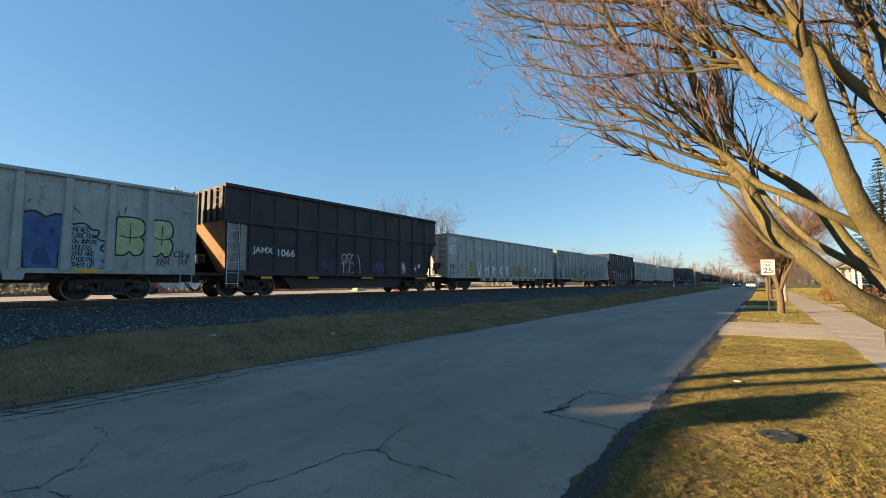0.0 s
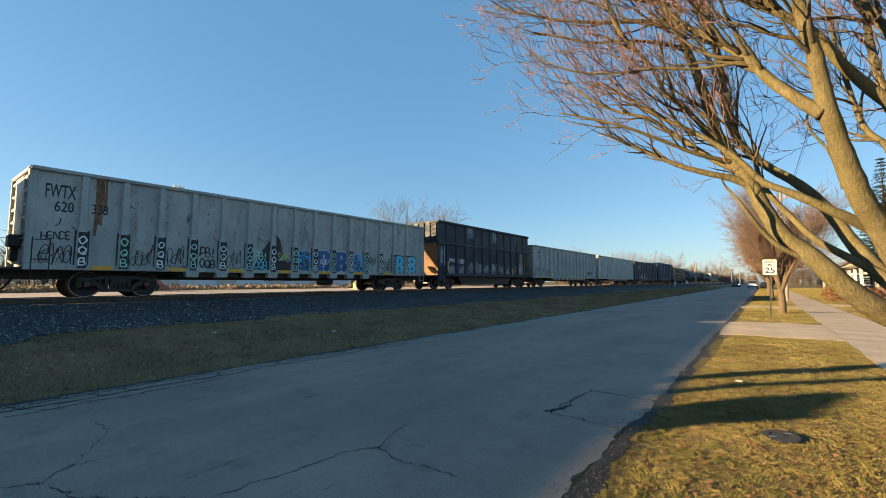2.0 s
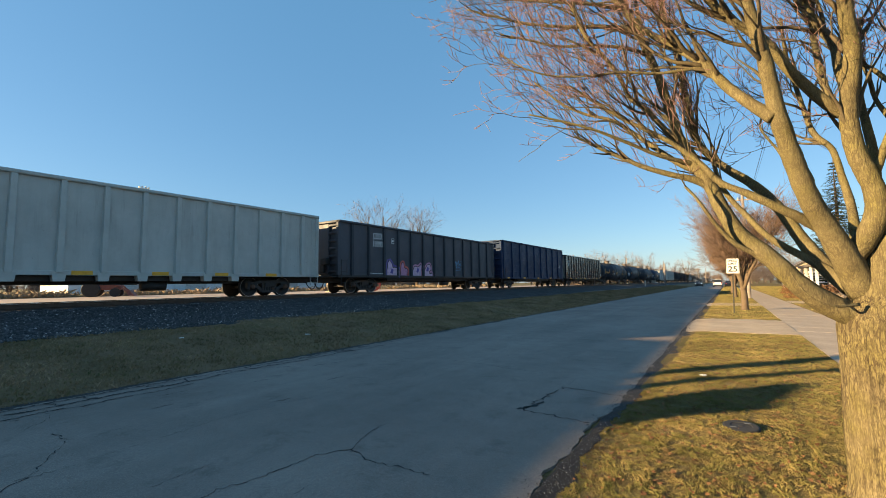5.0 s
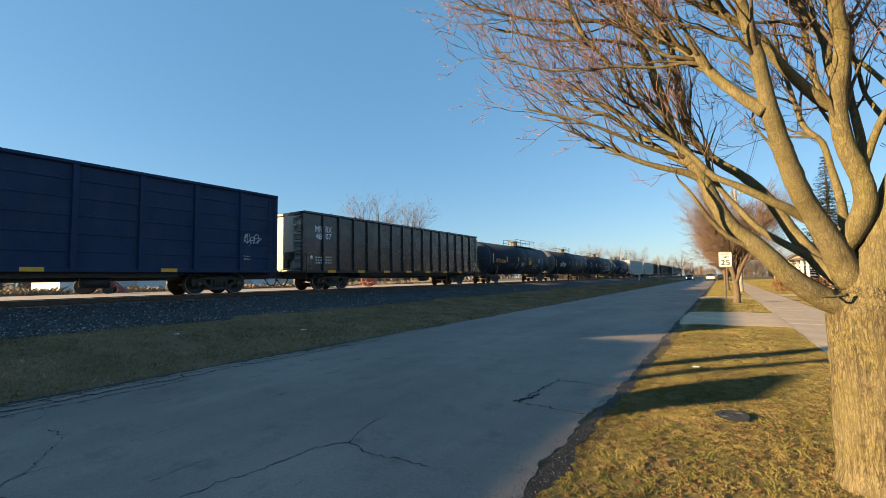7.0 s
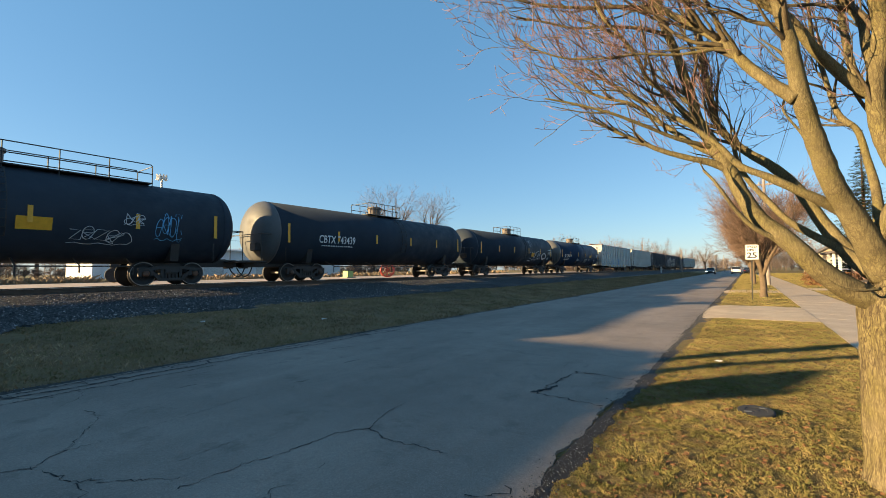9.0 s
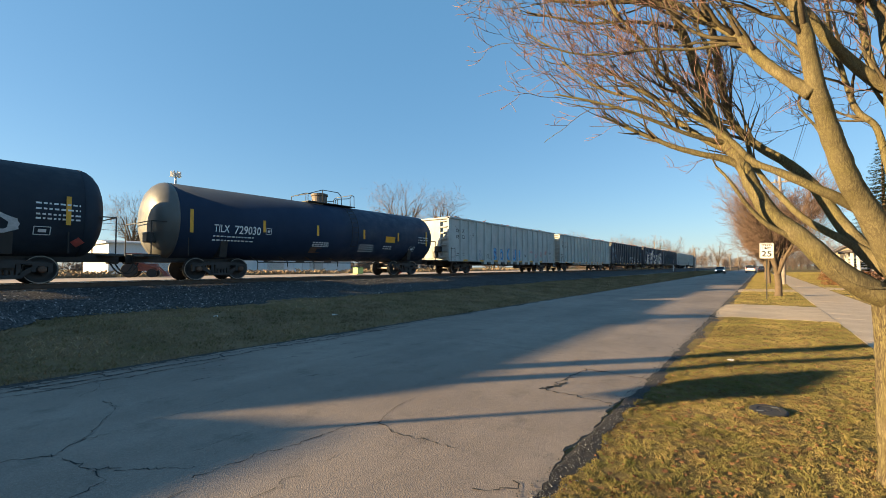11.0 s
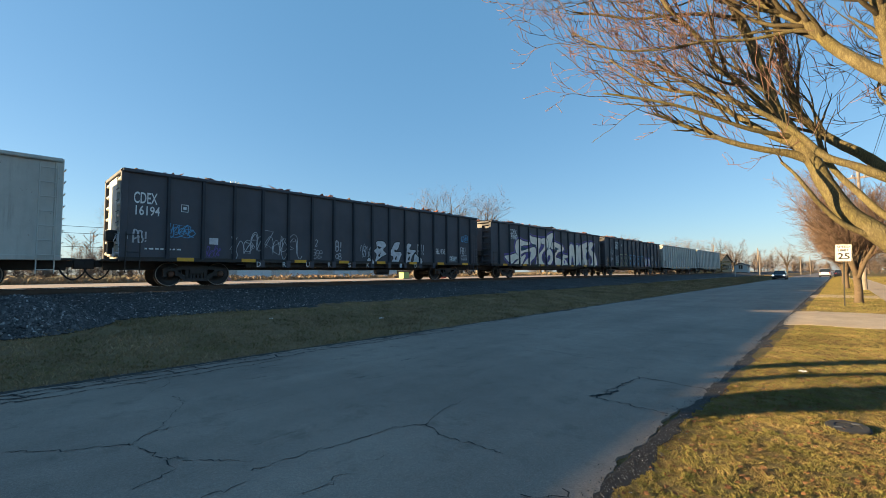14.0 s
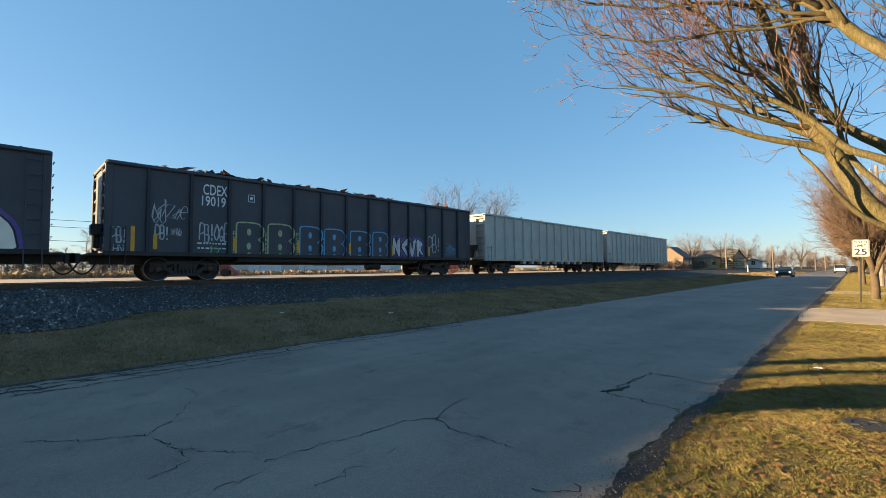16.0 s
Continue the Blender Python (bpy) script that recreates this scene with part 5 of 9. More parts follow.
    limb([(0.60, 4.00, 1.92), (0.47, 3.92, 2.01), (0.30, 3.85, 2.12), (0.16, 3.85, 2.22), (0.01, 3.90, 2.33), (-0.12, 3.92, 2.51), (-0.30, 3.90, 2.70), (-0.50, 3.85, 2.85), (-0.67, 3.80, 2.97), (-0.88, 3.75, 3.16), (-1.06, 3.70, 3.32)], 0.0345, 0.0102, 12, rise_l, 0.5, 0.50)
    limb([(0.73, 4.20, 1.55), (0.59, 4.30, 1.69), (0.45, 4.40, 1.81), (0.31, 4.45, 1.94), (0.19, 4.50, 2.12), (0.07, 4.50, 2.30), (0.00, 4.50, 2.47), (-0.04, 4.50, 2.70)], 0.0354, 0.0155, 5, rise_l, 0.60, 0.70)
    limb([(0.76, 4.20, 1.51), (0.67, 4.30, 1.62), (0.58, 4.40, 1.79), (0.50, 4.45, 1.96), (0.42, 4.50, 2.15), (0.32, 4.55, 2.31), (0.21, 4.60, 2.45), (0.07, 4.65, 2.59), (-0.06, 4.70, 2.75), (-0.15, 4.70, 2.92), (-0.20, 4.75, 3.20), (-0.25, 4.80, 3.58), (-0.32, 4.80, 4.03), (-0.41, 4.80, 4.49)], 0.0601, 0.0178, 14, rise_l, 0.80, 0.55)
    limb([(0.81, 4.15, 1.47), (0.71, 4.05, 1.72), (0.61, 3.95, 1.94), (0.52, 3.85, 2.13), (0.45, 3.75, 2.35), (0.40, 3.68, 2.54), (0.36, 3.60, 2.70), (0.33, 3.55, 2.91), (0.30, 3.50, 3.08), (0.26, 3.45, 3.26), (0.23, 3.40, 3.43), (0.20, 3.30, 3.62)], 0.083, 0.0299, 7, left, 0.80, 0.60)
    limb([(0.34, 3.60, 2.67), (0.26, 3.62, 2.76), (0.15, 3.65, 2.90), (0.05, 3.70, 3.06), (-0.04, 3.72, 3.22), (-0.15, 3.75, 3.35), (-0.31, 3.78, 3.52), (-0.48, 3.80, 3.71), (-0.62, 3.80, 3.95), (-0.80, 3.80, 4.28)], 0.0408, 0.0229, 14, left, 0.80, 0.30)
    limb([(-0.03, 3.72, 3.20), (-0.18, 3.70, 3.20), (-0.37, 3.65, 3.21), (-0.61, 3.60, 3.27), (-0.86, 3.50, 3.27), (-1.13, 3.45, 3.33), (-1.37, 3.40, 3.45), (-1.58, 3.40, 3.64)], 0.0130, 0.0064, 10, rise_l, 0.42, 0.25)
    limb([(0.78, 4.15, 1.59), (0.75, 4.10, 1.72), (0.81, 4.05, 1.82), (0.87, 4.00, 1.97), (0.88, 3.98, 2.11), (0.84, 3.95, 2.27), (0.79, 3.92, 2.43), (0.76, 3.88, 2.64), (0.77, 3.83, 2.86), (0.79, 3.78, 3.07), (0.76, 3.70, 3.25), (0.74, 3.60, 3.46)], 0.0775, 0.0404, 8, up, 0.80, 0.50)
    limb([(0.75, 3.88, 2.70), (0.66, 3.85, 2.77), (0.54, 3.80, 2.92), (0.43, 3.72, 3.07), (0.34, 3.65, 3.22), (0.24, 3.60, 3.32), (0.15, 3.55, 3.40), (0.05, 3.50, 3.52), (-0.06, 3.40, 3.67)], 0.0391, 0.0223, 10, left, 0.80, 0.35)
    limb([(0.76, 3.85, 2.83), (0.74, 3.90, 3.02), (0.73, 3.95, 3.22), (0.67, 4.00, 3.40), (0.61, 4.00, 3.58), (0.56, 4.00, 3.78)], 0.0329, 0.0192, 8, left, 0.70, 0.40)
    limb([(0.72, 3.90, 2.70), (0.70, 4.10, 2.94), (0.69, 4.20, 3.16), (0.69, 4.30, 3.39), (0.69, 4.35, 3.60), (0.70, 4.40, 3.87)], 0.0276, 0.0208, 7, left, 0.70, 0.40)
    limb([(0.82, 4.30, 1.81), (0.85, 4.50, 2.11), (0.83, 4.60, 2.38), (0.80, 4.70, 2.65), (0.71, 4.75, 2.80), (0.67, 4.80, 2.98), (0.63, 4.85, 3.25), (0.58, 4.90, 3.60), (0.56, 4.90, 3.99)], 0.0318, 0.0132, 12, back, 0.80, 0.40)
    limb([(0.88, 3.98, 2.19), (0.91, 4.10, 2.45), (0.91, 4.20, 2.69), (0.91, 4.30, 2.91), (0.93, 4.40, 3.26), (1.00, 4.50, 3.61)], 0.0329, 0.0180, 8, back, 0.70, 0.40)
    limb([(0.88, 3.97, 2.28), (0.99, 4.00, 2.57), (1.07, 3.95, 2.74), (1.15, 3.90, 3.01)], 0.0271, 0.0146, 6, east, 0.70, 0.40)
    limb([(0.88, 4.20, 1.29), (0.95, 4.15, 1.63), (1.00, 4.10, 1.86), (1.08, 4.05, 2.11), (1.15, 3.95, 2.42), (1.22, 3.85, 2.78)], 0.1776, 0.0778, 7, east, 0.90, 0.60)
    limb([(1.04, 4.05, 2.57), (1.01, 4.20, 2.75), (0.98, 4.25, 2.88), (0.97, 4.30, 3.05), (0.95, 4.40, 3.24)], 0.0174, 0.0110, 5, up, 0.50, 0.40)
    limb([(1.07, 3.95, 2.73), (0.97, 4.10, 3.01), (0.89, 4.15, 3.14), (0.81, 4.20, 3.37)], 0.0169, 0.0107, 5, left, 0.50, 0.40)
    limb([(0.74, 3.95, 1.40), (0.62, 3.85, 1.39), (0.52, 3.80, 1.42), (0.44, 3.78, 1.50), (0.38, 3.78, 1.62)], 0.0097, 0.0040, 0, left, 0.20, 0.80)
    limb([(0.51, 4.45, 2.31), (0.45, 4.50, 2.61), (0.37, 4.55, 2.79), (0.33, 4.60, 2.91), (0.35, 4.60, 3.02)], 0.0117, 0.0075, 2, up, 0.35, 0.50)
    limb([(-0.15, 4.08, 2.54), (-0.39, 3.90, 2.61), (-0.62, 3.75, 2.73), (-0.86, 3.60, 2.85), (-1.11, 3.50, 2.95), (-1.33, 3.40, 3.02)], 0.0191, 0.0074, 10, rise_l, 0.45, 0.20)
    limb([(-0.46, 4.10, 3.60), (-0.65, 4.00, 3.68), (-0.90, 3.90, 3.74), (-1.19, 3.80, 3.78), (-1.42, 3.70, 3.87), (-1.67, 3.60, 3.96)], 0.0179, 0.0082, 10, rise_l, 0.50, 0.20)
    limb([(-0.54, 4.08, 3.83), (-0.81, 4.00, 3.94), (-1.10, 3.90, 3.99), (-1.46, 3.80, 4.10), (-1.71, 3.70, 4.20), (-2.04, 3.60, 4.36)], 0.0232, 0.0087, 11, left, 0.50, 0.20)
    limb([(-0.62, 4.05, 4.06), (-0.88, 3.90, 4.13), (-1.28, 3.80, 4.26), (-1.71, 3.70, 4.40)], 0.0209, 0.0085, 11, left, 0.50, 0.20)
    limb([(0.95, 4.25, 1.45), (1.25, 4.4, 2.0), (1.7, 4.5, 2.7), (2.1, 4.7, 3.5)], 0.09, 0.02, 10, east)

    rng = random.Random(31)
    crown = [Wood(), Wood(), Wood(), Wood()]
    rules = {"step": (0.07, 0.05, 0.035, 0.022), "wander": (0.11, 0.14, 0.16, 0.16), "rise": 0.045, "lift": 0.10, "thin": 0.0023, "count": (0, 4.6, 3.4, 2.2), "length": (1.05, 0.52, 0.31, 0.14), "pull": Vector((0, 0, 0))}
    for line, rad, branches, pull, length, begin in limbs:
        n = len(line) - 1
        for k in range(int(branches * (1.4 if pull[0] > -0.3 or begin > 0.3 else 1.0))):
            f = rng.uniform(begin, 1.0) if k else 1.0
            i = min(int(f * n), n - 1)
            ax = (line[i + 1] - line[i]).normalized()
            side = ax.orthogonal().normalized()
            side.rotate(Matrix.Rotation(rng.uniform(0, 6.283), 3, ax))
            rules["pull"] = pull
            d = ax * rng.uniform(0.5, 1.0) + side * rng.uniform(0.4, 0.9) + pull * rng.uniform(0.2, 0.9) + Vector((0, 0, 0.10))
            sprout(crown, rng, line[i], d, length * rng.uniform(0.40, 1.1), min(0.017, rad[i] * rng.uniform(0.4, 0.75)), 0, rules)
    for w in crown[:2]:
        w.link("branchwork", M["branch"], tree, "thin tan branches", "stuff")
    for w in crown[2:]:
        w.link("crown", M["twig"], tree, "reddish fine twigs", "stuff")
    return tree


near_tree()


def vase_tree(seed, height, spread, bark, twigs, label, group, base_r=0.16, dense=1.0, fork=1.2, name="street_tree", stems=7):
    """A bare round-headed tree: short trunk, several rising limbs, a haze of twigs."""
    rng = random.Random(seed)
    tree = new(name)
    tagged(tree, label, "tree", group)
    w = Wood()
    line = smooth_line([(0, 0, -0.1), (0.03, 0.02, fork * 0.4), (0.0, 0.03, fork), (0.02, 0.0, fork * 1.25)], 4)
    w.tube(line, [base_r * (1.35 if i == 0 else 1.1 if i == 1 else 1.0 - 0.012 * i) for i in range(len(line))], 12)
    w.link("trunk", bark, tree)
    heads = [Wood(), Wood(), Wood()]
    s = height / 6.0
    rules = {"step": (0.28 * s, 0.2 * s, 0.16 * s), "wander": (0.12,), "rise": 0.05, "lift": 0.25, "thin": 0.0055 * min(s, 1.9), "count": (0, max(2, int(8 * dense)), max(2, int(6 * dense))), "length": (1.5 * s, 0.95 * s, 0.55 * s), "pull": Vector((0, 0, 0))}
    for k in range(stems):
        a = 6.283 * k / stems + rng.uniform(-0.3, 0.3)
        reach = spread * rng.uniform(0.55, 1.0)
        z0 = fork * rng.uniform(0.8, 1.2)
        h = height * rng.uniform(0.62, 0.9)
        pts = smooth_line([(0, 0, z0), (reach * 0.3 * math.cos(a), reach * 0.3 * math.sin(a), z0 + (h - z0) * 0.35), (reach * 0.7 * math.cos(a + 0.2), reach * 0.7 * math.sin(a + 0.2), z0 + (h - z0) * 0.72), (reach * math.cos(a + 0.1), reach * math.sin(a + 0.1), h)], 5)
        rad = [base_r * 0.55 * (1 - 0.85 * i / (len(pts) - 1)) + 0.008 for i in range(len(pts))]
        lw = Wood()
        lw.tube(pts, rad, 7)
        lw.link("limb", bark, tree)
        n = len(pts) - 1
        for j in range(int(9 * dense) + 2):
            f = rng.uniform(0.2, 1.0) if j else 1.0
            i = min(int(f * n), n - 1)
            ax = (pts[i + 1] - pts[i]).normalized()
            out = Vector((math.cos(a), math.sin(a), 0.25))
            rules["pull"] = out * 0.5
            d = ax * 0.8 + Vector((rng.gauss(0, 1), rng.gauss(0, 1), rng.gauss(0, 0.6))) * 0.45 + out * 0.3
            sprout(heads, rng, pts[i], d, rules["length"][0] * rng.uniform(0.5, 1.2), max(0.01, rad[i] * 0.5), 0, rules)
    heads[0].link("branchwork", bark, tree, "", "stuff")
    for w in heads[1:]:
        w.link("crown", twigs, tree, "fine reddish twigs", "stuff")
    return tree


ROW = "bare round-headed street tree with reddish twigs beside the sidewalk"
tree_a = vase_tree(3, 6.3, 1.75, M["bark_far"], M["twig_row"], ROW, "street trees", dense=1.25)
tree_a.matrix_basis = pose(0.65, 27.1, 0.03)
tree_b = vase_tree(4, 6.5, 1.9, M["bark_far"], M["twig_row"], ROW, "street trees", dense=1.2)
tree_b.matrix_basis = pose(0.85, 37.0, 0.03)
for k, (x, y, turn, s) in enumerate(((0.5, 48, 60, 1.0), (0.4, 60, 200, 1.05), (0.6, 73, 120, 1.1), (0.5, 88, 300, 1.0), (0.8, 125, 30, 1.2))):
    copy_thing((tree_a, tree_b)[k % 2], pose(x, y, 0.03, 0, 0, turn))

FIELD = "tall bare tree with gray spreading limbs beyond the railway"
far_a = vase_tree(8, 15.6, 4.3, M["bark_far"], M["twig_far"], FIELD, "bare trees beyond the railway", base_r=0.4, dense=0.8, fork=4.5, name="bare_tree", stems=8)
far_a.matrix_basis = pose(-57.6, 62.5, 0.8)
far_b = vase_tree(9, 15.8, 3.0, M["bark_far"], M["twig_far"], FIELD, "bare trees beyond the railway", base_r=0.35, dense=0.7, fork=5.5, name="bare_tree", stems=6)
far_b.matrix_basis = pose(-54.5, 71.5, 0.8)
far_c = vase_tree(10, 9.5, 3.2, M["bark_far"], M["twig_far"], "bare tree among the houses beyond the railway", "bare trees beyond the railway", base_r=0.2, dense=0.7, fork=2.2, name="bare_tree", stems=7)
far_c.matrix_basis = pose(-33.5, 138, 0.8)
# ------------------------------------------------------------------ street furniture


def speed_sign():
    sign = new("speed_sign")
    tagged(sign, "white speed limit sign on a dark steel post in the lawn", "sign")
    part("post", boxes((-0.025, 0.025, -0.02, 0.02, -0.05, 2.58), bevel=0.006), M["post"], sign)
    bm = bmesh.new()
    pts = []
    for cx, cz, a0 in ((0.215, 2.53, 0), (-0.215, 2.53, 90), (-0.215, 1.91, 180), (0.215, 1.91, 270)):
        for k in range(4):
            a = radians(a0 + 30 * k)
            pts.append((cx + 0.04 * math.cos(a), cz + 0.04 * math.sin(a)))
    extrude(bm, pts, 1, -0.030, -0.024)
    plate = part("plate", bm, M["sign_white"], sign)
    for text, size, z, w in (("SPEED", 0.115, 2.42, 0.38), ("LIMIT", 0.115, 2.28, 0.34), ("25", 0.31, 1.95, 0.37)):
        me = letters_mesh(text, 0.02)
        co = np.empty(len(me.vertices) * 3)
        me.vertices.foreach_get("co", co)
        co = co.reshape(-1, 3)
        y = (co[:, 1] - co[:, 1].min()) / np.ptp(co[:, 1])
        zz = (co[:, 2] - co[:, 2].min()) / np.ptp(co[:, 2])
        me.vertices.foreach_set("co", np.stack([(y - 0.5) * w, 0 * y - 0.034, z + zz * size * 0.85], 1).ravel())
        me.materials.append(M["ink"])
        part("lettering", me, None, plate)
    bm = bmesh.new()
    for (a, b), (c, d) in (((-0.232, 1.89), (0.232, 1.89)), ((0.232, 1.89), (0.232, 2.55)), ((0.232, 2.55), (-0.232, 2.55)), ((-0.232, 2.55), (-0.232, 1.89))):
        box(bm, min(a, c) - 0.006, max(a, c) + 0.006, -0.034, -0.031, min(b, d) - 0.006, max(b, d) + 0.006)
    part("border", bm, M["ink"], plate)
    sign.matrix_basis = pose(0.17, 24.2, 0.02, 0, 1.5, 0)


def letters_mesh(text, bold=0.0, gap=1.0):
    """Flat letters in the (y, z) plane."""
    cu = bpy.data.curves.new("letters", "FONT")
    cu.body, cu.size, cu.offset, cu.space_character, cu.resolution_u = text, 1.0, bold, gap, 3
    tmp = bpy.data.objects.new("letters", cu)
    me = bpy.data.meshes.new_from_object(tmp)
    bpy.data.objects.remove(tmp)
    bpy.data.curves.remove(cu)
    me.transform(Matrix(((0, 0, 1, 0), (1, 0, 0, 0), (0, 1, 0, 0), (0, 0, 0, 1))))
    me.materials.clear()
    return me


speed_sign()


def meter_lid():
    bm = lathe(bmesh.new(), [(-0.02, 0.02), (-0.02, 0.165), (0.022, 0.165), (0.030, 0.150), (0.030, 0.10), (0.024, 0.095), (0.024, 0.03), (0.030, 0.02)], 2, 28)
    lid = tagged(part("meter_lid", bm, M["lid"]), "round black plastic meter lid lying in the lawn", "lid")
    for a in (0.6, 3.6):
        part("finger_hole", boxes((-0.03, 0.03, -0.015, 0.015, 0.0295, 0.032)), M["galv_dull"], lid, "worn gray slot", m=pose(0.10 * math.cos(a), 0.10 * math.sin(a), 0.0))
    lid.matrix_basis = pose(0.05, 5.55, 0.028, 3, -2, 20)


meter_lid()


def scraps():
    rng = random.Random(3)
    for x, y, s in ((-0.40, 8.11, 0.04), (-9.86, 7.92, 0.06), (-11.2, 5.2, 0.05)):
        bm = bmesh.new()
        bmesh.ops.create_grid(bm, x_segments=3, y_segments=3, size=s)
        for v in bm.verts:
            v.co.z += rng.uniform(0.0, 0.6) * s
        bmesh.ops.solidify(bm, geom=bm.faces[:], thickness=0.003)
        tagged(part("paper_scrap", bm, M["litter"], m=pose(x, y, ground_z(x) + 0.03, 0, 0, rng.uniform(0, 90))), "crumpled scrap of white paper in the grass", "litter")


scraps()

# ------------------------------------------------------------------ vehicles


def car_body(profile, roof, half_w, paint, name, label, lamps, lamp_mat, wheel_x, wheel_r=0.33, tuck=0.16):
    """A car that faces -y: the lower body and the glasshouse from their side outlines."""
    car = new(name)
    tagged(car, label, "car")
    bm = extrude(bmesh.new(), profile, 0, -half_w, half_w)
    bmesh.ops.bevel(bm, geom=[e for e in bm.edges if abs(e.verts[0].co.x - e.verts[1].co.x) < 1e-4], offset=0.07, segments=3, affect="EDGES")
    part("body", bm, paint, car, smooth=False)
    bm = bmesh.new()
    lo = [bm.verts.new((s * (half_w - 0.06), y, z)) for s in (-1, 1) for y, z in roof[:1] + roof[-1:]]
    n = len(roof)
    left = [bm.verts.new((-(half_w - 0.06 - (tuck if 0 < i < n - 1 else 0)), y, z)) for i, (y, z) in enumerate(roof)]
    right = [bm.verts.new((half_w - 0.06 - (tuck if 0 < i < n - 1 else 0), y, z)) for i, (y, z) in enumerate(roof)]
    bmesh.ops.delete(bm, geom=lo, context="VERTS")
    bm.faces.new(left)
    bm.faces.new(right[::-1])
    for i in range(n):
        j = (i + 1) % n
        bm.faces.new((left[i], right[i], right[j], left[j]))
    part("glasshouse", bm, M["glass"], car, "dark tinted windows")
    ys = [p[0] for p in roof[1:-1]]
    zt = max(p[1] for p in roof)
    part("roof", boxes((-(half_w - 0.2), half_w - 0.2, min(ys) + 0.05, max(ys) - 0.05, zt - 0.02, zt + 0.03), bevel=0.02), paint, car)
    y0, y1 = min(p[0] for p in profile), max(p[0] for p in profile)
    for s in (-1, 1):
        for y, z, w, h, mat, nm in lamps:
            part(nm, boxes((s * (half_w - 0.10 - w), s * (half_w - 0.10), y - 0.03, y + 0.03, z - h, z + h), bevel=0.01), mat, car)
        part("mirror", boxes((s * half_w, s * (half_w + 0.12), roof[0][0] + 0.3, roof[0][0] + 0.42, roof[0][1] + 0.02, roof[0][1] + 0.18), bevel=0.03), paint, car)
    part("front_bumper", boxes((-half_w + 0.05, half_w - 0.05, y0 - 0.05, y0 + 0.1, 0.28, 0.48), bevel=0.03), paint, car)
    part("grille", boxes((-0.45, 0.45, y0 - 0.02, y0 + 0.03, 0.50, 0.66), bevel=0.01), M["rubber"], car)
    part("rear_bumper", boxes((-half_w + 0.05, half_w - 0.05, y1 - 0.1, y1 + 0.06, 0.30, 0.52), bevel=0.03), M["rubber"] if name == "white_suv" else paint, car)
    wheels = []
    tyre = mesh_of(lathe(bmesh.new(), [(-0.11, wheel_r * 0.62), (-0.11, wheel_r * 0.95), (-0.08, wheel_r), (0.08, wheel_r), (0.11, wheel_r * 0.95), (0.11, wheel_r * 0.62)], 0, 22), "wheel", M["rubber"], True)
    rim = bmesh.new()
    for k in range(5):
        bmx = pose(0, 0, 0, 72 * k)
        made = bmesh.ops.create_cube(rim, size=1, matrix=bmx @ Matrix.Translation((0.09, 0, wheel_r * 0.32)) @ Matrix.Diagonal((0.03, 0.07, wheel_r * 0.6, 1)))
    rim_me = mesh_of(rim, "rim", M["silver"])
    for y in wheel_x:
        for s in (-1, 1):
            w = part("wheel", tyre, None, car, m=pose(s * (half_w - 0.10), y, wheel_r))
            part("rim", rim_me, None, w, m=pose(0, 0, 0, 0, 0, 0 if s > 0 else 180))
            wheels.append((w, (s * (half_w - 0.10), y, wheel_r)))
    return car, wheels


M["car_dark"] = plain("dark metallic car paint", (0.018, 0.019, 0.024), 0.22, 0.3, vary=0.1, bump=0.0)
M["car_white"] = plain("white car paint", (0.70, 0.70, 0.70), 0.3, vary=0.05, bump=0.0)
M["tail"] = plain("red lamp glass", (0.35, 0.02, 0.02), 0.25)
SEDAN_WAY = [(0.0, -5.99, 153.2), (2.0, -6.21, 145.4), (5.0, -6.63, 135.4), (7.5, -6.9, 126.5), (8.3, -6.96, 122.7), (9.6, -7.01, 115.4), (11.0, -7.06, 107.7), (12.5, -7.06, 99.3), (14.0, -7.12, 89.9), (15.0, -7.12, 84.0), (16.0, -7.12, 77.9)]


def sedan_turn(t):
    """Degrees by which the sedan's wheels have rolled."""
    ts, ys = [r[0] for r in SEDAN_WAY], [r[2] for r in SEDAN_WAY]
    return math.degrees((ys[0] - float(np.interp(t, ts, ys))) / 0.33)


sedan, SEDAN_WHEELS = car_body([(-2.30, 0.30), (-2.34, 0.62), (-2.1, 0.78), (-1.1, 0.92), (1.6, 0.98), (2.28, 0.92), (2.34, 0.60), (2.28, 0.28), (1.9, 0.20), (-1.9, 0.20)],
                               [(-1.05, 0.90), (-0.25, 1.42), (0.75, 1.44), (1.75, 0.96)], 0.90, M["car_dark"], "sedan", "dark sedan with lit headlamps driving on the road", [(-2.26, 0.66, 0.20, 0.085, M["headlight"], "headlamp"), (2.28, 0.75, 0.3, 0.07, M["tail"], "tail_lamp")], None, (-1.4, 1.35))
sedan.matrix_basis = pose(-5.6, 138, 0)
suv, _ = car_body([(-2.3, 0.35), (-2.36, 0.80), (-2.1, 1.0), (-1.1, 1.08), (2.25, 1.10), (2.32, 0.7), (2.28, 0.35), (1.9, 0.26), (-1.9, 0.26)],
                  [(-1.15, 1.05), (-0.4, 1.72), (1.9, 1.76), (2.22, 1.10)], 0.95, M["car_white"], "white_suv", "white station wagon standing on the road", [(2.30, 0.95, 0.16, 0.16, M["tail"], "tail_lamp")], None, (-1.4, 1.35), tuck=0.12)
suv.matrix_basis = pose(-2.15, 125, 0, 0, 0, 180)
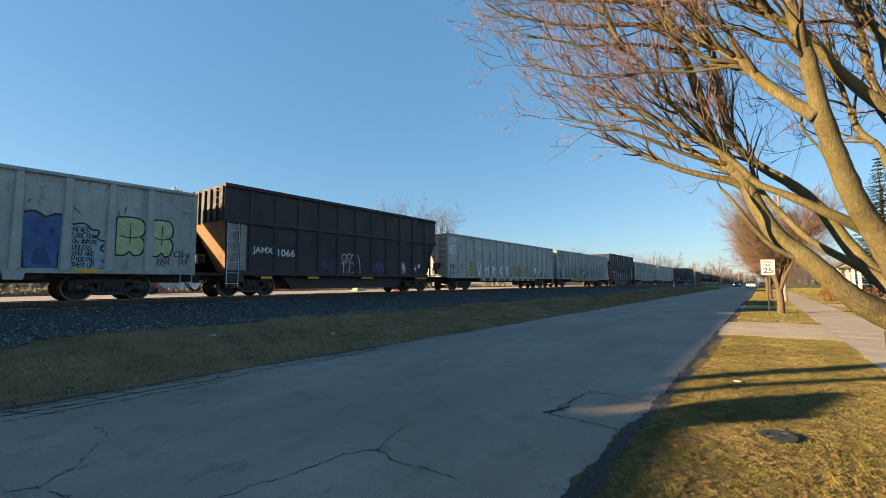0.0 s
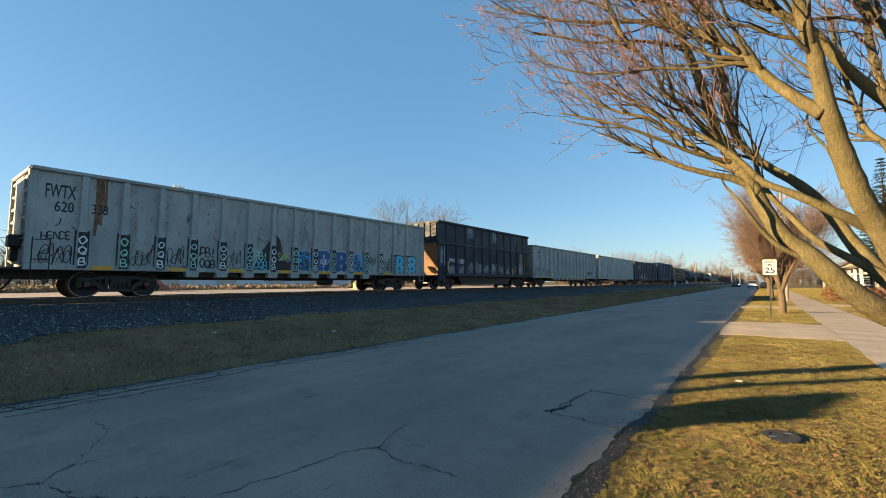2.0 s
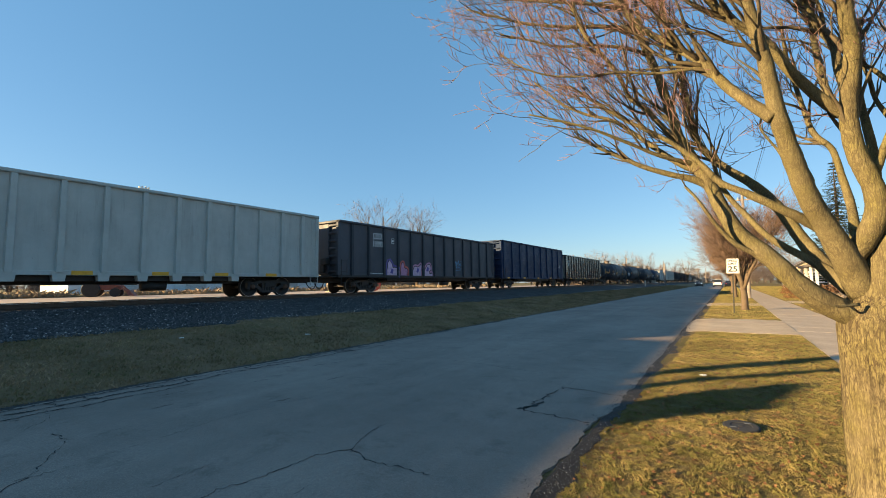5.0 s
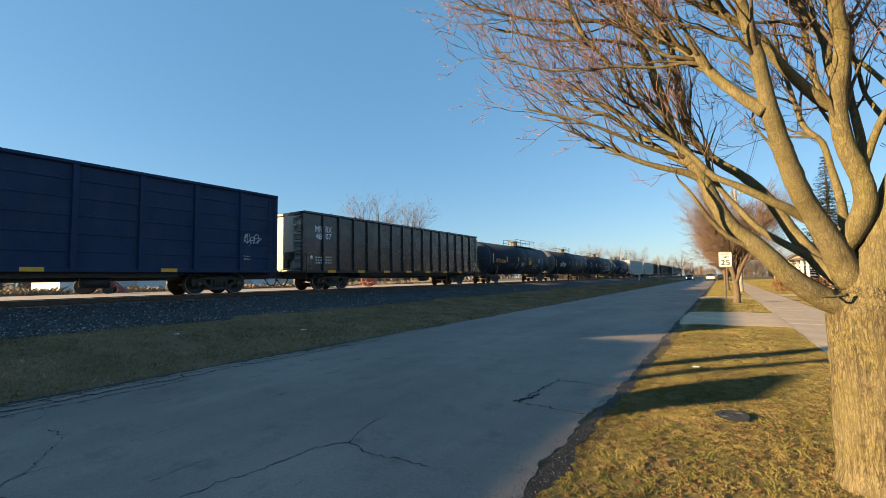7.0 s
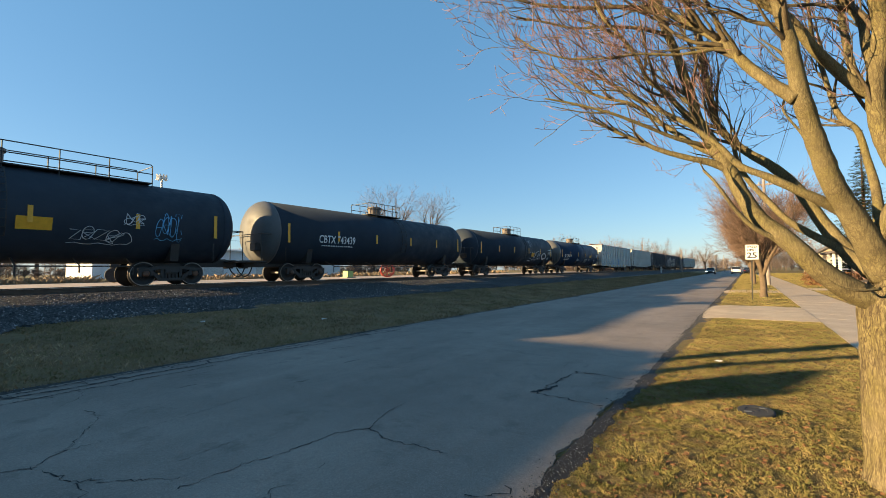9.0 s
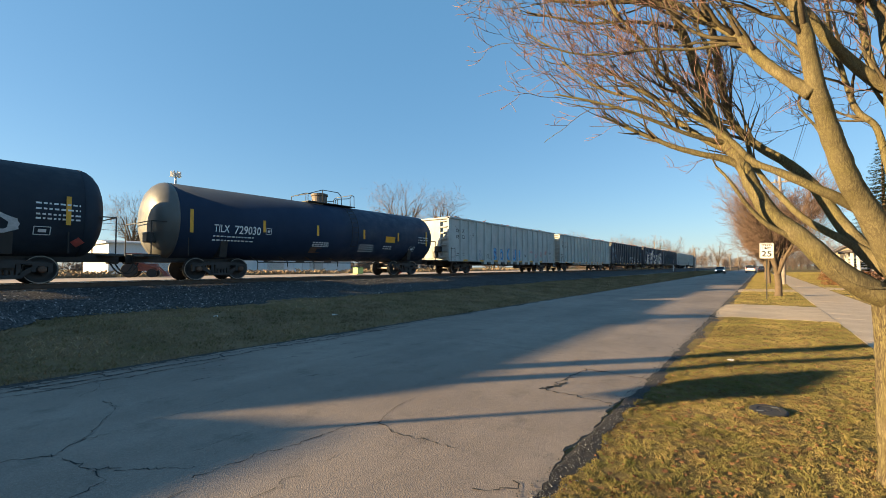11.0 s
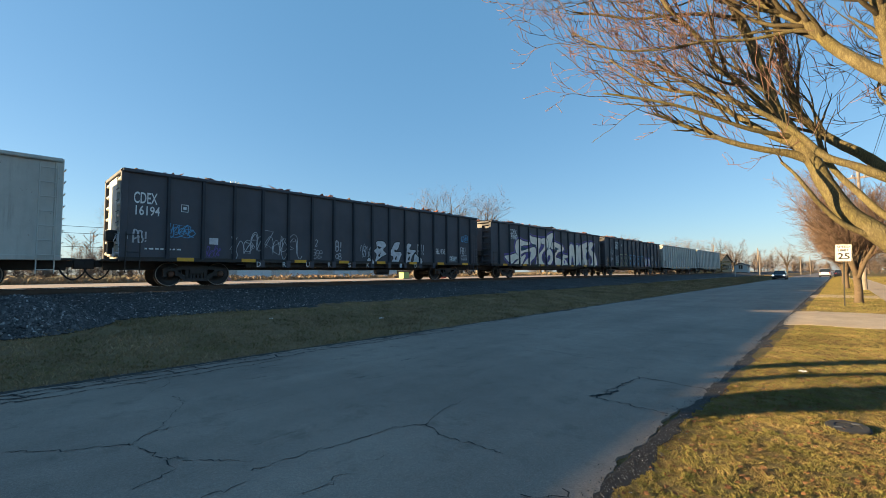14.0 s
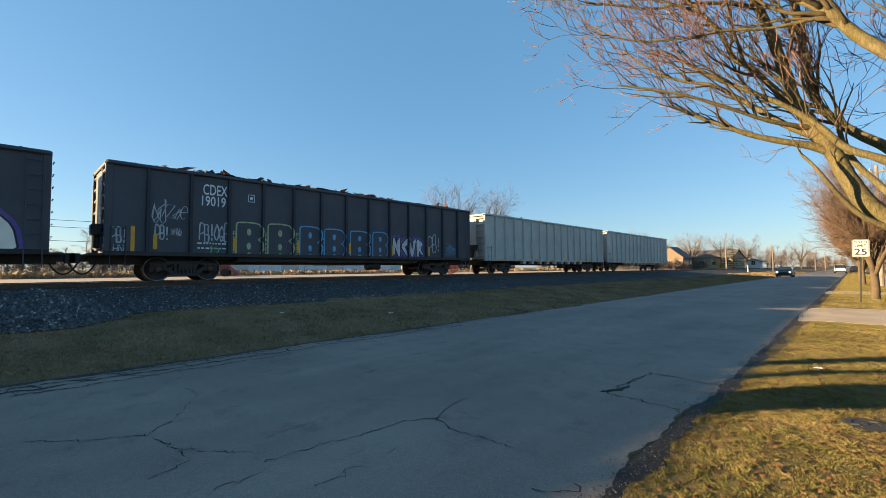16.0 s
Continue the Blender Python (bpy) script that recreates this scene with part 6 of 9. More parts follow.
parked, _ = car_body([(-2.30, 0.30), (-2.34, 0.62), (-2.1, 0.78), (-1.1, 0.92), (1.6, 0.98), (2.28, 0.92), (2.34, 0.60), (2.28, 0.28), (1.9, 0.20), (-1.9, 0.20)],
                     [(-1.05, 0.90), (-0.25, 1.42), (0.75, 1.44), (1.75, 0.96)], 0.90, M["car_dark"], "parked_sedan", "dark sedan parked at the road edge", [(2.28, 0.75, 0.3, 0.07, M["tail"], "tail_lamp")], None, (-1.4, 1.35))
parked.matrix_basis = pose(0.2, 121, 0.03, 0, 0, 180)

# ------------------------------------------------------------------ buildings and far things
M["siding"] = plain("white siding", (0.62, 0.61, 0.58), 0.7, vary=0.08)
M["siding_tan"] = plain("tan siding", (0.357, 0.281, 0.187), 0.75, vary=0.12)
M["siding_brown"] = plain("weathered brown siding", (0.22, 0.16, 0.115), 0.8, vary=0.15)
M["brick"] = plain("brown brick", (0.22, 0.12, 0.085), 0.85, vary=0.2)
M["roof"] = plain("gray-brown shingles", (0.13, 0.11, 0.10), 0.9, vary=0.25, scale=2)
M["pale_wall"] = plain("pale blue-white sheet wall", (0.60, 0.63, 0.66), 0.6, vary=0.06)
M["green_box"] = plain("light green cabinet paint", (0.30, 0.46, 0.16), 0.6, vary=0.1)
M["red_paint"] = plain("red enamel", (0.45, 0.06, 0.04), 0.5)
M["machine"] = plain("faded red machine paint", (0.20, 0.07, 0.055), 0.7)
M["galv"] = plain("galvanised steel", (0.42, 0.43, 0.44), 0.5, 0.6)


def house(name, label, w, d, h, ridge, wall, at, turn=0.0, windows=3, porch=False, storeys=1, chimney=True):
    """A gabled house: walls, roof with eaves, door and windows with frames, on its floor."""
    ob = new(name)
    tagged(ob, label, "house")
    bm = extrude(bmesh.new(), [(-w / 2, -0.3), (w / 2, -0.3), (w / 2, h), (0, h + ridge), (-w / 2, h)], 1, -d / 2, d / 2)
    part("wall", bm, wall, ob)
    e = 0.35
    k = ridge / (w / 2)
    for s in (-1, 1):
        bm = extrude(bmesh.new(), [(0, h + ridge + 0.02), (s * (w / 2 + e), h - k * e + 0.02), (s * (w / 2 + e), h - k * e + 0.17), (0, h + ridge + 0.19)], 1, -d / 2 - e, d / 2 + e)
        part("roof", bm, M["roof"], ob)
    if chimney:
        part("chimney", boxes((0.4, 1.0, 0.3, 0.9, h, h + ridge + 0.9), bevel=0.02), M["brick"], ob)
    for st in range(storeys):
        for i in range(windows):
            for face, span in ((0, w), (1, d), (2, d)):
                a = -span / 2 + span * (i + 0.5) / windows
                z = 1.0 + 2.7 * st
                win = pose(a, -d / 2, z) if face == 0 else pose(-w / 2, a, z, 0, 0, -90) if face == 1 else pose(w / 2, a, z, 0, 0, 90)
                f = part("window", cached("house_frame", lambda: mesh_of(boxes((-0.55, 0.55, -0.05, 0.02, -0.06, 0.04), (-0.55, 0.55, -0.05, 0.02, 1.26, 1.36), (-0.55, -0.47, -0.05, 0.02, 0, 1.3), (0.47, 0.55, -0.05, 0.02, 0, 1.3), (-0.03, 0.03, -0.04, 0.02, 0, 1.3)), "window", M["siding"])), None, ob, m=win)
                part("pane", cached("house_pane", lambda: mesh_of(boxes((-0.47, 0.47, -0.02, 0.0, 0.04, 1.26)), "pane", M["glass"])), None, f)
    if porch:
        part("porch_roof", boxes((-w / 2 - 2.2, -w / 2, -d / 2 + 0.5, d / 2 - 0.5, 2.5, 2.7), bevel=0.02), M["roof"], ob)
        part("porch_floor", boxes((-w / 2 - 2.1, -w / 2, -d / 2 + 0.6, d / 2 - 0.6, -0.3, 0.3), bevel=0.02), M["concrete"], ob)
        for i in range(4):
            y = -d / 2 + 0.8 + (d - 1.6) * i / 3
            part("porch_column", boxes((-w / 2 - 2.05, -w / 2 - 1.85, y - 0.1, y + 0.1, 0.3, 2.5), bevel=0.02), M["siding"], ob)
    ob.matrix_basis = pose(*at, 0, 0, turn)
    return ob


house("brick_house", "low brown house with white porch behind the street trees", 8, 10, 2.8, 2.0, M["brick"], (12.0, 50, 0.15), 0, porch=True)
house("white_house", "white sided house behind the lawn", 8, 9, 3.0, 2.2, M["siding"], (13.0, 74, 0.15), 0)
house("tan_house", "tan sided house beside the far trees", 8, 9, 3.0, 2.4, M["siding_tan"], (12.5, 98, 0.15), 0)
house("gabled_house", "brown gabled house beyond the railway", 7, 9, 3.2, 2.8, M["siding_brown"], (-36.2, 130, 0.9), 0, chimney=False)
house("low_house", "long low tan house beyond the railway", 8, 15, 3.2, 2.0, M["siding_tan"], (-30.5, 143, 0.9), 80, windows=5, chimney=False)
house("white_shed", "small white shed beyond the crossing", 3.2, 4, 2.0, 0.7, M["siding"], (-20.6, 150, 0.9), 0, windows=1, chimney=False)


def warehouse():
    ob = new("warehouse")
    tagged(ob, "long pale metal warehouse with dark windows beyond the railway", "building")
    part("wall", boxes((-84, -72, 19, 62, 0.2, 5.2)), M["pale_wall"], ob)
    part("roof", extrude(bmesh.new(), [(-84.5, 5.15), (-71.5, 5.15), (-71.5, 5.35), (-78, 5.9), (-84.5, 5.35)], 1, 18.5, 62.5), M["galv"], ob)
    rib = mesh_of(boxes((-72.0, -71.93, -0.06, 0.06, 0.3, 5.1)), "wall_rib", M["pale_wall"])
    for k in range(22):
        part("wall_rib", rib, None, ob, m=pose(0, 20 + 2 * k, 0))
    pane = mesh_of(boxes((-72.0, -71.9, -0.9, 0.9, 2.6, 3.8)), "window", M["glass"])
    for k in range(6):
        part("window", pane, None, ob, m=pose(0, 22.9 + 6.6 * k, 0))
    door = mesh_of(boxes((-72.0, -71.9, -1.6, 1.6, 0.8, 3.6)), "loading_door", M["galv"])
    for k in range(4):
        part("loading_door", door, None, ob, m=pose(0, 26.2 + 9 * k, 0))


warehouse()


def mast():
    ob = new("antenna_mast")
    tagged(ob, "tall gray antenna mast with three tiers of panels", "mast")
    bm = bmesh.new()
    rod(bm, (0, 0, -1), (0, 0, 21.8), 0.36, 12, 0.20)
    part("pole", bm, M["galv"], ob)
    ant = mesh_of(boxes((-0.13, 0.12, -0.07, 0.07, -0.62, 0.62), bevel=0.02), "panel_antenna", M["siding"])
    for z, n in ((21.5, 9), (18.3, 8), (15.7, 8)):
        part("ring", boxes((-0.9, 0.9, -0.06, 0.06, z - 0.5, z - 0.4), (-0.06, 0.06, -0.9, 0.9, z - 0.5, z - 0.4), (-0.9, 0.9, -0.93, -0.85, z - 0.5, z - 0.42), (-0.9, 0.9, 0.85, 0.93, z - 0.5, z - 0.42)), M["galv"], ob)
        for k in range(n):
            a = 6.283 * k / n
            part("panel_antenna", ant, None, ob, m=pose(0.95 * math.cos(a), 0.95 * math.sin(a), z, 0, 0, math.degrees(a) + 90))
    ob.matrix_basis = pose(-102.9, 38.8, 0.9)


mast()


def utility_pole(x, y, z, h, arm=True, label="weathered wooden utility pole"):
    ob = new("utility_pole")
    tagged(ob, label, "pole", "utility poles")
    bm = bmesh.new()
    rod(bm, (0, 0, -0.5), (0, 0, h), 0.15, 10, 0.10)
    part("shaft", bm, M["wood_pole"], ob)
    if arm:
        part("crossarm", boxes((-1.1, 1.1, -0.06, 0.06, h - 0.55, h - 0.43), bevel=0.01), M["wood_pole"], ob)
        for dx in (-0.95, -0.35, 0.35, 0.95):
            part("insulator", rods(0.04, ((dx, 0, h - 0.43), (dx, 0, h - 0.25)), sides=8), M["glass"], ob)
    ob.matrix_basis = pose(x, y, z)
    return ob


POLES = "weathered wooden utility pole beside the far road"
utility_pole(1.45, 45.0, 0.05, 9.0, True, "weathered wooden utility pole beside the sidewalk")
utility_pole(1.45, -12.0, 0.05, 9.0, True, "weathered wooden utility pole beside the sidewalk")
utility_pole(-21.6, 118, 0.9, 6.8, False, POLES)
utility_pole(-16.6, 149, 0.9, 7.0, False, POLES)
utility_pole(-9.4, 190, 0.3, 6.0, True, POLES)
utility_pole(-6.0, 165, 0.2, 5.4, False, POLES)
utility_pole(-13.2, 121, 0.4, 5.6, False, POLES)
utility_pole(2.2, 165, 0.2, 6.5, True, POLES)


def wire(a, b, sag, r=0.007, label="black overhead cable between poles"):
    a, b = Vector(a), Vector(b)
    pts = [a.lerp(b, i / 24) - Vector((0, 0, sag * 4 * (i / 24) * (1 - i / 24))) for i in range(25)]
    w = Wood()
    w.tube(pts, [r] * 25, 4)
    tagged(w.link("overhead_wire", M["rubber"]), label, "cable")


wire((1.9, 45, 8.55), (1.9, -12, 8.55), 0.5)
wire((1.45, 45, 7.4), (1.45, -12, 7.4), 0.6, 0.010)
for z in (11.5, 10.2, 7.6):
    wire((-112, -60, z), (-96, 140, z - 0.4), 0.6, 0.05, "far overhead line beyond the warehouse")


def marker_post():
    bm = boxes((-0.10, 0.10, -0.06, 0.06, -0.3, 1.25), bevel=0.03)
    ob = tagged(part("marker_post", bm, M["siding"]), "short white trackside marker post", "post")
    ob.matrix_basis = pose(-14.6, 98.6, 0.56)


marker_post()


def cabinet():
    ob = new("utility_cabinet")
    tagged(ob, "light green utility cabinet on the gravel lot", "cabinet")
    part("body", boxes((-0.6, 0.6, -0.6, 0.6, 0, 0.95), bevel=0.04), M["green_box"], ob)
    part("lid", boxes((-0.63, 0.63, -0.63, 0.63, 0.95, 1.0), bevel=0.02), M["green_box"], ob)
    part("base", boxes((-0.85, 0.85, -0.95, 0.95, -0.15, 0.0), bevel=0.02), M["concrete"], ob)
    ob.matrix_basis = pose(-36.5, 32.6, 0.90) @ Matrix.Scale(0.7, 4)


cabinet()


def cable_reel():
    ob = new("cable_reel")
    tagged(ob, "red steel cable reel standing on the lot", "reel")
    for s in (-1, 1):
        bm = bmesh.new()
        for k in range(24):
            a, b = 6.283 * k / 24, 6.283 * (k + 1) / 24
            rod(bm, (0.8 * math.cos(a), s * 0.45, 0.8 * math.sin(a)), (0.8 * math.cos(b), s * 0.45, 0.8 * math.sin(b)), 0.06, 6)
        for k in range(4):
            a = 3.1416 * k / 4
            rod(bm, (0.8 * math.cos(a), s * 0.45, 0.8 * math.sin(a)), (-0.8 * math.cos(a), s * 0.45, -0.8 * math.sin(a)), 0.04, 6)
        part("flange", bm, M["red_paint"], ob)
    part("drum", rods(0.3, ((0, -0.45, 0), (0, 0.45, 0)), sides=16), M["steel_rust"], ob)
    ob.matrix_basis = pose(-35.2, 37.6, 1.66, 0, 0, 50)


cable_reel()


def loader():
    ob = new("wheel_loader")
    tagged(ob, "small faded red tractor with a front bucket on the lot", "tractor")
    part("body", boxes((-0.45, 0.45, -1.6, 1.2, 0.7, 1.5), bevel=0.08), M["machine"], ob)
    part("cab", boxes((-0.6, 0.6, 0.0, 1.2, 1.5, 2.5), bevel=0.06), M["glass"], ob)
    part("cab_roof", boxes((-0.7, 0.7, -0.1, 1.3, 2.5, 2.6), bevel=0.03), M["machine"], ob)
    for x in (-0.75, 0.75):
        part("rear_wheel", lathe(bmesh.new(), [(-0.2, 0.35), (-0.2, 0.72), (-0.1, 0.78), (0.1, 0.78), (0.2, 0.72), (0.2, 0.35)], 0, 22), M["rubber"], ob, m=pose(x, 0.8, 0.78))
        part("front_wheel", lathe(bmesh.new(), [(-0.15, 0.2), (-0.15, 0.45), (0.15, 0.45), (0.15, 0.2)], 0, 18), M["rubber"], ob, m=pose(x, -1.2, 0.45))
        part("arm", rods(0.08, ((x * 0.9, 0.2, 1.6), (x * 0.9, -1.6, 1.1)), ((x * 0.9, -1.6, 1.1), (x * 0.9, -2.3, 0.4))), M["machine"], ob)
    part("bucket", extrude(bmesh.new(), [(-2.3, 0.1), (-2.9, 0.05), (-2.4, 0.7), (-2.2, 0.6)], 0, -0.9, 0.9), M["machine"], ob)
    ob.matrix_basis = pose(-43.0, 13.6, 0.82, 0, 0, 150) @ Matrix.Scale(0.8, 4)


loader()


def spruce(seed, h, r, label, needles=M["needles"], gap=0.021):
    """A conifer: tapering trunk and whorls of drooping boughs made of needle sprays."""
    rng = random.Random(seed)
    ob = new("spruce_tree")
    tagged(ob, label, "tree", "evergreen trees")
    w = Wood()
    w.tube([Vector((0, 0, -0.2)), Vector((0, 0, h * 0.5)), Vector((0, 0, h))], [0.02 * h, 0.012 * h, 0.01], 8)
    w.link("trunk", M["bark_far"], ob)
    verts, faces = [], []
    z = h * 0.06
    while z < h * 0.99:
        reach = r * (1 - z / h) ** 0.85 + 0.12
        n = max(7, int(reach * 9))
        for k in range(n):
            a = 6.283 * k / n + rng.uniform(-0.3, 0.3)
            L = reach * rng.uniform(0.7, 1.1)
            m = max(3, int(L / 0.22))
            for j in range(m):
                f = (j + 0.6) / m
                x, y = math.cos(a) * L * f, math.sin(a) * L * f
                zz = z - 0.28 * L * f + 0.18 * L * f * f
                for q in range(5):
                    b = a + rng.uniform(-1.3, 1.3)
                    s = rng.uniform(0.22, 0.46) * (0.6 + 0.5 * reach / r)
                    i = len(verts)
                    px, py = math.cos(b) * s, math.sin(b) * s
                    verts += [(x - py * 0.25, y + px * 0.25, zz), (x + py * 0.25, y - px * 0.25, zz), (x + px, y + py, zz + rng.uniform(-0.14, 0.05))]
                    faces.append((i, i + 1, i + 2))
        z += h * gap * rng.uniform(0.6, 1.4)
    raw("crown", verts, faces, needles, ob, "dense drooping needle sprays")
    return ob


sp = spruce(1, 13.8, 3.5, "dark green spruce rising behind the houses")
sp.matrix_basis = pose(9.7, 58.5, 0.1)
pine = spruce(2, 7.4, 3.2, "dark spreading evergreen beyond the railway", M["needles_far"], 0.07)
pine.matrix_basis = pose(-25.2, 131, 0.9)
for x, y, t in ((-22.6, 132, 70), (-37, 208, 30), (-40.5, 206, 120)):
    copy_thing(pine, pose(x, y, 0.9, 0, 0, t))


def shrub(seed, w, h, name, label, mat, count=900):
    rng = random.Random(seed)
    verts, faces = [], []
    for _ in range(count):
        a, e, q = rng.uniform(0, 6.283), rng.uniform(0, 1.5), rng.random() ** 0.4
        k = 1 + 0.25 * noise.noise((a * 1.5, e * 2, seed))
        p = Vector((math.cos(a) * math.cos(e) * w / 2, math.sin(a) * math.cos(e) * w / 2, math.sin(e) * h)) * q * k
        s = rng.uniform(0.05, 0.13)
        d, u = Vector((rng.gauss(0, 1), rng.gauss(0, 1), rng.gauss(0, 1))).normalized() * s, Vector((rng.gauss(0, 1), rng.gauss(0, 1), rng.gauss(0, 1))).normalized() * s * 0.6
        i = len(verts)
        verts += [p - d, p + u, p + d, p - u]
        faces.append((i, i + 1, i + 2, i + 3))
    stem = Wood()
    for k in range(14):
        a = 6.283 * k / 14
        stem.tube([Vector((0.05 * math.cos(a), 0.05 * math.sin(a), -0.05)), Vector((math.cos(a) * w * 0.2, math.sin(a) * w * 0.2, h * 0.5)), Vector((math.cos(a) * w * 0.38, math.sin(a) * w * 0.38, h * 0.8))], [0.02, 0.012, 0.005], 4)
    ob = new(name)
    tagged(ob, label, "shrub", "shrubs")
    raw("foliage", verts, faces, mat, ob, "small dry leaves")
    stem.link("stems", M["bark_far"], ob, "", "stuff")
    return ob


b1 = shrub(1, 2.0, 1.1, "rusty_shrub", "low rusty brown shrub beside the sidewalk", M["shrub"])
b1.matrix_basis = pose(4.7, 44.5, 0.05)
copy_thing(b1, pose(6.4, 45.5, 0.05, 0, 0, 60))
copy_thing(b1, pose(5.6, 60, 0.05, 0, 0, 160))


def far_woods(name, label, places, seed, material):
    """Bare woods at the horizon: many thin stems with fans of twigs."""
    rng = random.Random(seed)
    w = Wood()
    for x, y, z, h in places:
        for s in range(5):
            bx, by = x + rng.uniform(-2, 2), y + rng.uniform(-2, 2)
            top = h * rng.uniform(0.7, 1.05)
            w.tube([Vector((bx, by, z)), Vector((bx + rng.uniform(-0.4, 0.4), by, z + top * 0.5)), Vector((bx + rng.uniform(-1, 1), by, z + top))], [0.011 * h, 0.007 * h, 0.02], 3)
            for k in range(30):
                f = rng.uniform(0.05, 1.0)
                p = Vector((bx, by, z + top * f))
                a = rng.uniform(0, 6.283)
                L = h * 0.32 * (1.25 - f) * rng.uniform(0.5, 1.2) + 0.4
                d = Vector((math.cos(a), math.sin(a), rng.uniform(0.3, 1.3))).normalized() * L
                w.tube([p, p + d * 0.5 + Vector((0, 0, 0.05 * L)), p + d], [0.05, 0.035, 0.015], 3)
                for q in range(3):
                    e = p + d * rng.uniform(0.3, 0.9)
                    g = (d.normalized() + Vector((rng.gauss(0, 0.6), rng.gauss(0, 0.6), rng.gauss(0, 0.4)))).normalized() * L * 0.5
                    w.tube([e, e + g], [0.03, 0.012], 3)
    ob = w.link(name, material, None, "", "stuff")
    return tagged(ob, label, "woods")


rngw = random.Random(12)
M["weeds"] = make_twig("dry tan weeds", (0.204, 0.145, 0.085), (0.340, 0.246, 0.153))
far_woods("far_woods", "hazy bare brown woods behind the railway", [(-120 - rngw.uniform(0, 25), -40 + 4.5 * i, 0.8, rngw.uniform(6.5, 10)) for i in range(46)], 5, M["twig_far"])
far_woods("far_woods", "hazy bare brown woods along the far road", [(-14 - 2.5 * i + rngw.uniform(-3, 3), 235 + rngw.uniform(-15, 15) - 0.6 * i, 0.8, rngw.uniform(6, 10)) for i in range(44)], 6, M["twig_far"])
far_woods("far_woods", "hazy bare brown woods along the far road", [(5 + 2.2 * i + rngw.uniform(-2, 2), 175 + rngw.uniform(-20, 40), 0.3, rngw.uniform(7, 10)) for i in range(20)], 7, M["twig_far"])
far_woods("far_woods", "hazy bare brown woods along the far road", [(-18 + 2.4 * i + rngw.uniform(-2, 2), 300 + rngw.uniform(-15, 15), 0.3, rngw.uniform(5, 8)) for i in range(14)], 16, M["twig_far"])
far_woods("far_thicket", "low brown brush beyond the track", [(-30 - rngw.uniform(0, 14), 112 + 1.6 * i, 0.8, rngw.uniform(1.2, 3.2)) for i in range(24)], 8, M["twig_far"])
scatter_blades("dry_weeds", -50.5, -46.2, -8, 95, 26000, 0.5, M["weeds"], "low dry tan weeds along the far side of the lot", 19, lambda x, y: noise.noise((x * 0.4, y * 0.25, 2)) > -0.12, 0.012)
far_woods("far_thicket", "low hazy brush along the far field", [(-112 - rngw.uniform(0, 10), -45 + 3.1 * i, 0.8, rngw.uniform(1.6, 3.4)) for i in range(70)], 18, M["twig_far"])
for x, y, t in ((-96, 170, 200), (-104, 180, 10), (-72, 205, 90), (-112, 34, 10), (-128, 24, 80)):
    copy_thing(far_a, pose(x, y, 0.5, 0, 0, t))
for x, y, t in ((-61, 104, 40), (-65, 112, 90)):
    copy_thing(far_a, pose(x, y, 0.5, 0, 0, t) @ Matrix.Scale(0.55, 4))
for x, y, t in ((-28, 148, 30), (-37, 150, 130), (-24, 160, 60), (-46, 150, 200), (-14, 205, 20), (-52, 128, 77)):
    copy_thing(far_c, pose(x, y, 0.7, 0, 0, t))


def verge_tree():
    """The small tree on the verge, out of view, whose stems shade the lawn."""
    tree = new("verge_tree")
    tagged(tree, "small bare two-stemmed tree on the verge grass", "tree", "street trees")
    for pts, r0, r1 in (([(0, 0, -0.1), (0.02, 0.0, 1.5), (0.0, 0.05, 2.6), (-0.02, 0.03, 3.3), (-0.03, 0.02, 3.9)], 0.16, 0.11),
                        ([(0, 0.98, -0.1), (0.02, 1.0, 1.5), (0.0, 1.05, 2.9), (-0.05, 1.2, 3.9), (-0.15, 1.5, 4.6), (-0.2, 1.9, 6.0)], 0.16, 0.20)):
        line = smooth_line(pts, 5)
        w = Wood()
        w.tube(line, [r0 + (r1 - r0) * i / (len(line) - 1) for i in range(len(line))], 10)
        w.link("stem", M["bark"], tree)
    tree.matrix_basis = pose(-11.55, -4.12, 0.3)


verge_tree()


def verge_sign():
    """A roadside board on one post, out of view, whose shadow lies on the lawn."""
    ob = new("roadside_board")
    tagged(ob, "roadside board on a single steel post in the verge", "sign")
    part("post", rods(0.05, ((0, 0, -0.2), (0, 0, 3.0)), sides=10), M["post"], ob)
    bm = extrude(bmesh.new(), [(-0.06, 2.50), (0.48, 2.38), (0.74, 2.62), (0.90, 3.20), (0.80, 3.32), (0.34, 3.12), (-0.08, 2.90)], 1, -0.03, 0.0)
    part("board", bm, M["sign_white"], ob)
    ob.matrix_basis = pose(-9.24, -3.63, 0.08, 0, 0, 136.5)


verge_sign()
# ------------------------------------------------------------------ lettering and graffiti on the cars
TANKS = "klmn"
MARK_SHIFT = {"i": -0.79, "k": -0.475}     # cars whose middle is not the origin of their marks
M["spray_mint"] = plain("mint spray paint", (0.30, 0.62, 0.50), 0.6, vary=0.2)
M["spray_cyan"] = plain("cyan spray paint", (0.10, 0.50, 0.66), 0.6, vary=0.2)
M["soot"] = plain("brown black spray paint", (0.045, 0.032, 0.03), 0.7, vary=0.4)
M["rust_run"] = plain("running rust", (0.22, 0.11, 0.06), 0.85, vary=0.45, scale=3)
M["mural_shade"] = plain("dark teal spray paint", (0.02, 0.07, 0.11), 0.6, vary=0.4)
M["spray_navy"] = plain("dark blue spray paint", (0.025, 0.06, 0.17), 0.6, vary=0.4)
M["spray_haze"] = plain("thin pale blue spray paint", (0.30, 0.40, 0.43), 0.6, vary=0.2)
rng_m = random.Random(2024)


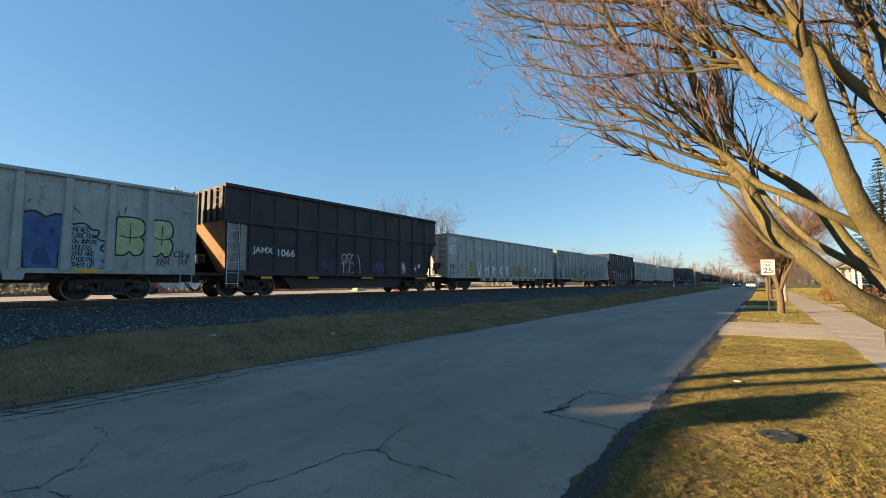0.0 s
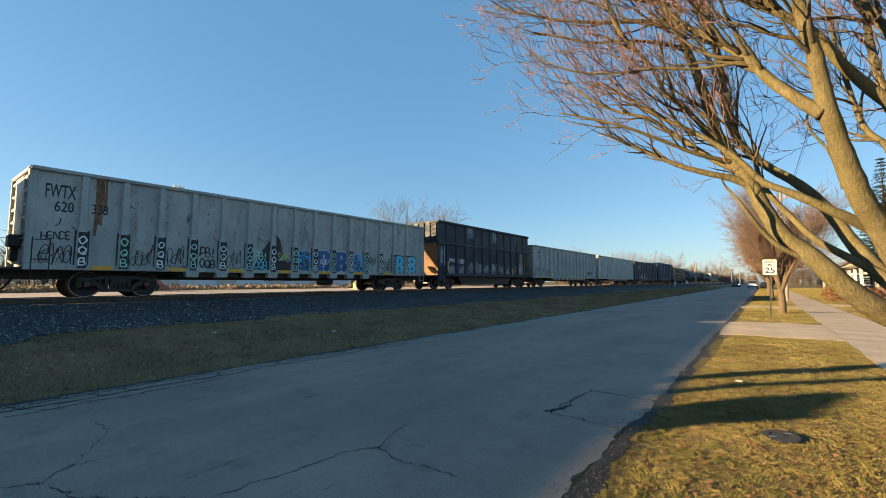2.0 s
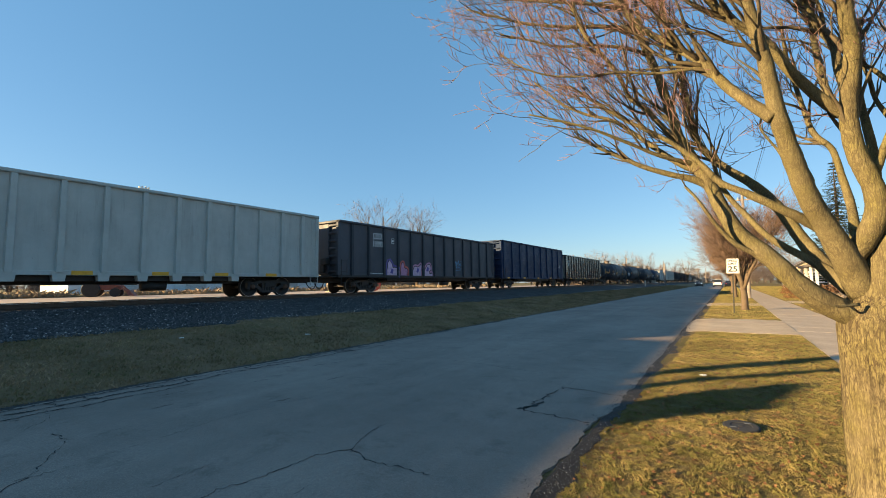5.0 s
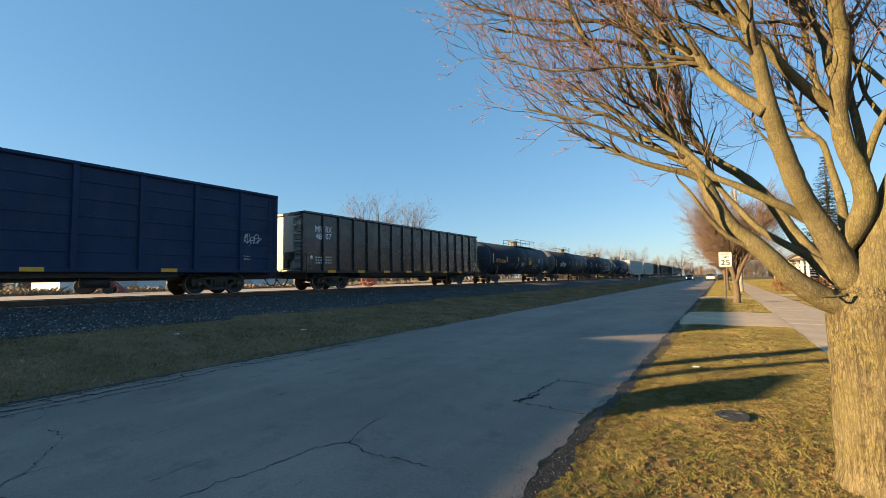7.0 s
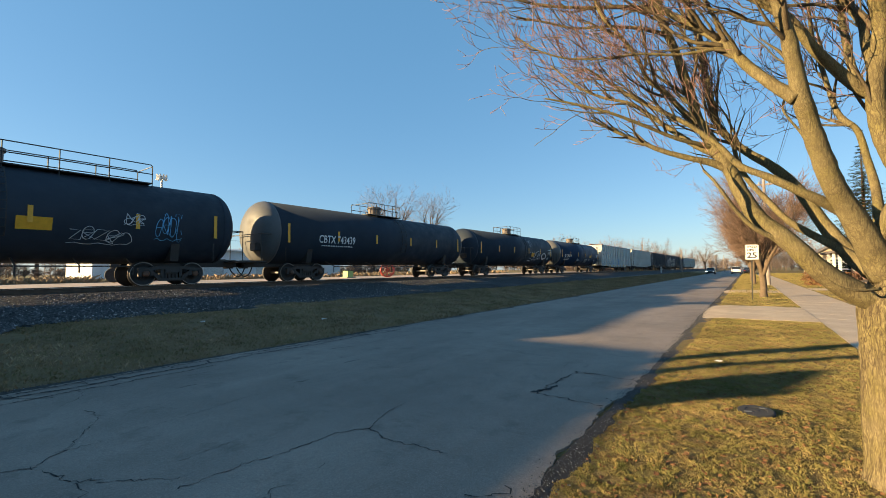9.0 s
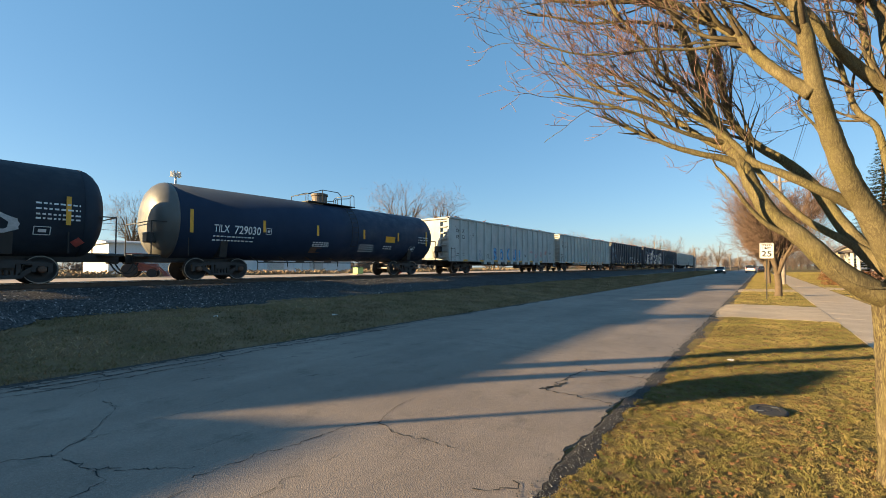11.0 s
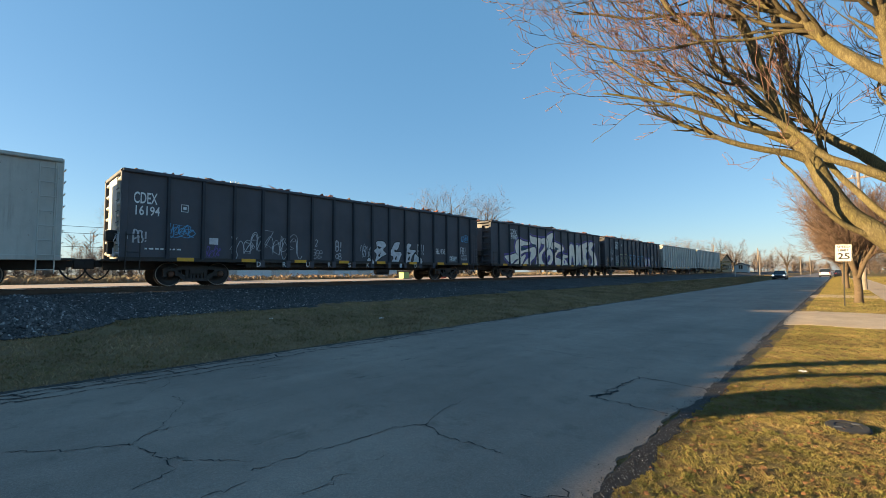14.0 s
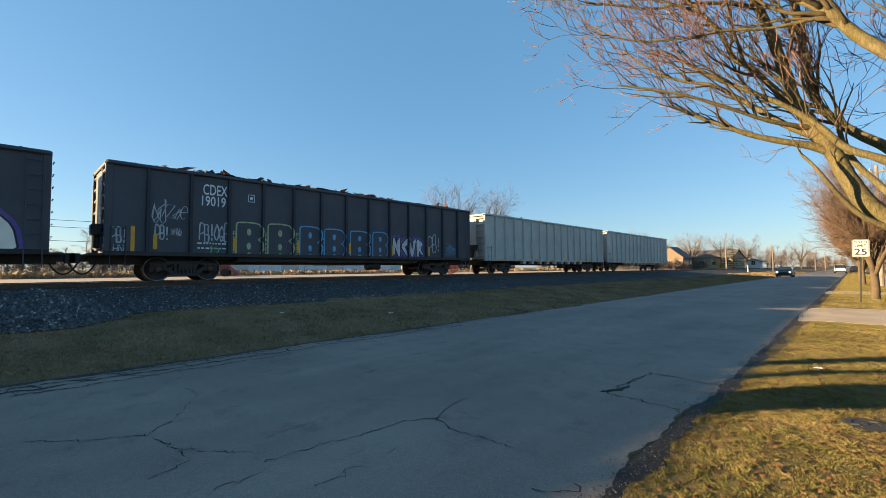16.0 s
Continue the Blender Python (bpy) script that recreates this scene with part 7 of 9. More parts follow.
def lay(key, me, y0, y1, z0, z1, material, name, x=1.536, fit=True, label=""):
    """Scales a flat mesh in (y, z) into its box on the side of a car; on a tank it follows the shell."""
    co = np.empty(len(me.vertices) * 3)
    me.vertices.foreach_get("co", co)
    co = co.reshape(-1, 3)
    if fit and len(co):
        lo, hi = co[:, 1:].min(0), co[:, 1:].max(0)
        co[:, 1:] = (co[:, 1:] - lo) / np.maximum(hi - lo, 1e-6) * (y1 - y0, z1 - z0) + (y0, z0)
    co[:, 1] += MARK_SHIFT.get(key, 0.0)
    if key in TANKS:
        co[:, 0] += np.sqrt(np.maximum(0.05, 1.605 ** 2 - (co[:, 2] - 2.45) ** 2)) + 0.014
    else:
        co[:, 0] += x
    me.vertices.foreach_set("co", co.ravel())
    me.materials.clear()
    me.materials.append(M[material])
    me.update()
    return part(name, me, None, CARS[key], label)


def word(key, y0, y1, z0, z1, text, material):
    if material.startswith("spray") or text in ("BELIEVE", "PRAY", "TNT", "HENCE"):
        return hand(key, y0, y1, z0, z1, text, material, 0.05 if z1 - z0 > 0.4 else 0.034)
    lay(key, letters_mesh(text, 0.012), y0, y1, z0, z1, material, "lettering")


def fat(key, y0, y1, z0, z1, text, fill, rim):
    lay(key, letters_mesh(text, 0.09), y0 - 0.05, y1 + 0.05, z0 - 0.04, z1 + 0.04, rim, "graffiti_outline")
    lay(key, letters_mesh(text, 0.035), y0, y1, z0, z1, fill, "graffiti_letter", 1.542)


def outline(key, y0, y1, z0, z1, text, rim):
    dark = "tank_black" if key in TANKS else "black_car"
    lay(key, letters_mesh(text, 0.10), y0, y1, z0, z1, rim, "graffiti_outline")
    k = 0.085
    lay(key, letters_mesh(text, 0.05), y0 + k, y1 - k, z0 + k, z1 - k, dark, "graffiti_letter", 1.541)


def flat_mesh(bm):
    me = bpy.data.meshes.new("mark")
    bm.to_mesh(me)
    bm.free()
    return me


def tag(key, y0, y1, z0, z1, material, strokes):
    lay(key, flat_mesh(scrawl(rng_m, (y1 - y0), (z1 - z0), strokes, 0.045 if y1 - y0 < 1 else 0.06)), y0, y1, z0, z1, material, "graffiti_scrawl", 1.538)


def panel(key, y0, y1, z0, z1, material):
    lay(key, flat_mesh(sheet([(0, 0), (1, 0), (1, 1), (0, 1)])), y0, y1, min(z0, z1), max(z0, z1), material, "painted_panel", 1.535)


def bars(key, y0, y1, z0, z1, material):
    """Small stencilled lines that cannot be read."""
    bm, y = bmesh.new(), 0.0
    while y < y1 - y0:
        w = rng_m.uniform(0.05, 0.16)
        ribbon(bm, ((y, 0), (min(y + w, y1 - y0), 0)), 1.0, 0)
        y += w + 0.05
    z = (z0 + z1) / 2
    lay(key, flat_mesh(bm), y0, y1, z - 0.028, z + 0.028, material, "stencil_line")["kind"] = "stuff"


def stencil(key, y0, y1, z0, z1, material):
    bm = frame_of(y1 - y0, z1 - z0, 0.025, 0)
    ribbon(bm, ((0.25 * (y1 - y0), 0.5 * (z1 - z0)), (0.75 * (y1 - y0), 0.5 * (z1 - z0))), 0.4 * (z1 - z0), 0)
    lay(key, flat_mesh(bm), y0, y1, z0, z1, material, "stencil")


def dot(key, y0, y1, z0, z1, material):
    lay(key, flat_mesh(sheet([(math.cos(a * 0.3927), math.sin(a * 0.3927)) for a in range(16)])), y0, y1, z0, z1, material, "round_decal")


def lozenge(key, y0, y1, z0, z1, material):
    lay(key, flat_mesh(sheet([(0, 1), (1, 0), (2, 1), (1, 2)])), y0, y1, z0, z1, material, "warning_placard")


def blob(key, y0, y1, z0, z1, material, x=1.536):
    lay(key, flat_mesh(bubble(1, 1, 0)), y0, y1, z0, z1, material, "graffiti_blob", x)


def column(key, y0, y1, z0, z1, material, x=1.536):
    """A narrow upright row of small sprayed marks."""
    bm = bmesh.new()
    n = 5
    for k in range(n):
        z = (z1 - z0) * (k + 0.1) / n
        h = (z1 - z0) / n * 0.75
        w = y1 - y0
        ribbon(bm, ((0.1 * w, z), (0.1 * w, z + h), (0.9 * w, z + h * rng_m.uniform(0.5, 1))), 0.03, 0)
        ribbon(bm, ((0.1 * w, z + h * 0.5), (0.9 * w, z + h * rng_m.uniform(0, 0.5))), 0.03, 0)
    lay(key, flat_mesh(bm), y0, y1, z0, z1, material, "graffiti_column", x)["kind"] = "stuff"


def piece(key, y0, y1, z0, z1, fill, rim, count):
    """A wide interlocked graffiti piece: jagged letter shapes with a coloured rim, painted over sheets and ribs."""
    rng = random.Random(int(y0 * 100))
    w, h = (y1 - y0) / count, z1 - z0
    for k in range(count):
        cy = y0 + w * k
        top = z0 + h * rng.uniform(0.72, 1.0)
        low = z0 + h * rng.uniform(0.0, 0.10)
        shape = [(cy - 0.12 * w, low), (cy + w * rng.uniform(0.2, 0.4), low + 0.05 * h), (cy + w * 0.5, low + h * rng.uniform(0.12, 0.3)), (cy + w * rng.uniform(0.7, 0.9), low), (cy + w * 1.12, low + 0.12 * h),
                 (cy + w * 0.85, low + h * rng.uniform(0.3, 0.5)), (cy + w * rng.uniform(1.0, 1.2), top - 0.2 * h), (cy + w * 0.8, top), (cy + w * 0.55, top - h * rng.uniform(0.15, 0.3)), (cy + w * 0.3, top + 0.04 * h), (cy, top - 0.1 * h), (cy + w * 0.15, (top + low) / 2)]
        m = (sum(p[0] for p in shape) / len(shape), sum(p[1] for p in shape) / len(shape))
        big = [(m[0] + (a - m[0]) * 1.08 + (0.05 if a > m[0] else -0.05), m[1] + (b - m[1]) * 1.08) for a, b in shape]
        lift = 0.001 * k
        for pts, c, x in ((big, rim, 1.538), (shape, fill, 1.543)):
            bm = sheet(pts)
            bm.normal_update()
            bmesh.ops.triangulate(bm, faces=bm.faces)
            lay(key, flat_mesh(bm), 0, 0, 0, 0, c, "graffiti_piece", x + lift, False)
        bm = bmesh.new()
        ribbon(bm, ((cy + 0.25 * w, low + 0.25 * h), (cy + 0.45 * w, (low + top) / 2), (cy + 0.75 * w, top - 0.3 * h)), 0.07, 0)
        ribbon(bm, ((cy + 0.75 * w, low + 0.2 * h), (cy + 0.6 * w, low + 0.45 * h)), 0.06, 0)
        lay(key, flat_mesh(bm), 0, 0, 0, 0, "ink", "graffiti_stroke", 1.5485 + lift, False)


# sprayed handwriting: strokes of each letter on a grid four wide and six high
HAND = {
    "A": "00 26 40/12 32", "B": "00 06 36 35 33 03/33 42 41 30 00", "C": "45 36 06 01 10 41", "D": "00 06 26 44 42 20 00", "E": "46 06 00 40/03 33", "F": "46 06 00/03 33",
    "G": "45 16 03 10 40 43 23", "H": "06 00/46 40/03 43", "I": "26 20", "J": "46 41 20 01", "K": "06 00/46 03 40", "L": "06 00 40", "M": "00 06 23 46 40", "N": "00 06 40 46",
    "O": "26 04 02 20 42 44 26", "P": "00 06 36 45 43 02", "Q": "26 04 02 20 42 44 26/22 40", "R": "00 06 36 44 03 40", "S": "45 26 05 13 32 41 20 01", "T": "06 46/26 20",
    "U": "06 01 20 41 46", "V": "06 20 46", "W": "06 10 24 30 46", "X": "06 40/00 46", "Y": "06 23 46/23 20", "Z": "06 46 00 40", "1": "15 26 20", "2": "05 26 44 00 40", "!": "26 22/21 20",
}


def hand(key, y0, y1, z0, z1, text, material, width=0.055, x=1.5385, seed=None):
    """Letters written by hand with a spray can, each a little askew."""
    rng = random.Random(seed if seed is not None else int(abs(y0) * 100) + len(text))
    bm = bmesh.new()
    cell = (y1 - y0) / max(1, len(text))
    for k, ch in enumerate(text):
        if ch not in HAND:
            continue
        lean, drop, grow = rng.uniform(-0.04, 0.14), rng.uniform(-0.06, 0.06), rng.uniform(0.85, 1.08)
        for stroke in HAND[ch].split("/"):
            pts = []
            for p in stroke.split():
                u, v = (int(p[0]) + rng.gauss(0, 0.16)) / 4, (int(p[1]) + rng.gauss(0, 0.18)) / 6
                pts.append((y0 + cell * (k + 0.08 + 0.82 * (u + lean * (v - 0.5))), z0 + (z1 - z0) * (drop + v * grow), 0))
            line = smooth_line(pts, 4)
            ribbon(bm, [(p.x, p.y) for p in line], width * rng.uniform(0.85, 1.15), 0.0003 * (len(bm.faces) % 7))
    lay(key, flat_mesh(bm), 0, 0, 0, 0, material, "graffiti_lettering", x, False)


def rounded(pts, times=1):
    """Takes the sharpest points off an outline."""
    for _ in range(times):
        out = []
        for a, b in zip(pts, pts[1:] + pts[:1]):
            out += [(0.82 * a[0] + 0.18 * b[0], 0.82 * a[1] + 0.18 * b[1]), (0.18 * a[0] + 0.82 * b[0], 0.18 * a[1] + 0.82 * b[1])]
        pts = out
    return pts


def grown(pts, d):
    """An outline moved outwards by d."""
    area = sum(a[0] * b[1] - b[0] * a[1] for a, b in zip(pts, pts[1:] + pts[:1]))
    sign, out, n = (1 if area > 0 else -1), [], len(pts)
    for i, (y, z) in enumerate(pts):
        a, b = Vector(pts[i - 1]), Vector(pts[(i + 1) % n])
        t = b - a
        t = t.normalized() if t.length > 1e-6 else Vector((1, 0))
        out.append((y + sign * t.y * d, z - sign * t.x * d))
    return out


def clipped(pts, lo, hi):
    """The part of an outline between two uprights."""
    for edge, keep in ((lo, 1), (hi, -1)):
        out = []
        for a, b in zip(pts, pts[1:] + pts[:1]):
            ia, ib = (a[0] - edge) * keep >= 0, (b[0] - edge) * keep >= 0
            if ia:
                out.append(a)
            if ia != ib:
                f = (edge - a[0]) / (b[0] - a[0])
                out.append((edge, a[1] + f * (b[1] - a[1])))
        pts = out
        if len(pts) < 3:
            return []
    return pts


def sprayed(key, pts, material, x, name, ribs=(), half_rib=0.05):
    """A painted area on the sheet, carried over the ribs that stand in its way."""
    bm = sheet(pts)
    bm.normal_update()
    bmesh.ops.triangulate(bm, faces=bm.faces)
    lay(key, flat_mesh(bm), 0, 0, 0, 0, material, name, x, False)
    for y in ribs:
        cut = clipped(pts, y - half_rib, y + half_rib)
        if cut:
            bm = bmesh.new()
            bm.faces.new([bm.verts.new((0.13 - 0.03 * (z - 1.02) / 3.07, q, z)) for q, z in cut])
            bm.normal_update()
            bmesh.ops.triangulate(bm, faces=bm.faces)
            lay(key, flat_mesh(bm), 0, 0, 0, 0, material, name, x - 0.003, False)


def letterform(key, shapes, fill, rim="", holes=(), hole_fill="mural_shade", ribs=(), edge=0.055, half_rib=0.05, soft=1):
    """Painted letters from their outlines: a cloud behind, a dark edge, the fill, and the counters."""
    shapes = [rounded(list(p), soft) for p in shapes]
    layers = ([("graffiti_cloud", rim, 0.17, 1.5355)] if rim else []) + [("graffiti_outline", "ink", edge, 1.5395), ("graffiti_letter", fill, 0.0, 1.5435)]
    for name, c, d, x in layers:
        for k, p in enumerate(shapes):
            sprayed(key, [(y, max(z, 0.93)) for y, z in grown(p, d)], c, x + 0.0002 * k, name, ribs, half_rib)
    for k, p in enumerate(holes):
        sprayed(key, rounded(list(p), 1), (hole_fill, "spray_purple")[k % 2] if hole_fill == "mural_shade" else hole_fill, 1.5475 + 0.0002 * k, "graffiti_counter", ribs, half_rib)


# outlines of single letters in a unit box
ANGULAR = {
    "N": [(0, 0), (0.1, 0.95), (0.28, 1.0), (0.66, 0.45), (0.58, 0.75), (0.95, 1.08), (1.0, 0.1), (0.8, -0.02), (0.34, 0.55), (0.38, 0.12), (0.18, 0.16)],
    "V": [(0, 1), (0.3, 0.74), (0.48, 0.36), (0.66, 0.74), (0.54, 0.80), (1.0, 1.02), (0.74, 0.3), (0.54, 0), (0.28, 0.1)],
    "A": [(0, 0), (0.33, 0.9), (0.6, 1.08), (1, 0.02), (0.76, 0.14), (0.68, 0.3), (0.42, 0.3), (0.38, 0.12)],
    "P": [(0.1, 0), (0, 1.05), (1, 0.62), (0.38, 0.42), (0.32, 0.05)],
    "E": [(0.95, 1.05), (0, 0.55), (0.9, -0.05), (0.82, 0.32), (0.48, 0.5), (0.88, 0.62)],
    "R": [(0.1, 0), (0, 1.0), (0.92, 0.75), (0.55, 0.45), (1, 0.05), (0.62, 0.14), (0.42, 0.35), (0.32, 0)],
    "M": [(0, 0), (0.08, 1), (0.5, 0.68), (0.92, 1), (1, 0), (0.74, 0.12), (0.64, 0.5), (0.36, 0.5), (0.28, 0.1)],
    "b": [(0.02, 0.0), (0.9, 0.0), (1.03, 0.16), (1.02, 0.5), (0.86, 0.62), (0.52, 0.6), (0.46, 0.8), (0.2, 1.04), (0.05, 0.78), (0.08, 0.6), (0.0, 0.5)],
    "a": [(0.0, 0.02), (0.1, 0.6), (0.18, 0.92), (0.4, 0.98), (0.52, 0.62), (0.9, 0.6), (0.96, 0.4), (0.84, 0.3), (1.0, 0.0), (0.5, 0.06)],
    "d": [(0.0, 0.04), (0.1, 0.0), (0.95, 0.02), (0.9, 0.3), (1.0, 0.98), (0.62, 0.72), (0.2, 0.8), (0.02, 0.5)],
    "c": [(0.06, 0.0), (0.96, 0.0), (1.02, 0.36), (0.6, 0.3), (0.56, 0.46), (0.8, 0.62), (0.68, 0.96), (0.3, 0.86), (0.02, 0.5)],
    "diamond": [(0.5, 1.05), (1.02, 0.5), (0.5, -0.05), (-0.02, 0.5)],
    "bulb": [(0.25, 0.0), (0.75, 0.0), (0.78, 0.3), (1.02, 0.55), (0.95, 0.9), (0.5, 1.05), (0.05, 0.9), (0, 0.55), (0.25, 0.3)],
    "B": [(0.0, 0.0), (0.30, 0.0), (0.5, 0.13), (0.66, 0.0), (0.9, 0.03), (1.03, 0.22), (1.0, 0.42), (0.82, 0.51), (1.0, 0.60), (1.03, 0.84), (0.88, 0.99), (0.5, 1.02), (0.03, 1.0), (0.0, 0.95), (0.0, 0.5), (0.0, 0.04)],
}


def fitted(shape, y0, y1, z0, z1):
    return [(y0 + (y1 - y0) * a, z0 + (z1 - z0) * b) for a, b in shape]


def bubble_letter(key, y0, y1, z0, z1, fill, edge_paint, eyes="white", ribs=(), half_rib=0.05):
    """A fat rounded B with two small counters."""
    shape = rounded(fitted(ANGULAR["B"], y0, y1, z0, z1), 1)
    sprayed(key, grown(shape, 0.06), edge_paint, 1.5395, "graffiti_outline", ribs, half_rib)
    sprayed(key, shape, fill, 1.5435, "graffiti_letter", ribs, half_rib)
    for c in (0.30, 0.74):
        cy, cz = y0 + 0.48 * (y1 - y0), z0 + c * (z1 - z0)
        sprayed(key, [(cy + 0.09 * (y1 - y0) * math.cos(a * 0.5236), cz + 0.11 * (z1 - z0) * math.sin(a * 0.5236)) for a in range(12)], eyes, 1.5475, "graffiti_counter")


def traced(key, pts, material, width, x=1.549, soft=5):
    """One sprayed line through a few corners."""
    bm = bmesh.new()
    ribbon(bm, [(p.x, p.y) for p in smooth_line([(a, b, 0) for a, b in pts], soft)], width, 0)
    lay(key, flat_mesh(bm), 0, 0, 0, 0, material, "graffiti_stroke", x, False)


MURAL = (
    [(-7.98, 1.67), (-7.12, 1.75), (-6.34, 1.92), (-6.06, 1.76), (-5.67, 1.75), (-5.82, 1.49), (-6.42, 1.40), (-6.80, 1.09), (-7.21, 1.13)],
    [(-6.55, 1.12), (-5.67, 1.57), (-5.03, 1.90), (-4.86, 1.75), (-5.47, 1.05), (-5.54, 0.91), (-6.77, 0.89)],
    [(-6.36, 2.10), (-6.42, 2.48), (-6.28, 2.84), (-6.02, 3.00), (-5.71, 3.06), (-5.22, 2.90), (-4.69, 2.88), (-4.19, 2.82), (-4.54, 2.60), (-5.13, 2.58), (-5.62, 2.50), (-5.74, 2.35), (-5.64, 2.12), (-5.12, 2.20), (-4.18, 2.42), (-3.53, 2.52), (-3.27, 2.28), (-3.32, 1.90), (-3.64, 1.56), (-4.06, 1.37), (-4.33, 1.12), (-4.53, 0.92), (-5.41, 0.91), (-5.02, 1.30), (-4.52, 1.63), (-4.17, 1.85), (-4.08, 2.07), (-4.44, 2.11), (-5.12, 2.02), (-5.63, 1.83), (-5.91, 1.75), (-6.21, 1.87)],
    [(-4.31, 3.49), (-3.83, 3.33), (-3.06, 3.30), (-2.48, 3.30), (-2.55, 2.63), (-2.97, 2.15), (-2.98, 1.59), (-2.77, 0.95), (-3.44, 0.94), (-3.22, 1.58), (-3.13, 2.25), (-3.28, 2.72), (-3.91, 2.74), (-4.19, 2.97)],
    [(-2.44, 3.28), (-1.79, 3.33), (-1.33, 3.19), (-1.18, 2.82), (-1.36, 2.54), (-1.77, 2.32), (-2.24, 2.04), (-2.45, 1.66), (-2.27, 1.30), (-1.83, 1.06), (-1.92, 0.92), (-2.77, 0.95), (-2.90, 1.55), (-2.79, 2.00), (-2.29, 2.31), (-1.95, 2.59), (-1.89, 2.80), (-2.43, 2.80)],
    [(-1.57, 3.50), (-0.50, 3.90), (-0.35, 3.70), (-0.87, 2.53), (-1.29, 2.40), (-1.14, 2.83), (-1.31, 3.19)],
    [(-1.72, 2.26), (-0.96, 2.48), (-0.55, 2.12), (-0.44, 1.58), (-0.77, 1.13), (-1.56, 0.88), (-1.70, 1.13), (-1.11, 1.41), (-0.90, 1.71), (-1.07, 1.94), (-1.40, 1.80), (-1.64, 1.37), (-1.80, 1.76)],
    [(-0.87, 2.46), (-0.61, 3.00), (-0.21, 3.11), (1.01, 2.86), (1.73, 2.58), (1.41, 2.31), (0.48, 2.20), (-0.09, 1.74), (0.48, 1.67), (1.25, 1.49), (1.20, 0.91), (-0.20, 0.89), (-0.41, 1.46), (-0.35, 1.95), (0.42, 2.35), (-0.20, 2.41)],
    [(1.30, 2.04), (2.30, 1.96), (2.31, 1.74), (1.45, 1.63), (1.89, 1.54), (2.19, 1.33), (2.31, 0.95), (1.32, 0.91)],
    [(2.48, 2.71), (3.05, 3.09), (3.57, 2.91), (3.75, 1.83), (3.84, 2.93), (4.64, 3.08), (4.55, 0.95), (3.62, 0.94), (3.32, 1.81), (3.12, 2.03), (3.00, 1.24), (2.69, 0.82), (2.34, 1.11)],
    [(4.68, 2.94), (5.30, 3.14), (5.05, 1.94), (5.20, 1.50), (5.34, 1.96), (5.27, 3.04), (5.87, 3.28), (5.65, 1.66), (5.57, 1.08), (5.02, 0.92), (4.65, 1.42), (4.58, 2.22)],
    [(5.80, 3.24), (6.43, 3.39), (6.84, 3.26), (6.43, 2.88), (6.03, 2.67), (6.84, 2.63), (6.27, 2.31), (6.11, 1.99), (6.35, 1.53), (6.96, 1.77), (6.84, 0.98), (5.88, 1.03), (5.69, 1.67), (5.76, 2.44)],
    [(7.08, 3.45), (7.86, 3.41), (8.30, 3.12), (7.64, 2.94), (7.42, 2.63), (8.25, 2.25), (8.70, 1.77), (8.84, 1.00), (7.76, 0.92), (6.96, 0.98), (7.68, 1.41), (7.51, 1.89), (7.00, 2.19), (6.84, 2.82)],
)
MURAL_HOLES = (
    [(-5.71, 2.47), (-5.29, 2.47), (-4.60, 2.32), (-5.21, 2.17), (-5.62, 2.12), (-5.72, 2.29)],
    [(-5.03, 1.84), (-4.21, 2.08), (-4.11, 1.96), (-4.43, 1.65), (-4.94, 1.38), (-4.83, 1.67)],
    [(-4.00, 2.69), (-3.44, 2.73), (-3.32, 2.58), (-3.91, 2.53)],
    [(-2.47, 2.73), (-2.00, 2.77), (-2.34, 2.40), (-2.71, 2.19)],
    [(-0.10, 2.67), (0.69, 2.47), (-0.05, 2.35)],
    [(1.54, 1.58), (1.77, 1.37), (1.54, 1.10)],
)
WINGED = (
    [(1.19, 2.16), (1.75, 2.20), (1.93, 1.95), (1.65, 1.71), (1.98, 1.49), (1.55, 1.32), (1.09, 0.97), (1.28, 1.47), (1.04, 1.64), (1.28, 1.80)],
    [(2.13, 1.50), (2.35, 1.86), (2.52, 2.15), (2.94, 2.23), (2.76, 1.76), (2.42, 1.63), (3.11, 1.63), (2.77, 0.98), (2.21, 0.97), (2.49, 1.32)],
    [(3.24, 0.98), (3.35, 1.79), (3.52, 2.17), (3.84, 2.11), (3.60, 1.80), (4.23, 1.78), (3.85, 1.44), (3.73, 0.99)],
    [(0.47, 0.94), (0.75, 1.32), (1.05, 0.95)],
    [(4.08, 1.62), (4.50, 1.28), (4.88, 1.00), (3.94, 0.99)],
)


def swell(bm, line, width, x=0.0):
    """A flat brush stroke, full in the middle and flared at its ends."""
    n, prev = len(line) - 1, None
    for i, p in enumerate(line):
        d = (line[min(i + 1, n)] - line[max(i - 1, 0)]).normalized()
        f = i / n
        w = width / 2 * (0.72 + 0.42 * math.sin(math.pi * f) + 0.30 * abs(2 * f - 1) ** 6)
        pair = (bm.verts.new((x + 0.00008 * i, p.x - d.y * w, p.y + d.x * w)), bm.verts.new((x + 0.00008 * i, p.x + d.y * w, p.y - d.x * w)))
        if prev:
            bm.faces.new((prev[0], prev[1], pair[1], pair[0]))
        prev = pair


def quote(key, y0, y1, z0, z1):
    lines = ("NEVER", "LOOK DOWN", "ON ANYONE", "UNLESS", "YOU ARE", "PICKING", "THEM UP")
    h = (z1 - z0) / len(lines)
    for k, t in enumerate(lines):
        w = (y1 - y0) * min(1, len(t) / 9 + 0.12)
        hand(key, y0, y0 + w, z1 - h * (k + 0.90), z1 - h * (k + 0.10), t, "ink", 0.024, 1.544, k)


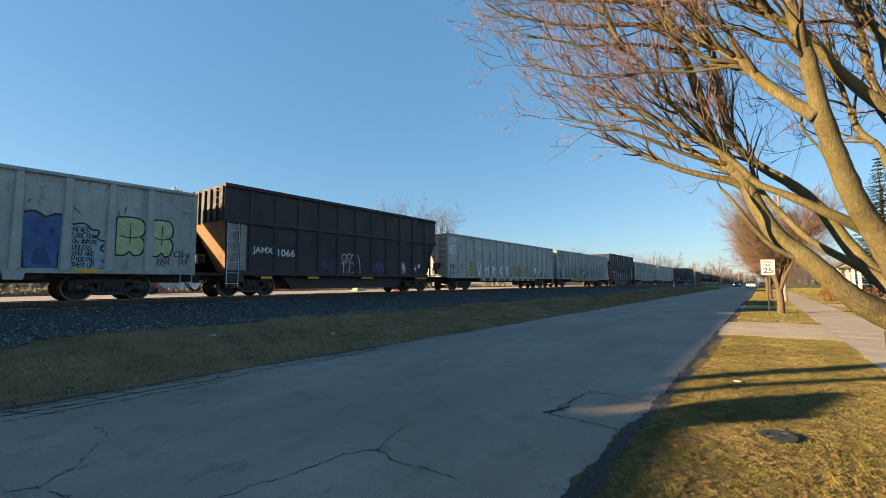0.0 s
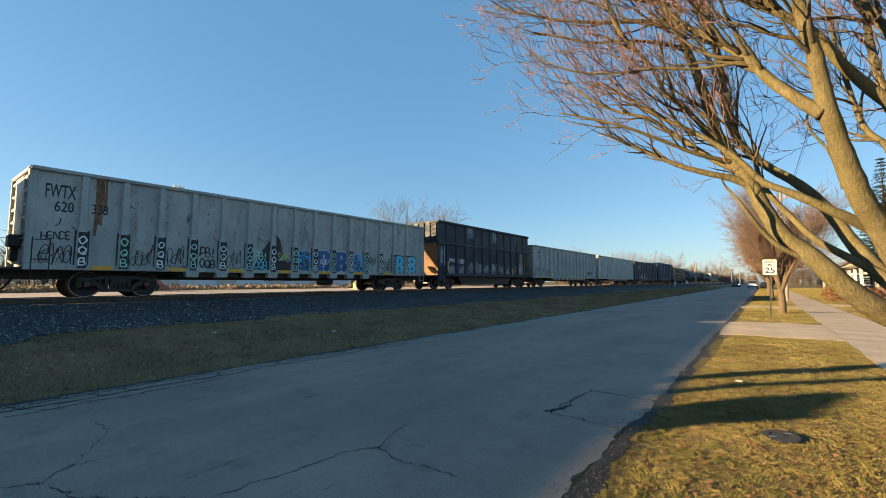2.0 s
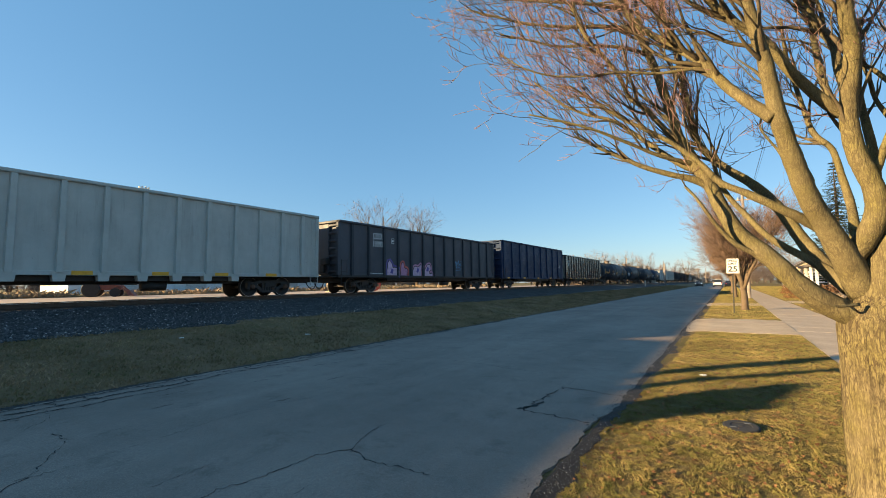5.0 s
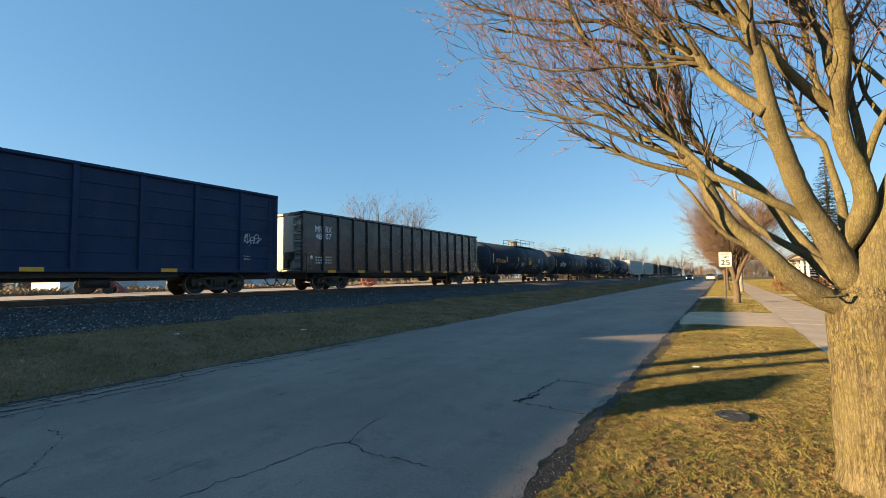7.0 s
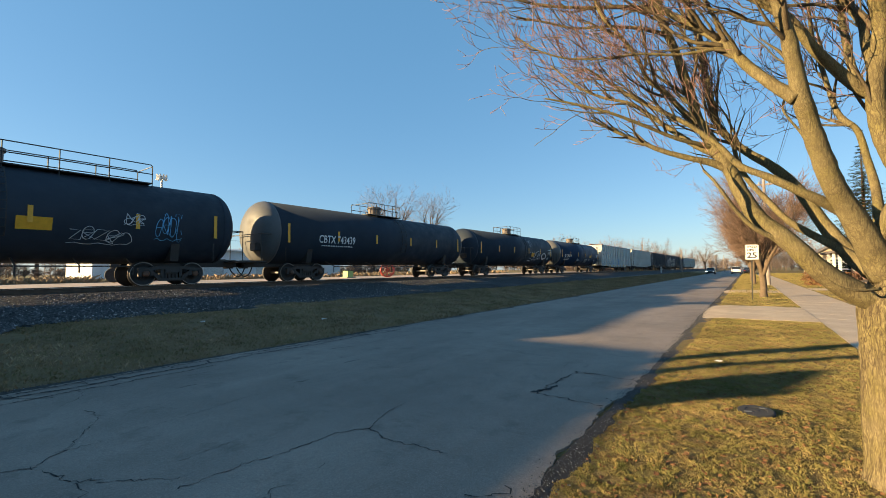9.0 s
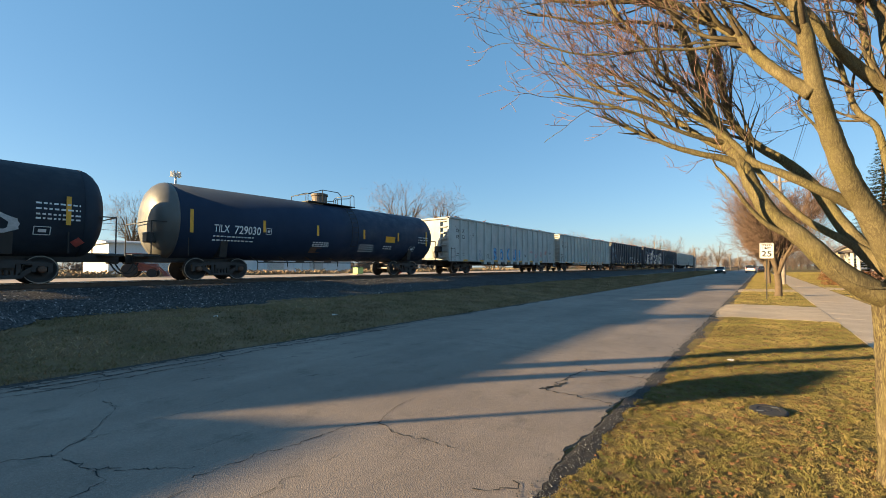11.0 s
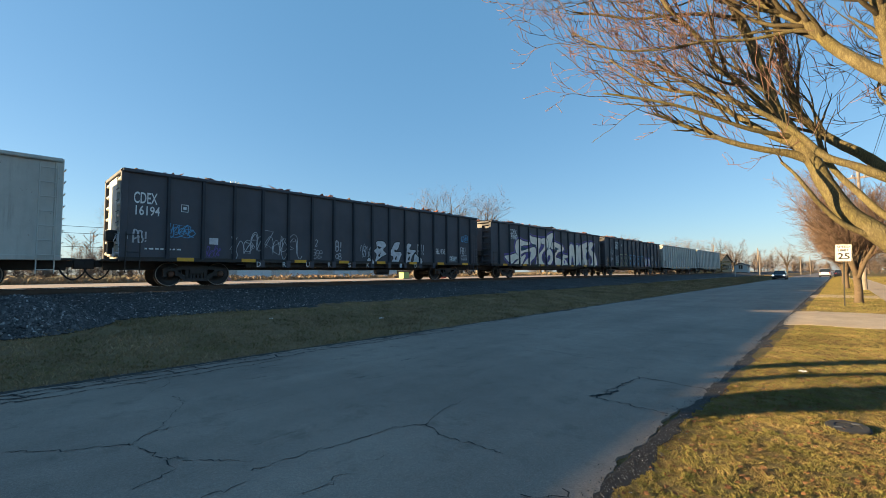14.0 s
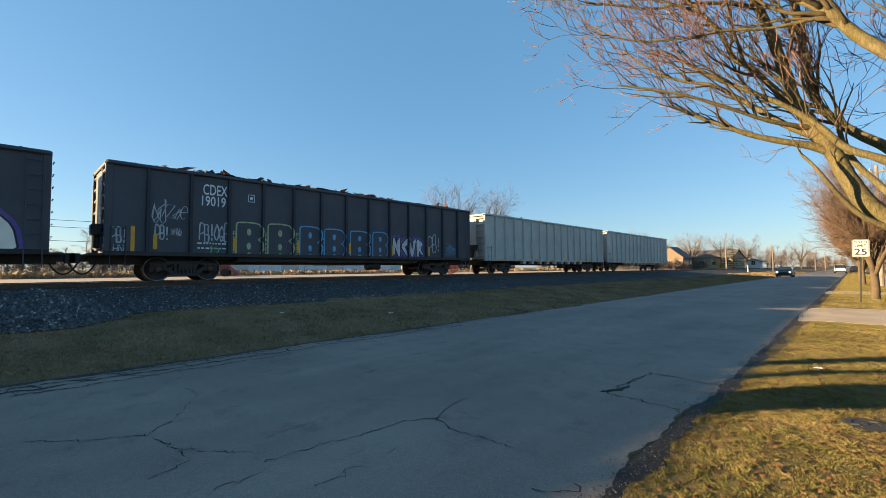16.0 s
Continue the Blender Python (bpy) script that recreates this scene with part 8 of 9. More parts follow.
# car a: blue throw-up, the quote, two lime letters
HEART = [(4.84, 1.04), (5.62, 1.04), (5.58, 1.62), (5.82, 2.02), (5.84, 2.62), (5.58, 2.86), (5.26, 2.68), (5.00, 2.88), (4.66, 2.76), (4.58, 2.20), (4.80, 1.66)]
letterform("a", [HEART], "spray_blue", edge=0.07, soft=1, holes=([(4.95, 2.35), (5.12, 2.45), (5.10, 2.05)], [(5.35, 2.42), (5.55, 2.36), (5.42, 2.02)], [(4.98, 1.2), (5.5, 1.2), (5.3, 1.75), (5.05, 1.7)]), hole_fill="spray_navy")
letterform("a", [[(3.10, 1.05), (4.10, 1.05), (4.25, 1.5), (4.05, 1.95), (4.20, 2.4), (3.9, 2.84), (3.2, 2.8), (3.0, 2.0)]], "spray_blue", edge=0.06, soft=2)
cloud_line = [(5.94, 2.56), (6.25, 2.62), (6.45, 2.44), (6.66, 2.40), (6.62, 2.14), (6.86, 2.02), (6.72, 1.78), (6.95, 1.60), (6.80, 1.38), (6.90, 1.18), (6.70, 1.06)]
sprayed("a", rounded(cloud_line + [(5.96, 1.06)], 2), "spray_haze", 1.5365, "graffiti_cloud")
traced("a", cloud_line, "ink", 0.055, 1.5405)
quote("a", 5.97, 6.63, 1.12, 2.50)
bubble_letter("a", 7.16, 7.98, 1.62, 2.94, "spray_lime", "ink", "spray_lime")
bubble_letter("a", 8.26, 8.92, 1.62, 2.94, "spray_lime", "ink", "spray_lime")
for a, b in ((7.16, 7.98), (8.26, 8.92)):
    traced("a", ((a + 0.08, 2.30), ((a + b) / 2, 2.24), (b - 0.08, 2.30)), "ink", 0.04)
    traced("a", (((a + b) / 2, 2.78), ((a + b) / 2 - 0.01, 2.02)), "ink", 0.03)
for y in (8.08, 9.05):
    traced("a", ((y, 1.62), (y + 0.16, 1.64), (y + 0.17, 1.80), (y, 1.80), (y, 1.62)), "ink", 0.035, soft=2)
stencil("a", 5.02, 5.36, 1.22, 1.52, "white")
tag("a", 8.4, 8.9, 1.2, 1.6, "ink", 3)
tag("a", 9.2, 9.6, 1.25, 1.9, "ink", 3)


# black uprights with small letters on the ribs of car d, painted bays between them
RIBS_D = [-8.32 + 1.16 * k for k in range(15)]
for k, y in enumerate(RIBS_D):
    panel("d", y - 0.20, y + 0.20, 1.0, 2.25, "ink")
    lay("d", flat_mesh(sheet([(0, 0), (1, 0), (1, 1), (0, 1)])), y - 0.12, y + 0.12, 1.0, 2.2, "ink", "painted_panel", 1.663)
    for j, ch in enumerate("OQB"):
        hand("d", y - 0.10, y + 0.11, 1.80 - 0.36 * j, 2.06 - 0.36 * j, ch, ("white", "spray_mint")[k % 2], 0.042, 1.667, k + j)


def cloud(key, y0, y1, z0, z1, material, lines, ink):
    """A puffy sprayed cloud with a few words on it."""
    w, h = y1 - y0, z1 - z0
    for j, (a, b, c, d) in enumerate(((0.0, 0.62, 0.35, 1.0), (0.4, 1.0, 0.3, 0.95), (0.05, 0.7, 0.0, 0.75), (0.35, 0.98, 0.0, 0.7))):
        blob(key, y0 + a * w, y0 + b * w, z0 + c * h, z0 + d * h, material, 1.5365 + 0.0007 * j)
    for j, t in enumerate(lines):
        q = h * 0.86 / len(lines)
        hand(key, y0 + 0.12 * w, y0 + w * min(0.92, 0.16 + 0.19 * len(t)), z1 - 0.08 * h - q * (j + 0.86), z1 - 0.08 * h - q * (j + 0.12), t, ink, 0.045, 1.541, j)


def bay(k):
    return RIBS_D[k] + 0.20, (RIBS_D[k + 1] - 0.20 if k < 14 else RIBS_D[k] + 0.95)


cloud("d", *bay(7), 1.02, 2.15, "spray_sky", ("WISH", "YOU", "WERE", "HERE"), "ink")
cloud("d", *bay(10), 1.02, 2.15, "spray_sky", ("US", "AND", "THEM"), "ink")
for k, c in ((8, "spray_blue"), (9, "spray_blue"), (13, "spray_cyan"), (14, "spray_cyan")):
    a, b = bay(k)
    bubble_letter("d", a + 0.02, b - 0.02, 1.06, 2.12, c, "spray_white" if k < 10 else "ink", "spray_white" if k < 10 else "ink")
hand("d", bay(8)[0] + 0.16, bay(8)[1] - 0.16, 1.46, 1.70, "OQB", "white", 0.035, 1.550)
for k, t, c in ((3, "PB!", "ink"), (5, "PB!", "spray_mint"), (6, "SANE", "spray_lime"), (11, "PB!", "ink"), (3, "OQB", "ink"), (5, "OQB", "spray_cyan")):
    a, b = bay(k)
    lo = 1.12 if t == "OQB" else 1.55
    hand("d", a + 0.08, b - 0.06, lo, lo + 0.36, t, c, 0.05, 1.543)
lay("d", flat_mesh(sheet([(0, 0), (0.2, 0.45), (0.55, 1), (0.7, 0.8), (0.75, 0.5), (1.0, 0.25), (0.98, 0)])), bay(5)[0], bay(6)[1], 1.04, 2.85, "soot", "graffiti_blot", 1.5355)
word("d", -9.35, -8.60, 1.92, 2.16, "HENCE", "ink")
for k in (0, 1, 2, 4, 12):
    a, b = bay(k) if k else (-9.4, -8.55)
    tag("d", a, b, 1.08, 1.95 if k else 1.8, "ink", 4)
for y, z, w in ((-7.98, 2.1, 0.10), (-7.86, 2.5, 0.14), (-7.74, 3.0, 0.07)):
    bm = bmesh.new()
    swell(bm, smooth_line([(y, 4.08, 0), (y + 0.02, 3.4, 0), (y - 0.02, z, 0)], 5), w)
    lay("d", flat_mesh(bm), 0, 0, 0, 0, "rust_run", "rust_stain", 1.5345, False)

# car c: letters between the ribs, small uprights on the ribs
RIBS_C = [-8.39 + 1.175 * k for k in range(15)]
for k, (ch, c) in enumerate((("bulb", "spray_yellow"), ("V", "white"), ("M", "white"), ("P", "white"), ("E", "white"), ("R", "white"), ("N", "spray_yellow"), ("diamond", "spray_yellow"), ("V", "spray_yellow"), ("A", "spray_yellow"))):
    a, b = RIBS_C[k + 1] + 0.21, RIBS_C[k + 2] - 0.19
    letterform("c", [fitted(ANGULAR[ch], a, b, 1.06, 2.12)], c, edge=0.042, soft=1 if ch in ("bulb", "P") else 0)
    if ch == "diamond":
        m = (a + b) / 2
        for p, q in (((m, 2.10), (m, 1.06)), ((a + 0.05, 1.6), (m, 1.75)), ((m, 1.75), (b - 0.05, 1.6)), ((m, 2.1), (a + 0.2, 1.36)), ((m, 2.1), (b - 0.2, 1.36))):
            traced("c", (p, q), "ink", 0.03)
    elif ch == "bulb":
        for p, q in (((a + 0.18, 1.68), (a + 0.36, 1.60)), ((b - 0.36, 1.60), (b - 0.18, 1.68)), ((a + 0.22, 1.92), (b - 0.24, 1.92)), ((a + 0.28, 1.22), (b - 0.28, 1.22))):
            traced("c", (p, q), "ink", 0.05)
a = RIBS_C[11] + 0.30
letterform("c", [rounded(fitted(ANGULAR["bulb"], a, a + 0.5, 1.42, 2.05), 1)], "white", edge=0.035)
panel("c", a + 0.12, a + 0.38, 1.08, 1.30, "ink")
for k in range(2, 11):
    column("c", RIBS_C[k] - 0.08, RIBS_C[k] + 0.08, 1.05, 2.0, "ink", 1.664)

RIBS_S = [-8.33 + 1.387 * i for i in range(13)]


def scuffs(key, count, seed, z0=2.2, z1=4.0):
    """Dark curved scrapes where the grab struck the sheet."""
    rng, bm = random.Random(seed), bmesh.new()
    for _ in range(count):
        y, z, a, n = rng.uniform(-9.2, 9.2), rng.uniform(z0, z1), rng.uniform(0.5, 2.6), rng.uniform(0.08, 0.42)
        d, bend = Vector((math.cos(a), math.sin(a))) * n, rng.gauss(0, 0.12)
        line = smooth_line([(y, z, 0), (y + d.x * 0.5 - d.y * bend, min(4.05, z + d.y * 0.5 + d.x * bend), 0), (y + d.x, min(4.05, z + d.y), 0)], 4)
        swell(bm, [Vector((p.x, p.y)) for p in line], rng.choice((0.012, 0.018, 0.03)), 0.0005)
    lay(key, flat_mesh(bm), 0, 0, 0, 0, "soot", "scrape_mark", 1.5345, False)["kind"] = "stuff"


for key, count in (("z", 40), ("a", 75), ("c", 70), ("d", 90), ("f", 70), ("o", 18)):
    scuffs(key, count, ord(key))

# marks: car, span along the car, span in height
word('s',-6.53, -5.63, 3.37, 3.80,'CDEX','white')
word('s',-6.57, -5.69, 2.93, 3.33,'19019','white')
word('s',-9.31, -9.01, 1.04, 1.33,'HN','spray_white')
word('s',-9.38, -8.92, 1.40, 1.87,'PB!','spray_white')
tag('s',-8.22, -7.04, 2.13, 3.04,'spray_white',5)
word('s',-8.10, -7.64, 1.54, 2.09,'PB!','spray_white')
tag('s',-7.60, -7.24, 1.69, 2.00,'spray_white',4)
word('s',-6.64, -5.55, 1.56, 2.23,'PB!OQB','spray_white')
bars('s',-6.70, -5.65, 1.37, 1.53,'white')
bars('s',-6.69, -5.65, 1.17, 1.35,'white')
word('s',-6.30, -5.90, 0.99, 1.35,'12','spray_green')
stencil('s',-4.80, -4.53, 3.26, 3.58,'white')
bubble_letter('s', -5.23, -4.23, 0.99, 2.34, 'black_car', 'spray_lime', 'spray_lime', RIBS_S)
bubble_letter('s', -3.91, -2.85, 0.98, 2.36, 'black_car', 'spray_lime', 'spray_lime', RIBS_S)
bubble_letter('s', -2.43, -1.43, 0.98, 2.35, 'black_car', 'spray_sky', 'spray_sky', RIBS_S)
bubble_letter('s', -1.17, -0.12, 1.00, 2.31, 'black_car', 'spray_sky', 'spray_sky', RIBS_S)
bubble_letter('s', 0.30, 1.38, 1.02, 2.30, 'black_car', 'spray_sky', 'spray_sky', RIBS_S)
bubble_letter('s', 1.69, 2.63, 1.04, 2.32, 'black_car', 'spray_sky', 'spray_sky', RIBS_S)
column('s',-5.39, -5.24, 0.98, 2.01,'spray_lime')
column('s',-4.06, -3.90, 1.01, 2.00,'spray_lime')
column('s',-2.66, -2.50, 1.03, 2.08,'spray_lime')
column('s',-1.32, -1.15, 1.02, 1.91,'spray_lime')
letterform('s', [fitted(ANGULAR[c], 2.97 + 0.60 * k, 3.55 + 0.60 * k, 1.06 + 0.05 * (k % 2), 2.15) for k, c in enumerate('NEVR')], 'silver', 'spray_purple', ribs=RIBS_S)
word('s',5.69, 6.81, 1.37, 2.34,'PB!','spray_white')
tag('s',7.21, 8.15, 1.23, 1.97,'spray_sky',3)
word('r',-7.10, -6.15, 3.37, 3.75,'CDEX','white')
word('r',-7.10, -6.06, 2.98, 3.35,'19189','white')
letterform('r', MURAL, 'mural_white', 'spray_purple', MURAL_HOLES, ribs=[-8.58 + 1.375 * i for i in range(13)])
word('q',-9.65, -8.93, 3.01, 3.43,'CDEX','white')
word('q',-9.59, -8.84, 2.59, 2.94,'16194','white')
tag('q',-10.20, -9.79, 1.44, 1.93,'spray_white',3)
word('q',-10.21, -9.82, 1.05, 1.36,'HN','spray_white')
word('q',-9.64, -9.18, 1.61, 2.03,'PB!','spray_white')
tag('q',-8.59, -7.63, 1.82, 2.37,'spray_sky',5)
stencil('q',-8.15, -7.90, 2.83, 3.12,'white')
bars('q',-9.28, -8.12, 1.24, 1.53,'white')
panel('q',-7.13, -6.80, 1.63, 1.89,'silver')
tag('q',-7.24, -6.69, 1.10, 1.64,'spray_purple',4)
tag('q',-6.36, -5.00, 1.02, 2.24,'spray_white',5)
tag('q',-4.91, -3.12, 1.08, 2.36,'spray_white',5)
tag('q',-2.65, -2.06, 1.15, 1.61,'spray_white',3)
word('q',-2.65, -2.30, 1.75, 2.04,'12','spray_white')
word('q',-1.51, -0.93, 1.55, 2.02,'PB!','spray_white')
word('q',-1.50, -0.97, 1.14, 1.42,'OQB','spray_white')
WINGED_CUTS = [[(c[0] - 0.16, c[1] + 0.22), (c[0] + 0.20, c[1] + 0.16), (c[0] - 0.02, c[1] + 0.04)] for c in ((1.42, 1.70), (2.60, 1.55), (3.60, 1.45))] + [[(c[0] - 0.1, c[1] - 0.3), (c[0] + 0.12, c[1] - 0.1), (c[0] + 0.02, c[1] - 0.42)] for c in ((1.42, 1.70), (2.60, 1.55), (3.60, 1.55))]
letterform('q', WINGED, 'silver', '', WINGED_CUTS, 'ink', ribs=[-8.57 + 1.186 * i for i in range(16)], edge=0.05)
tag('q', 0.15, 0.95, 1.2, 2.0, 'spray_white', 4)
word('q',4.27, 4.92, 1.54, 2.16,'PB!','spray_white')
word('q',5.90, 6.76, 1.64, 1.93,'BELIEVE','white')
word('q',7.18, 7.85, 1.17, 1.50,'PRAY','white')
tag('q',8.29, 9.03, 2.44, 2.99,'spray_sky',3)
word('q',8.23, 8.81, 1.70, 2.11,'PB!','spray_white')
word('q',8.30, 8.88, 1.25, 1.62,'OQB','spray_white')
lay('q', letters_mesh('D', 0.012), -5.27, -5.10, 0.75, 0.97, 'silver', 'lettering', 1.625)
lay('q', letters_mesh('R', 0.012), -4.11, -3.94, 0.75, 0.97, 'silver', 'lettering', 1.625)
lay('q', letters_mesh('U', 0.012), -2.96, -2.79, 0.75, 0.97, 'silver', 'lettering', 1.625)
lay('q', letters_mesh('R', 0.012), -1.80, -1.63, 0.75, 0.97, 'silver', 'lettering', 1.625)
lay('q', letters_mesh('S', 0.012), -0.64, -0.47, 0.75, 0.97, 'silver', 'lettering', 1.625)
lay('q', letters_mesh('K', 0.012), 0.52, 0.69, 0.75, 0.97, 'silver', 'lettering', 1.625)
lay('q', letters_mesh('I', 0.012), 2.83, 3.00, 0.75, 0.97, 'silver', 'lettering', 1.625)
lay('q', letters_mesh('D', 0.012), 3.99, 4.16, 0.75, 0.97, 'silver', 'lettering', 1.625)
word('p',-9.04, -8.68, 3.11, 3.39,'WI','ink')
word('p',-8.35, -7.95, 3.06, 3.37,'NX','ink')
word('p',-9.05, -8.63, 2.71, 2.99,'00','ink')
word('p',-8.35, -7.75, 2.68, 3.00,'088','ink')
bars('p',-9.04, -8.68, 1.64, 1.76,'ink')
bars('p',-8.35, -7.88, 1.67, 1.79,'ink')
bars('p',-9.03, -8.68, 1.50, 1.61,'ink')
bars('p',-8.35, -7.88, 1.52, 1.64,'ink')
bars('p',-9.03, -8.67, 1.34, 1.45,'ink')
bars('p',-8.34, -7.87, 1.35, 1.47,'ink')
dot('p',-9.38, -9.23, 1.57, 1.77,'white')
word('o',-8.94, -8.55, 3.11, 3.40,'OF','ink')
word('o',-8.24, -7.83, 3.10, 3.41,'OX','ink')
word('o',-8.94, -8.56, 2.65, 2.92,'18','ink')
word('o',-8.23, -7.82, 2.64, 2.93,'23','ink')
bars('o',-9.01, -8.60, 1.45, 1.55,'ink')
bars('o',-8.29, -7.86, 1.47, 1.58,'ink')
bars('o',-9.00, -8.60, 1.29, 1.39,'ink')
bars('o',-8.29, -7.86, 1.31, 1.41,'ink')
fat('o',-3.56, -2.92, 0.97, 2.09,'S','spray_sky','spray_blue')
fat('o',-2.38, -1.76, 0.99, 2.04,'O','spray_sky','spray_blue')
fat('o',-1.18, -0.44, 0.99, 2.12,'K','spray_sky','spray_blue')
fat('o',-0.03, 0.71, 0.99, 2.07,'U','spray_sky','spray_blue')
fat('o',1.17, 1.57, 1.00, 2.05,'!','spray_sky','spray_blue')
tag('o',-5.95, -5.07, 1.00, 1.85,'spray_blue',4)
tag('o',-4.74, -4.05, 1.17, 1.71,'ink',4)
stencil('o',-6.74, -6.49, 2.85, 3.15,'ink')
tag('o',3.50, 4.31, 1.76, 2.13,'spray_red',4)
tag('o',4.65, 5.45, 1.39, 2.01,'spray_red',3)
tag('o',6.01, 6.69, 1.44, 2.09,'spray_red',4)
tag('o',7.05, 7.76, 1.69, 2.26,'spray_red',3)
tag('o',8.19, 9.00, 1.74, 2.11,'ink',3)
tag('o',8.20, 9.01, 1.22, 1.66,'spray_blue',4)
word('o',2.43, 2.93, 1.40, 1.64,'TNT','ink')
panel('c',-9.48, -8.51, 3.28, 3.87,'white')
panel('c',-9.47, -8.56, 2.77, 3.32,'white')
word('c',-9.44, -8.55, 3.35, 3.81,'LEWX','ink')
word('c',-9.33, -8.62, 2.87, 3.26,'2105','ink')
stencil('c',-8.21, -7.99, 3.07, 3.43,'ink')
tag('c',-9.44, -8.84, 1.59, 2.03,'spray_blue',5)
tag('c',-8.35, -7.77, 1.65, 2.02,'ink',4)
tag('c',4.62, 5.22, 1.31, 2.08,'ink',3)
tag('c',5.82, 7.67, 1.06, 1.60,'ink',5)
bars('c',-9.10, -8.66, 1.27, 1.46,'ink')
bars('c',-8.30, -7.82, 1.30, 1.50,'ink')
word('d',-9.31, -8.55, 3.26, 3.71,'FWTX','ink')
word('d',-9.07, -8.58, 2.82, 3.17,'620','ink')
word('d',-8.10, -7.66, 2.85, 3.19,'338','ink')
word('b',-6.03, -5.04, 1.87, 2.24,'JAMX','white')
word('b',-4.78, -3.87, 1.85, 2.20,'1066','white')
for pts in (((-1.18, 1.08), (-0.85, 1.10), (-0.85, 1.70), (-0.98, 2.02), (-0.78, 2.16), (-0.62, 1.98), (-0.80, 1.74), (-1.02, 1.62)), ((-0.72, 1.10), (-0.50, 1.14), (-0.38, 1.60), (-0.60, 1.78), (-0.76, 1.60)), ((-0.60, 2.06), (-0.42, 2.20), (-0.28, 2.0), (-0.42, 1.84), (-0.56, 2.0)),
            ((-0.36, 1.12), (-0.12, 1.2), (-0.14, 1.66), (-0.36, 1.74)), ((-0.28, 2.08), (0.0, 2.2), (0.26, 1.98), (0.34, 1.5), (0.22, 1.08), (-1.15, 1.06)), ((-0.08, 1.92), (0.04, 1.84), (-0.02, 1.98))):
    traced('b', pts, 'white', 0.035, 1.539)
tag('b',-2.42, -1.53, 1.21, 1.76,'spray_purple',4)
tag('b',1.36, 2.39, 1.11, 1.92,'spray_purple',4)
tag('b',3.80, 4.34, 1.07, 1.77,'spray_white',3)
tag('b',3.73, 4.15, 1.28, 1.91,'white',4)
stencil('b',4.90, 5.37, 1.28, 1.69,'white')
panel('b',5.46, 5.63, 1.57, 1.79,'white')
panel('b',-5.60, -5.04, 0.78, 0.92,'yellow')
panel('b',-3.10, -2.42, 0.80, 0.94,'yellow')
panel('b',0.48, 1.36, 0.81, 0.98,'yellow')
panel('b',5.18, 6.36, 0.83, 1.03,'yellow')
word('e',-5.82, -5.07, 1.90, 2.25,'JAMX','white')
word('e',-4.59, -3.85, 1.90, 2.25,'1080','white')
tag('e',-6.85, -6.32, 1.68, 3.20,'spray_white',6)
tag('e',-5.89, -5.12, 1.08, 1.84,'spray_white',6)
tag('e',-4.53, -3.86, 1.03, 1.81,'spray_white',4)
tag('e',-3.29, -2.57, 1.13, 2.03,'spray_white',4)
tag('e',-2.26, -1.35, 1.16, 2.08,'spray_white',5)
tag('e',-0.95, -0.04, 1.21, 2.02,'spray_white',5)
tag('e',0.17, 1.14, 1.17, 2.05,'spray_white',5)
tag('e',1.51, 2.36, 1.18, 1.97,'spray_white',4)
tag('e',2.69, 3.40, 1.21, 1.91,'spray_white',3)
tag('e',4.03, 4.68, 1.25, 1.89,'spray_white',3)
tag('e',4.99, 6.04, 1.22, 2.18,'spray_white',4)
tag('e',-3.43, -2.38, 3.89, 4.97,'spray_white',5)
tag('e',0.40, 1.37, 3.71, 4.91,'spray_white',5)
tag('e',4.55, 4.89, 4.00, 4.78,'spray_white',2)
panel('e',-6.02, -5.86, 1.30, 2.03,'yellow')
panel('e',-3.60, -3.46, 1.10, 1.61,'yellow')
panel('e',-1.17, -0.99, 1.06, 1.63,'yellow')
panel('e',1.29, 1.52, 1.02, 1.65,'yellow')
panel('e',3.80, 4.08, 1.07, 1.78,'yellow')
word('f',-8.93, -8.18, 3.35, 3.69,'LEWX','ink')
word('f',-8.89, -8.33, 2.90, 3.21,'1017','ink')
tag('f',-9.00, -8.18, 1.40, 2.03,'spray_blue',5)
tag('f',-7.72, -7.19, 1.28, 2.10,'ink',4)
tag('f',-6.61, -5.82, 1.26, 1.92,'ink',4)
piece('f',6.56, 7.33, 1.34, 1.89,'navy_car','ink',3)
piece('f',7.57, 8.43, 1.37, 1.86,'navy_car','ink',3)
stencil('f',5.55, 5.92, 1.32, 1.59,'white')
tag('f',2.97, 3.69, 1.16, 1.93,'spray_white',4)
tag('f',-3.82, -3.40, 3.04, 3.90,'soot',4)
word('g',-8.64, -8.22, 2.93, 3.35,'WI','ink')
word('g',-7.95, -7.55, 2.92, 3.32,'NX','ink')
word('g',-8.65, -8.23, 2.60, 3.00,'00','ink')
word('g',-7.98, -7.50, 2.63, 3.02,'312','ink')
bars('g',-8.76, -8.36, 1.62, 1.74,'ink')
bars('g',-7.97, -7.53, 1.66, 1.77,'ink')
bars('g',-8.75, -8.35, 1.48, 1.60,'ink')
bars('g',-7.96, -7.53, 1.51, 1.62,'ink')
bars('g',-8.74, -8.34, 1.32, 1.43,'ink')
bars('g',-7.95, -7.52, 1.35, 1.45,'ink')
word('h',-6.73, -5.85, 3.34, 3.73,'CDEX','white')
word('h',-6.72, -5.80, 2.86, 3.23,'19392','white')
stencil('h',-4.99, -4.71, 3.16, 3.51,'white')
RIBS_H = [-8.55 + 1.40 * i for i in range(13)]
letterform('h', [fitted(ANGULAR['b'], -5.42, -4.38, 0.87, 2.04)], 'spray_lilac', 'spray_purple', ribs=RIBS_H)
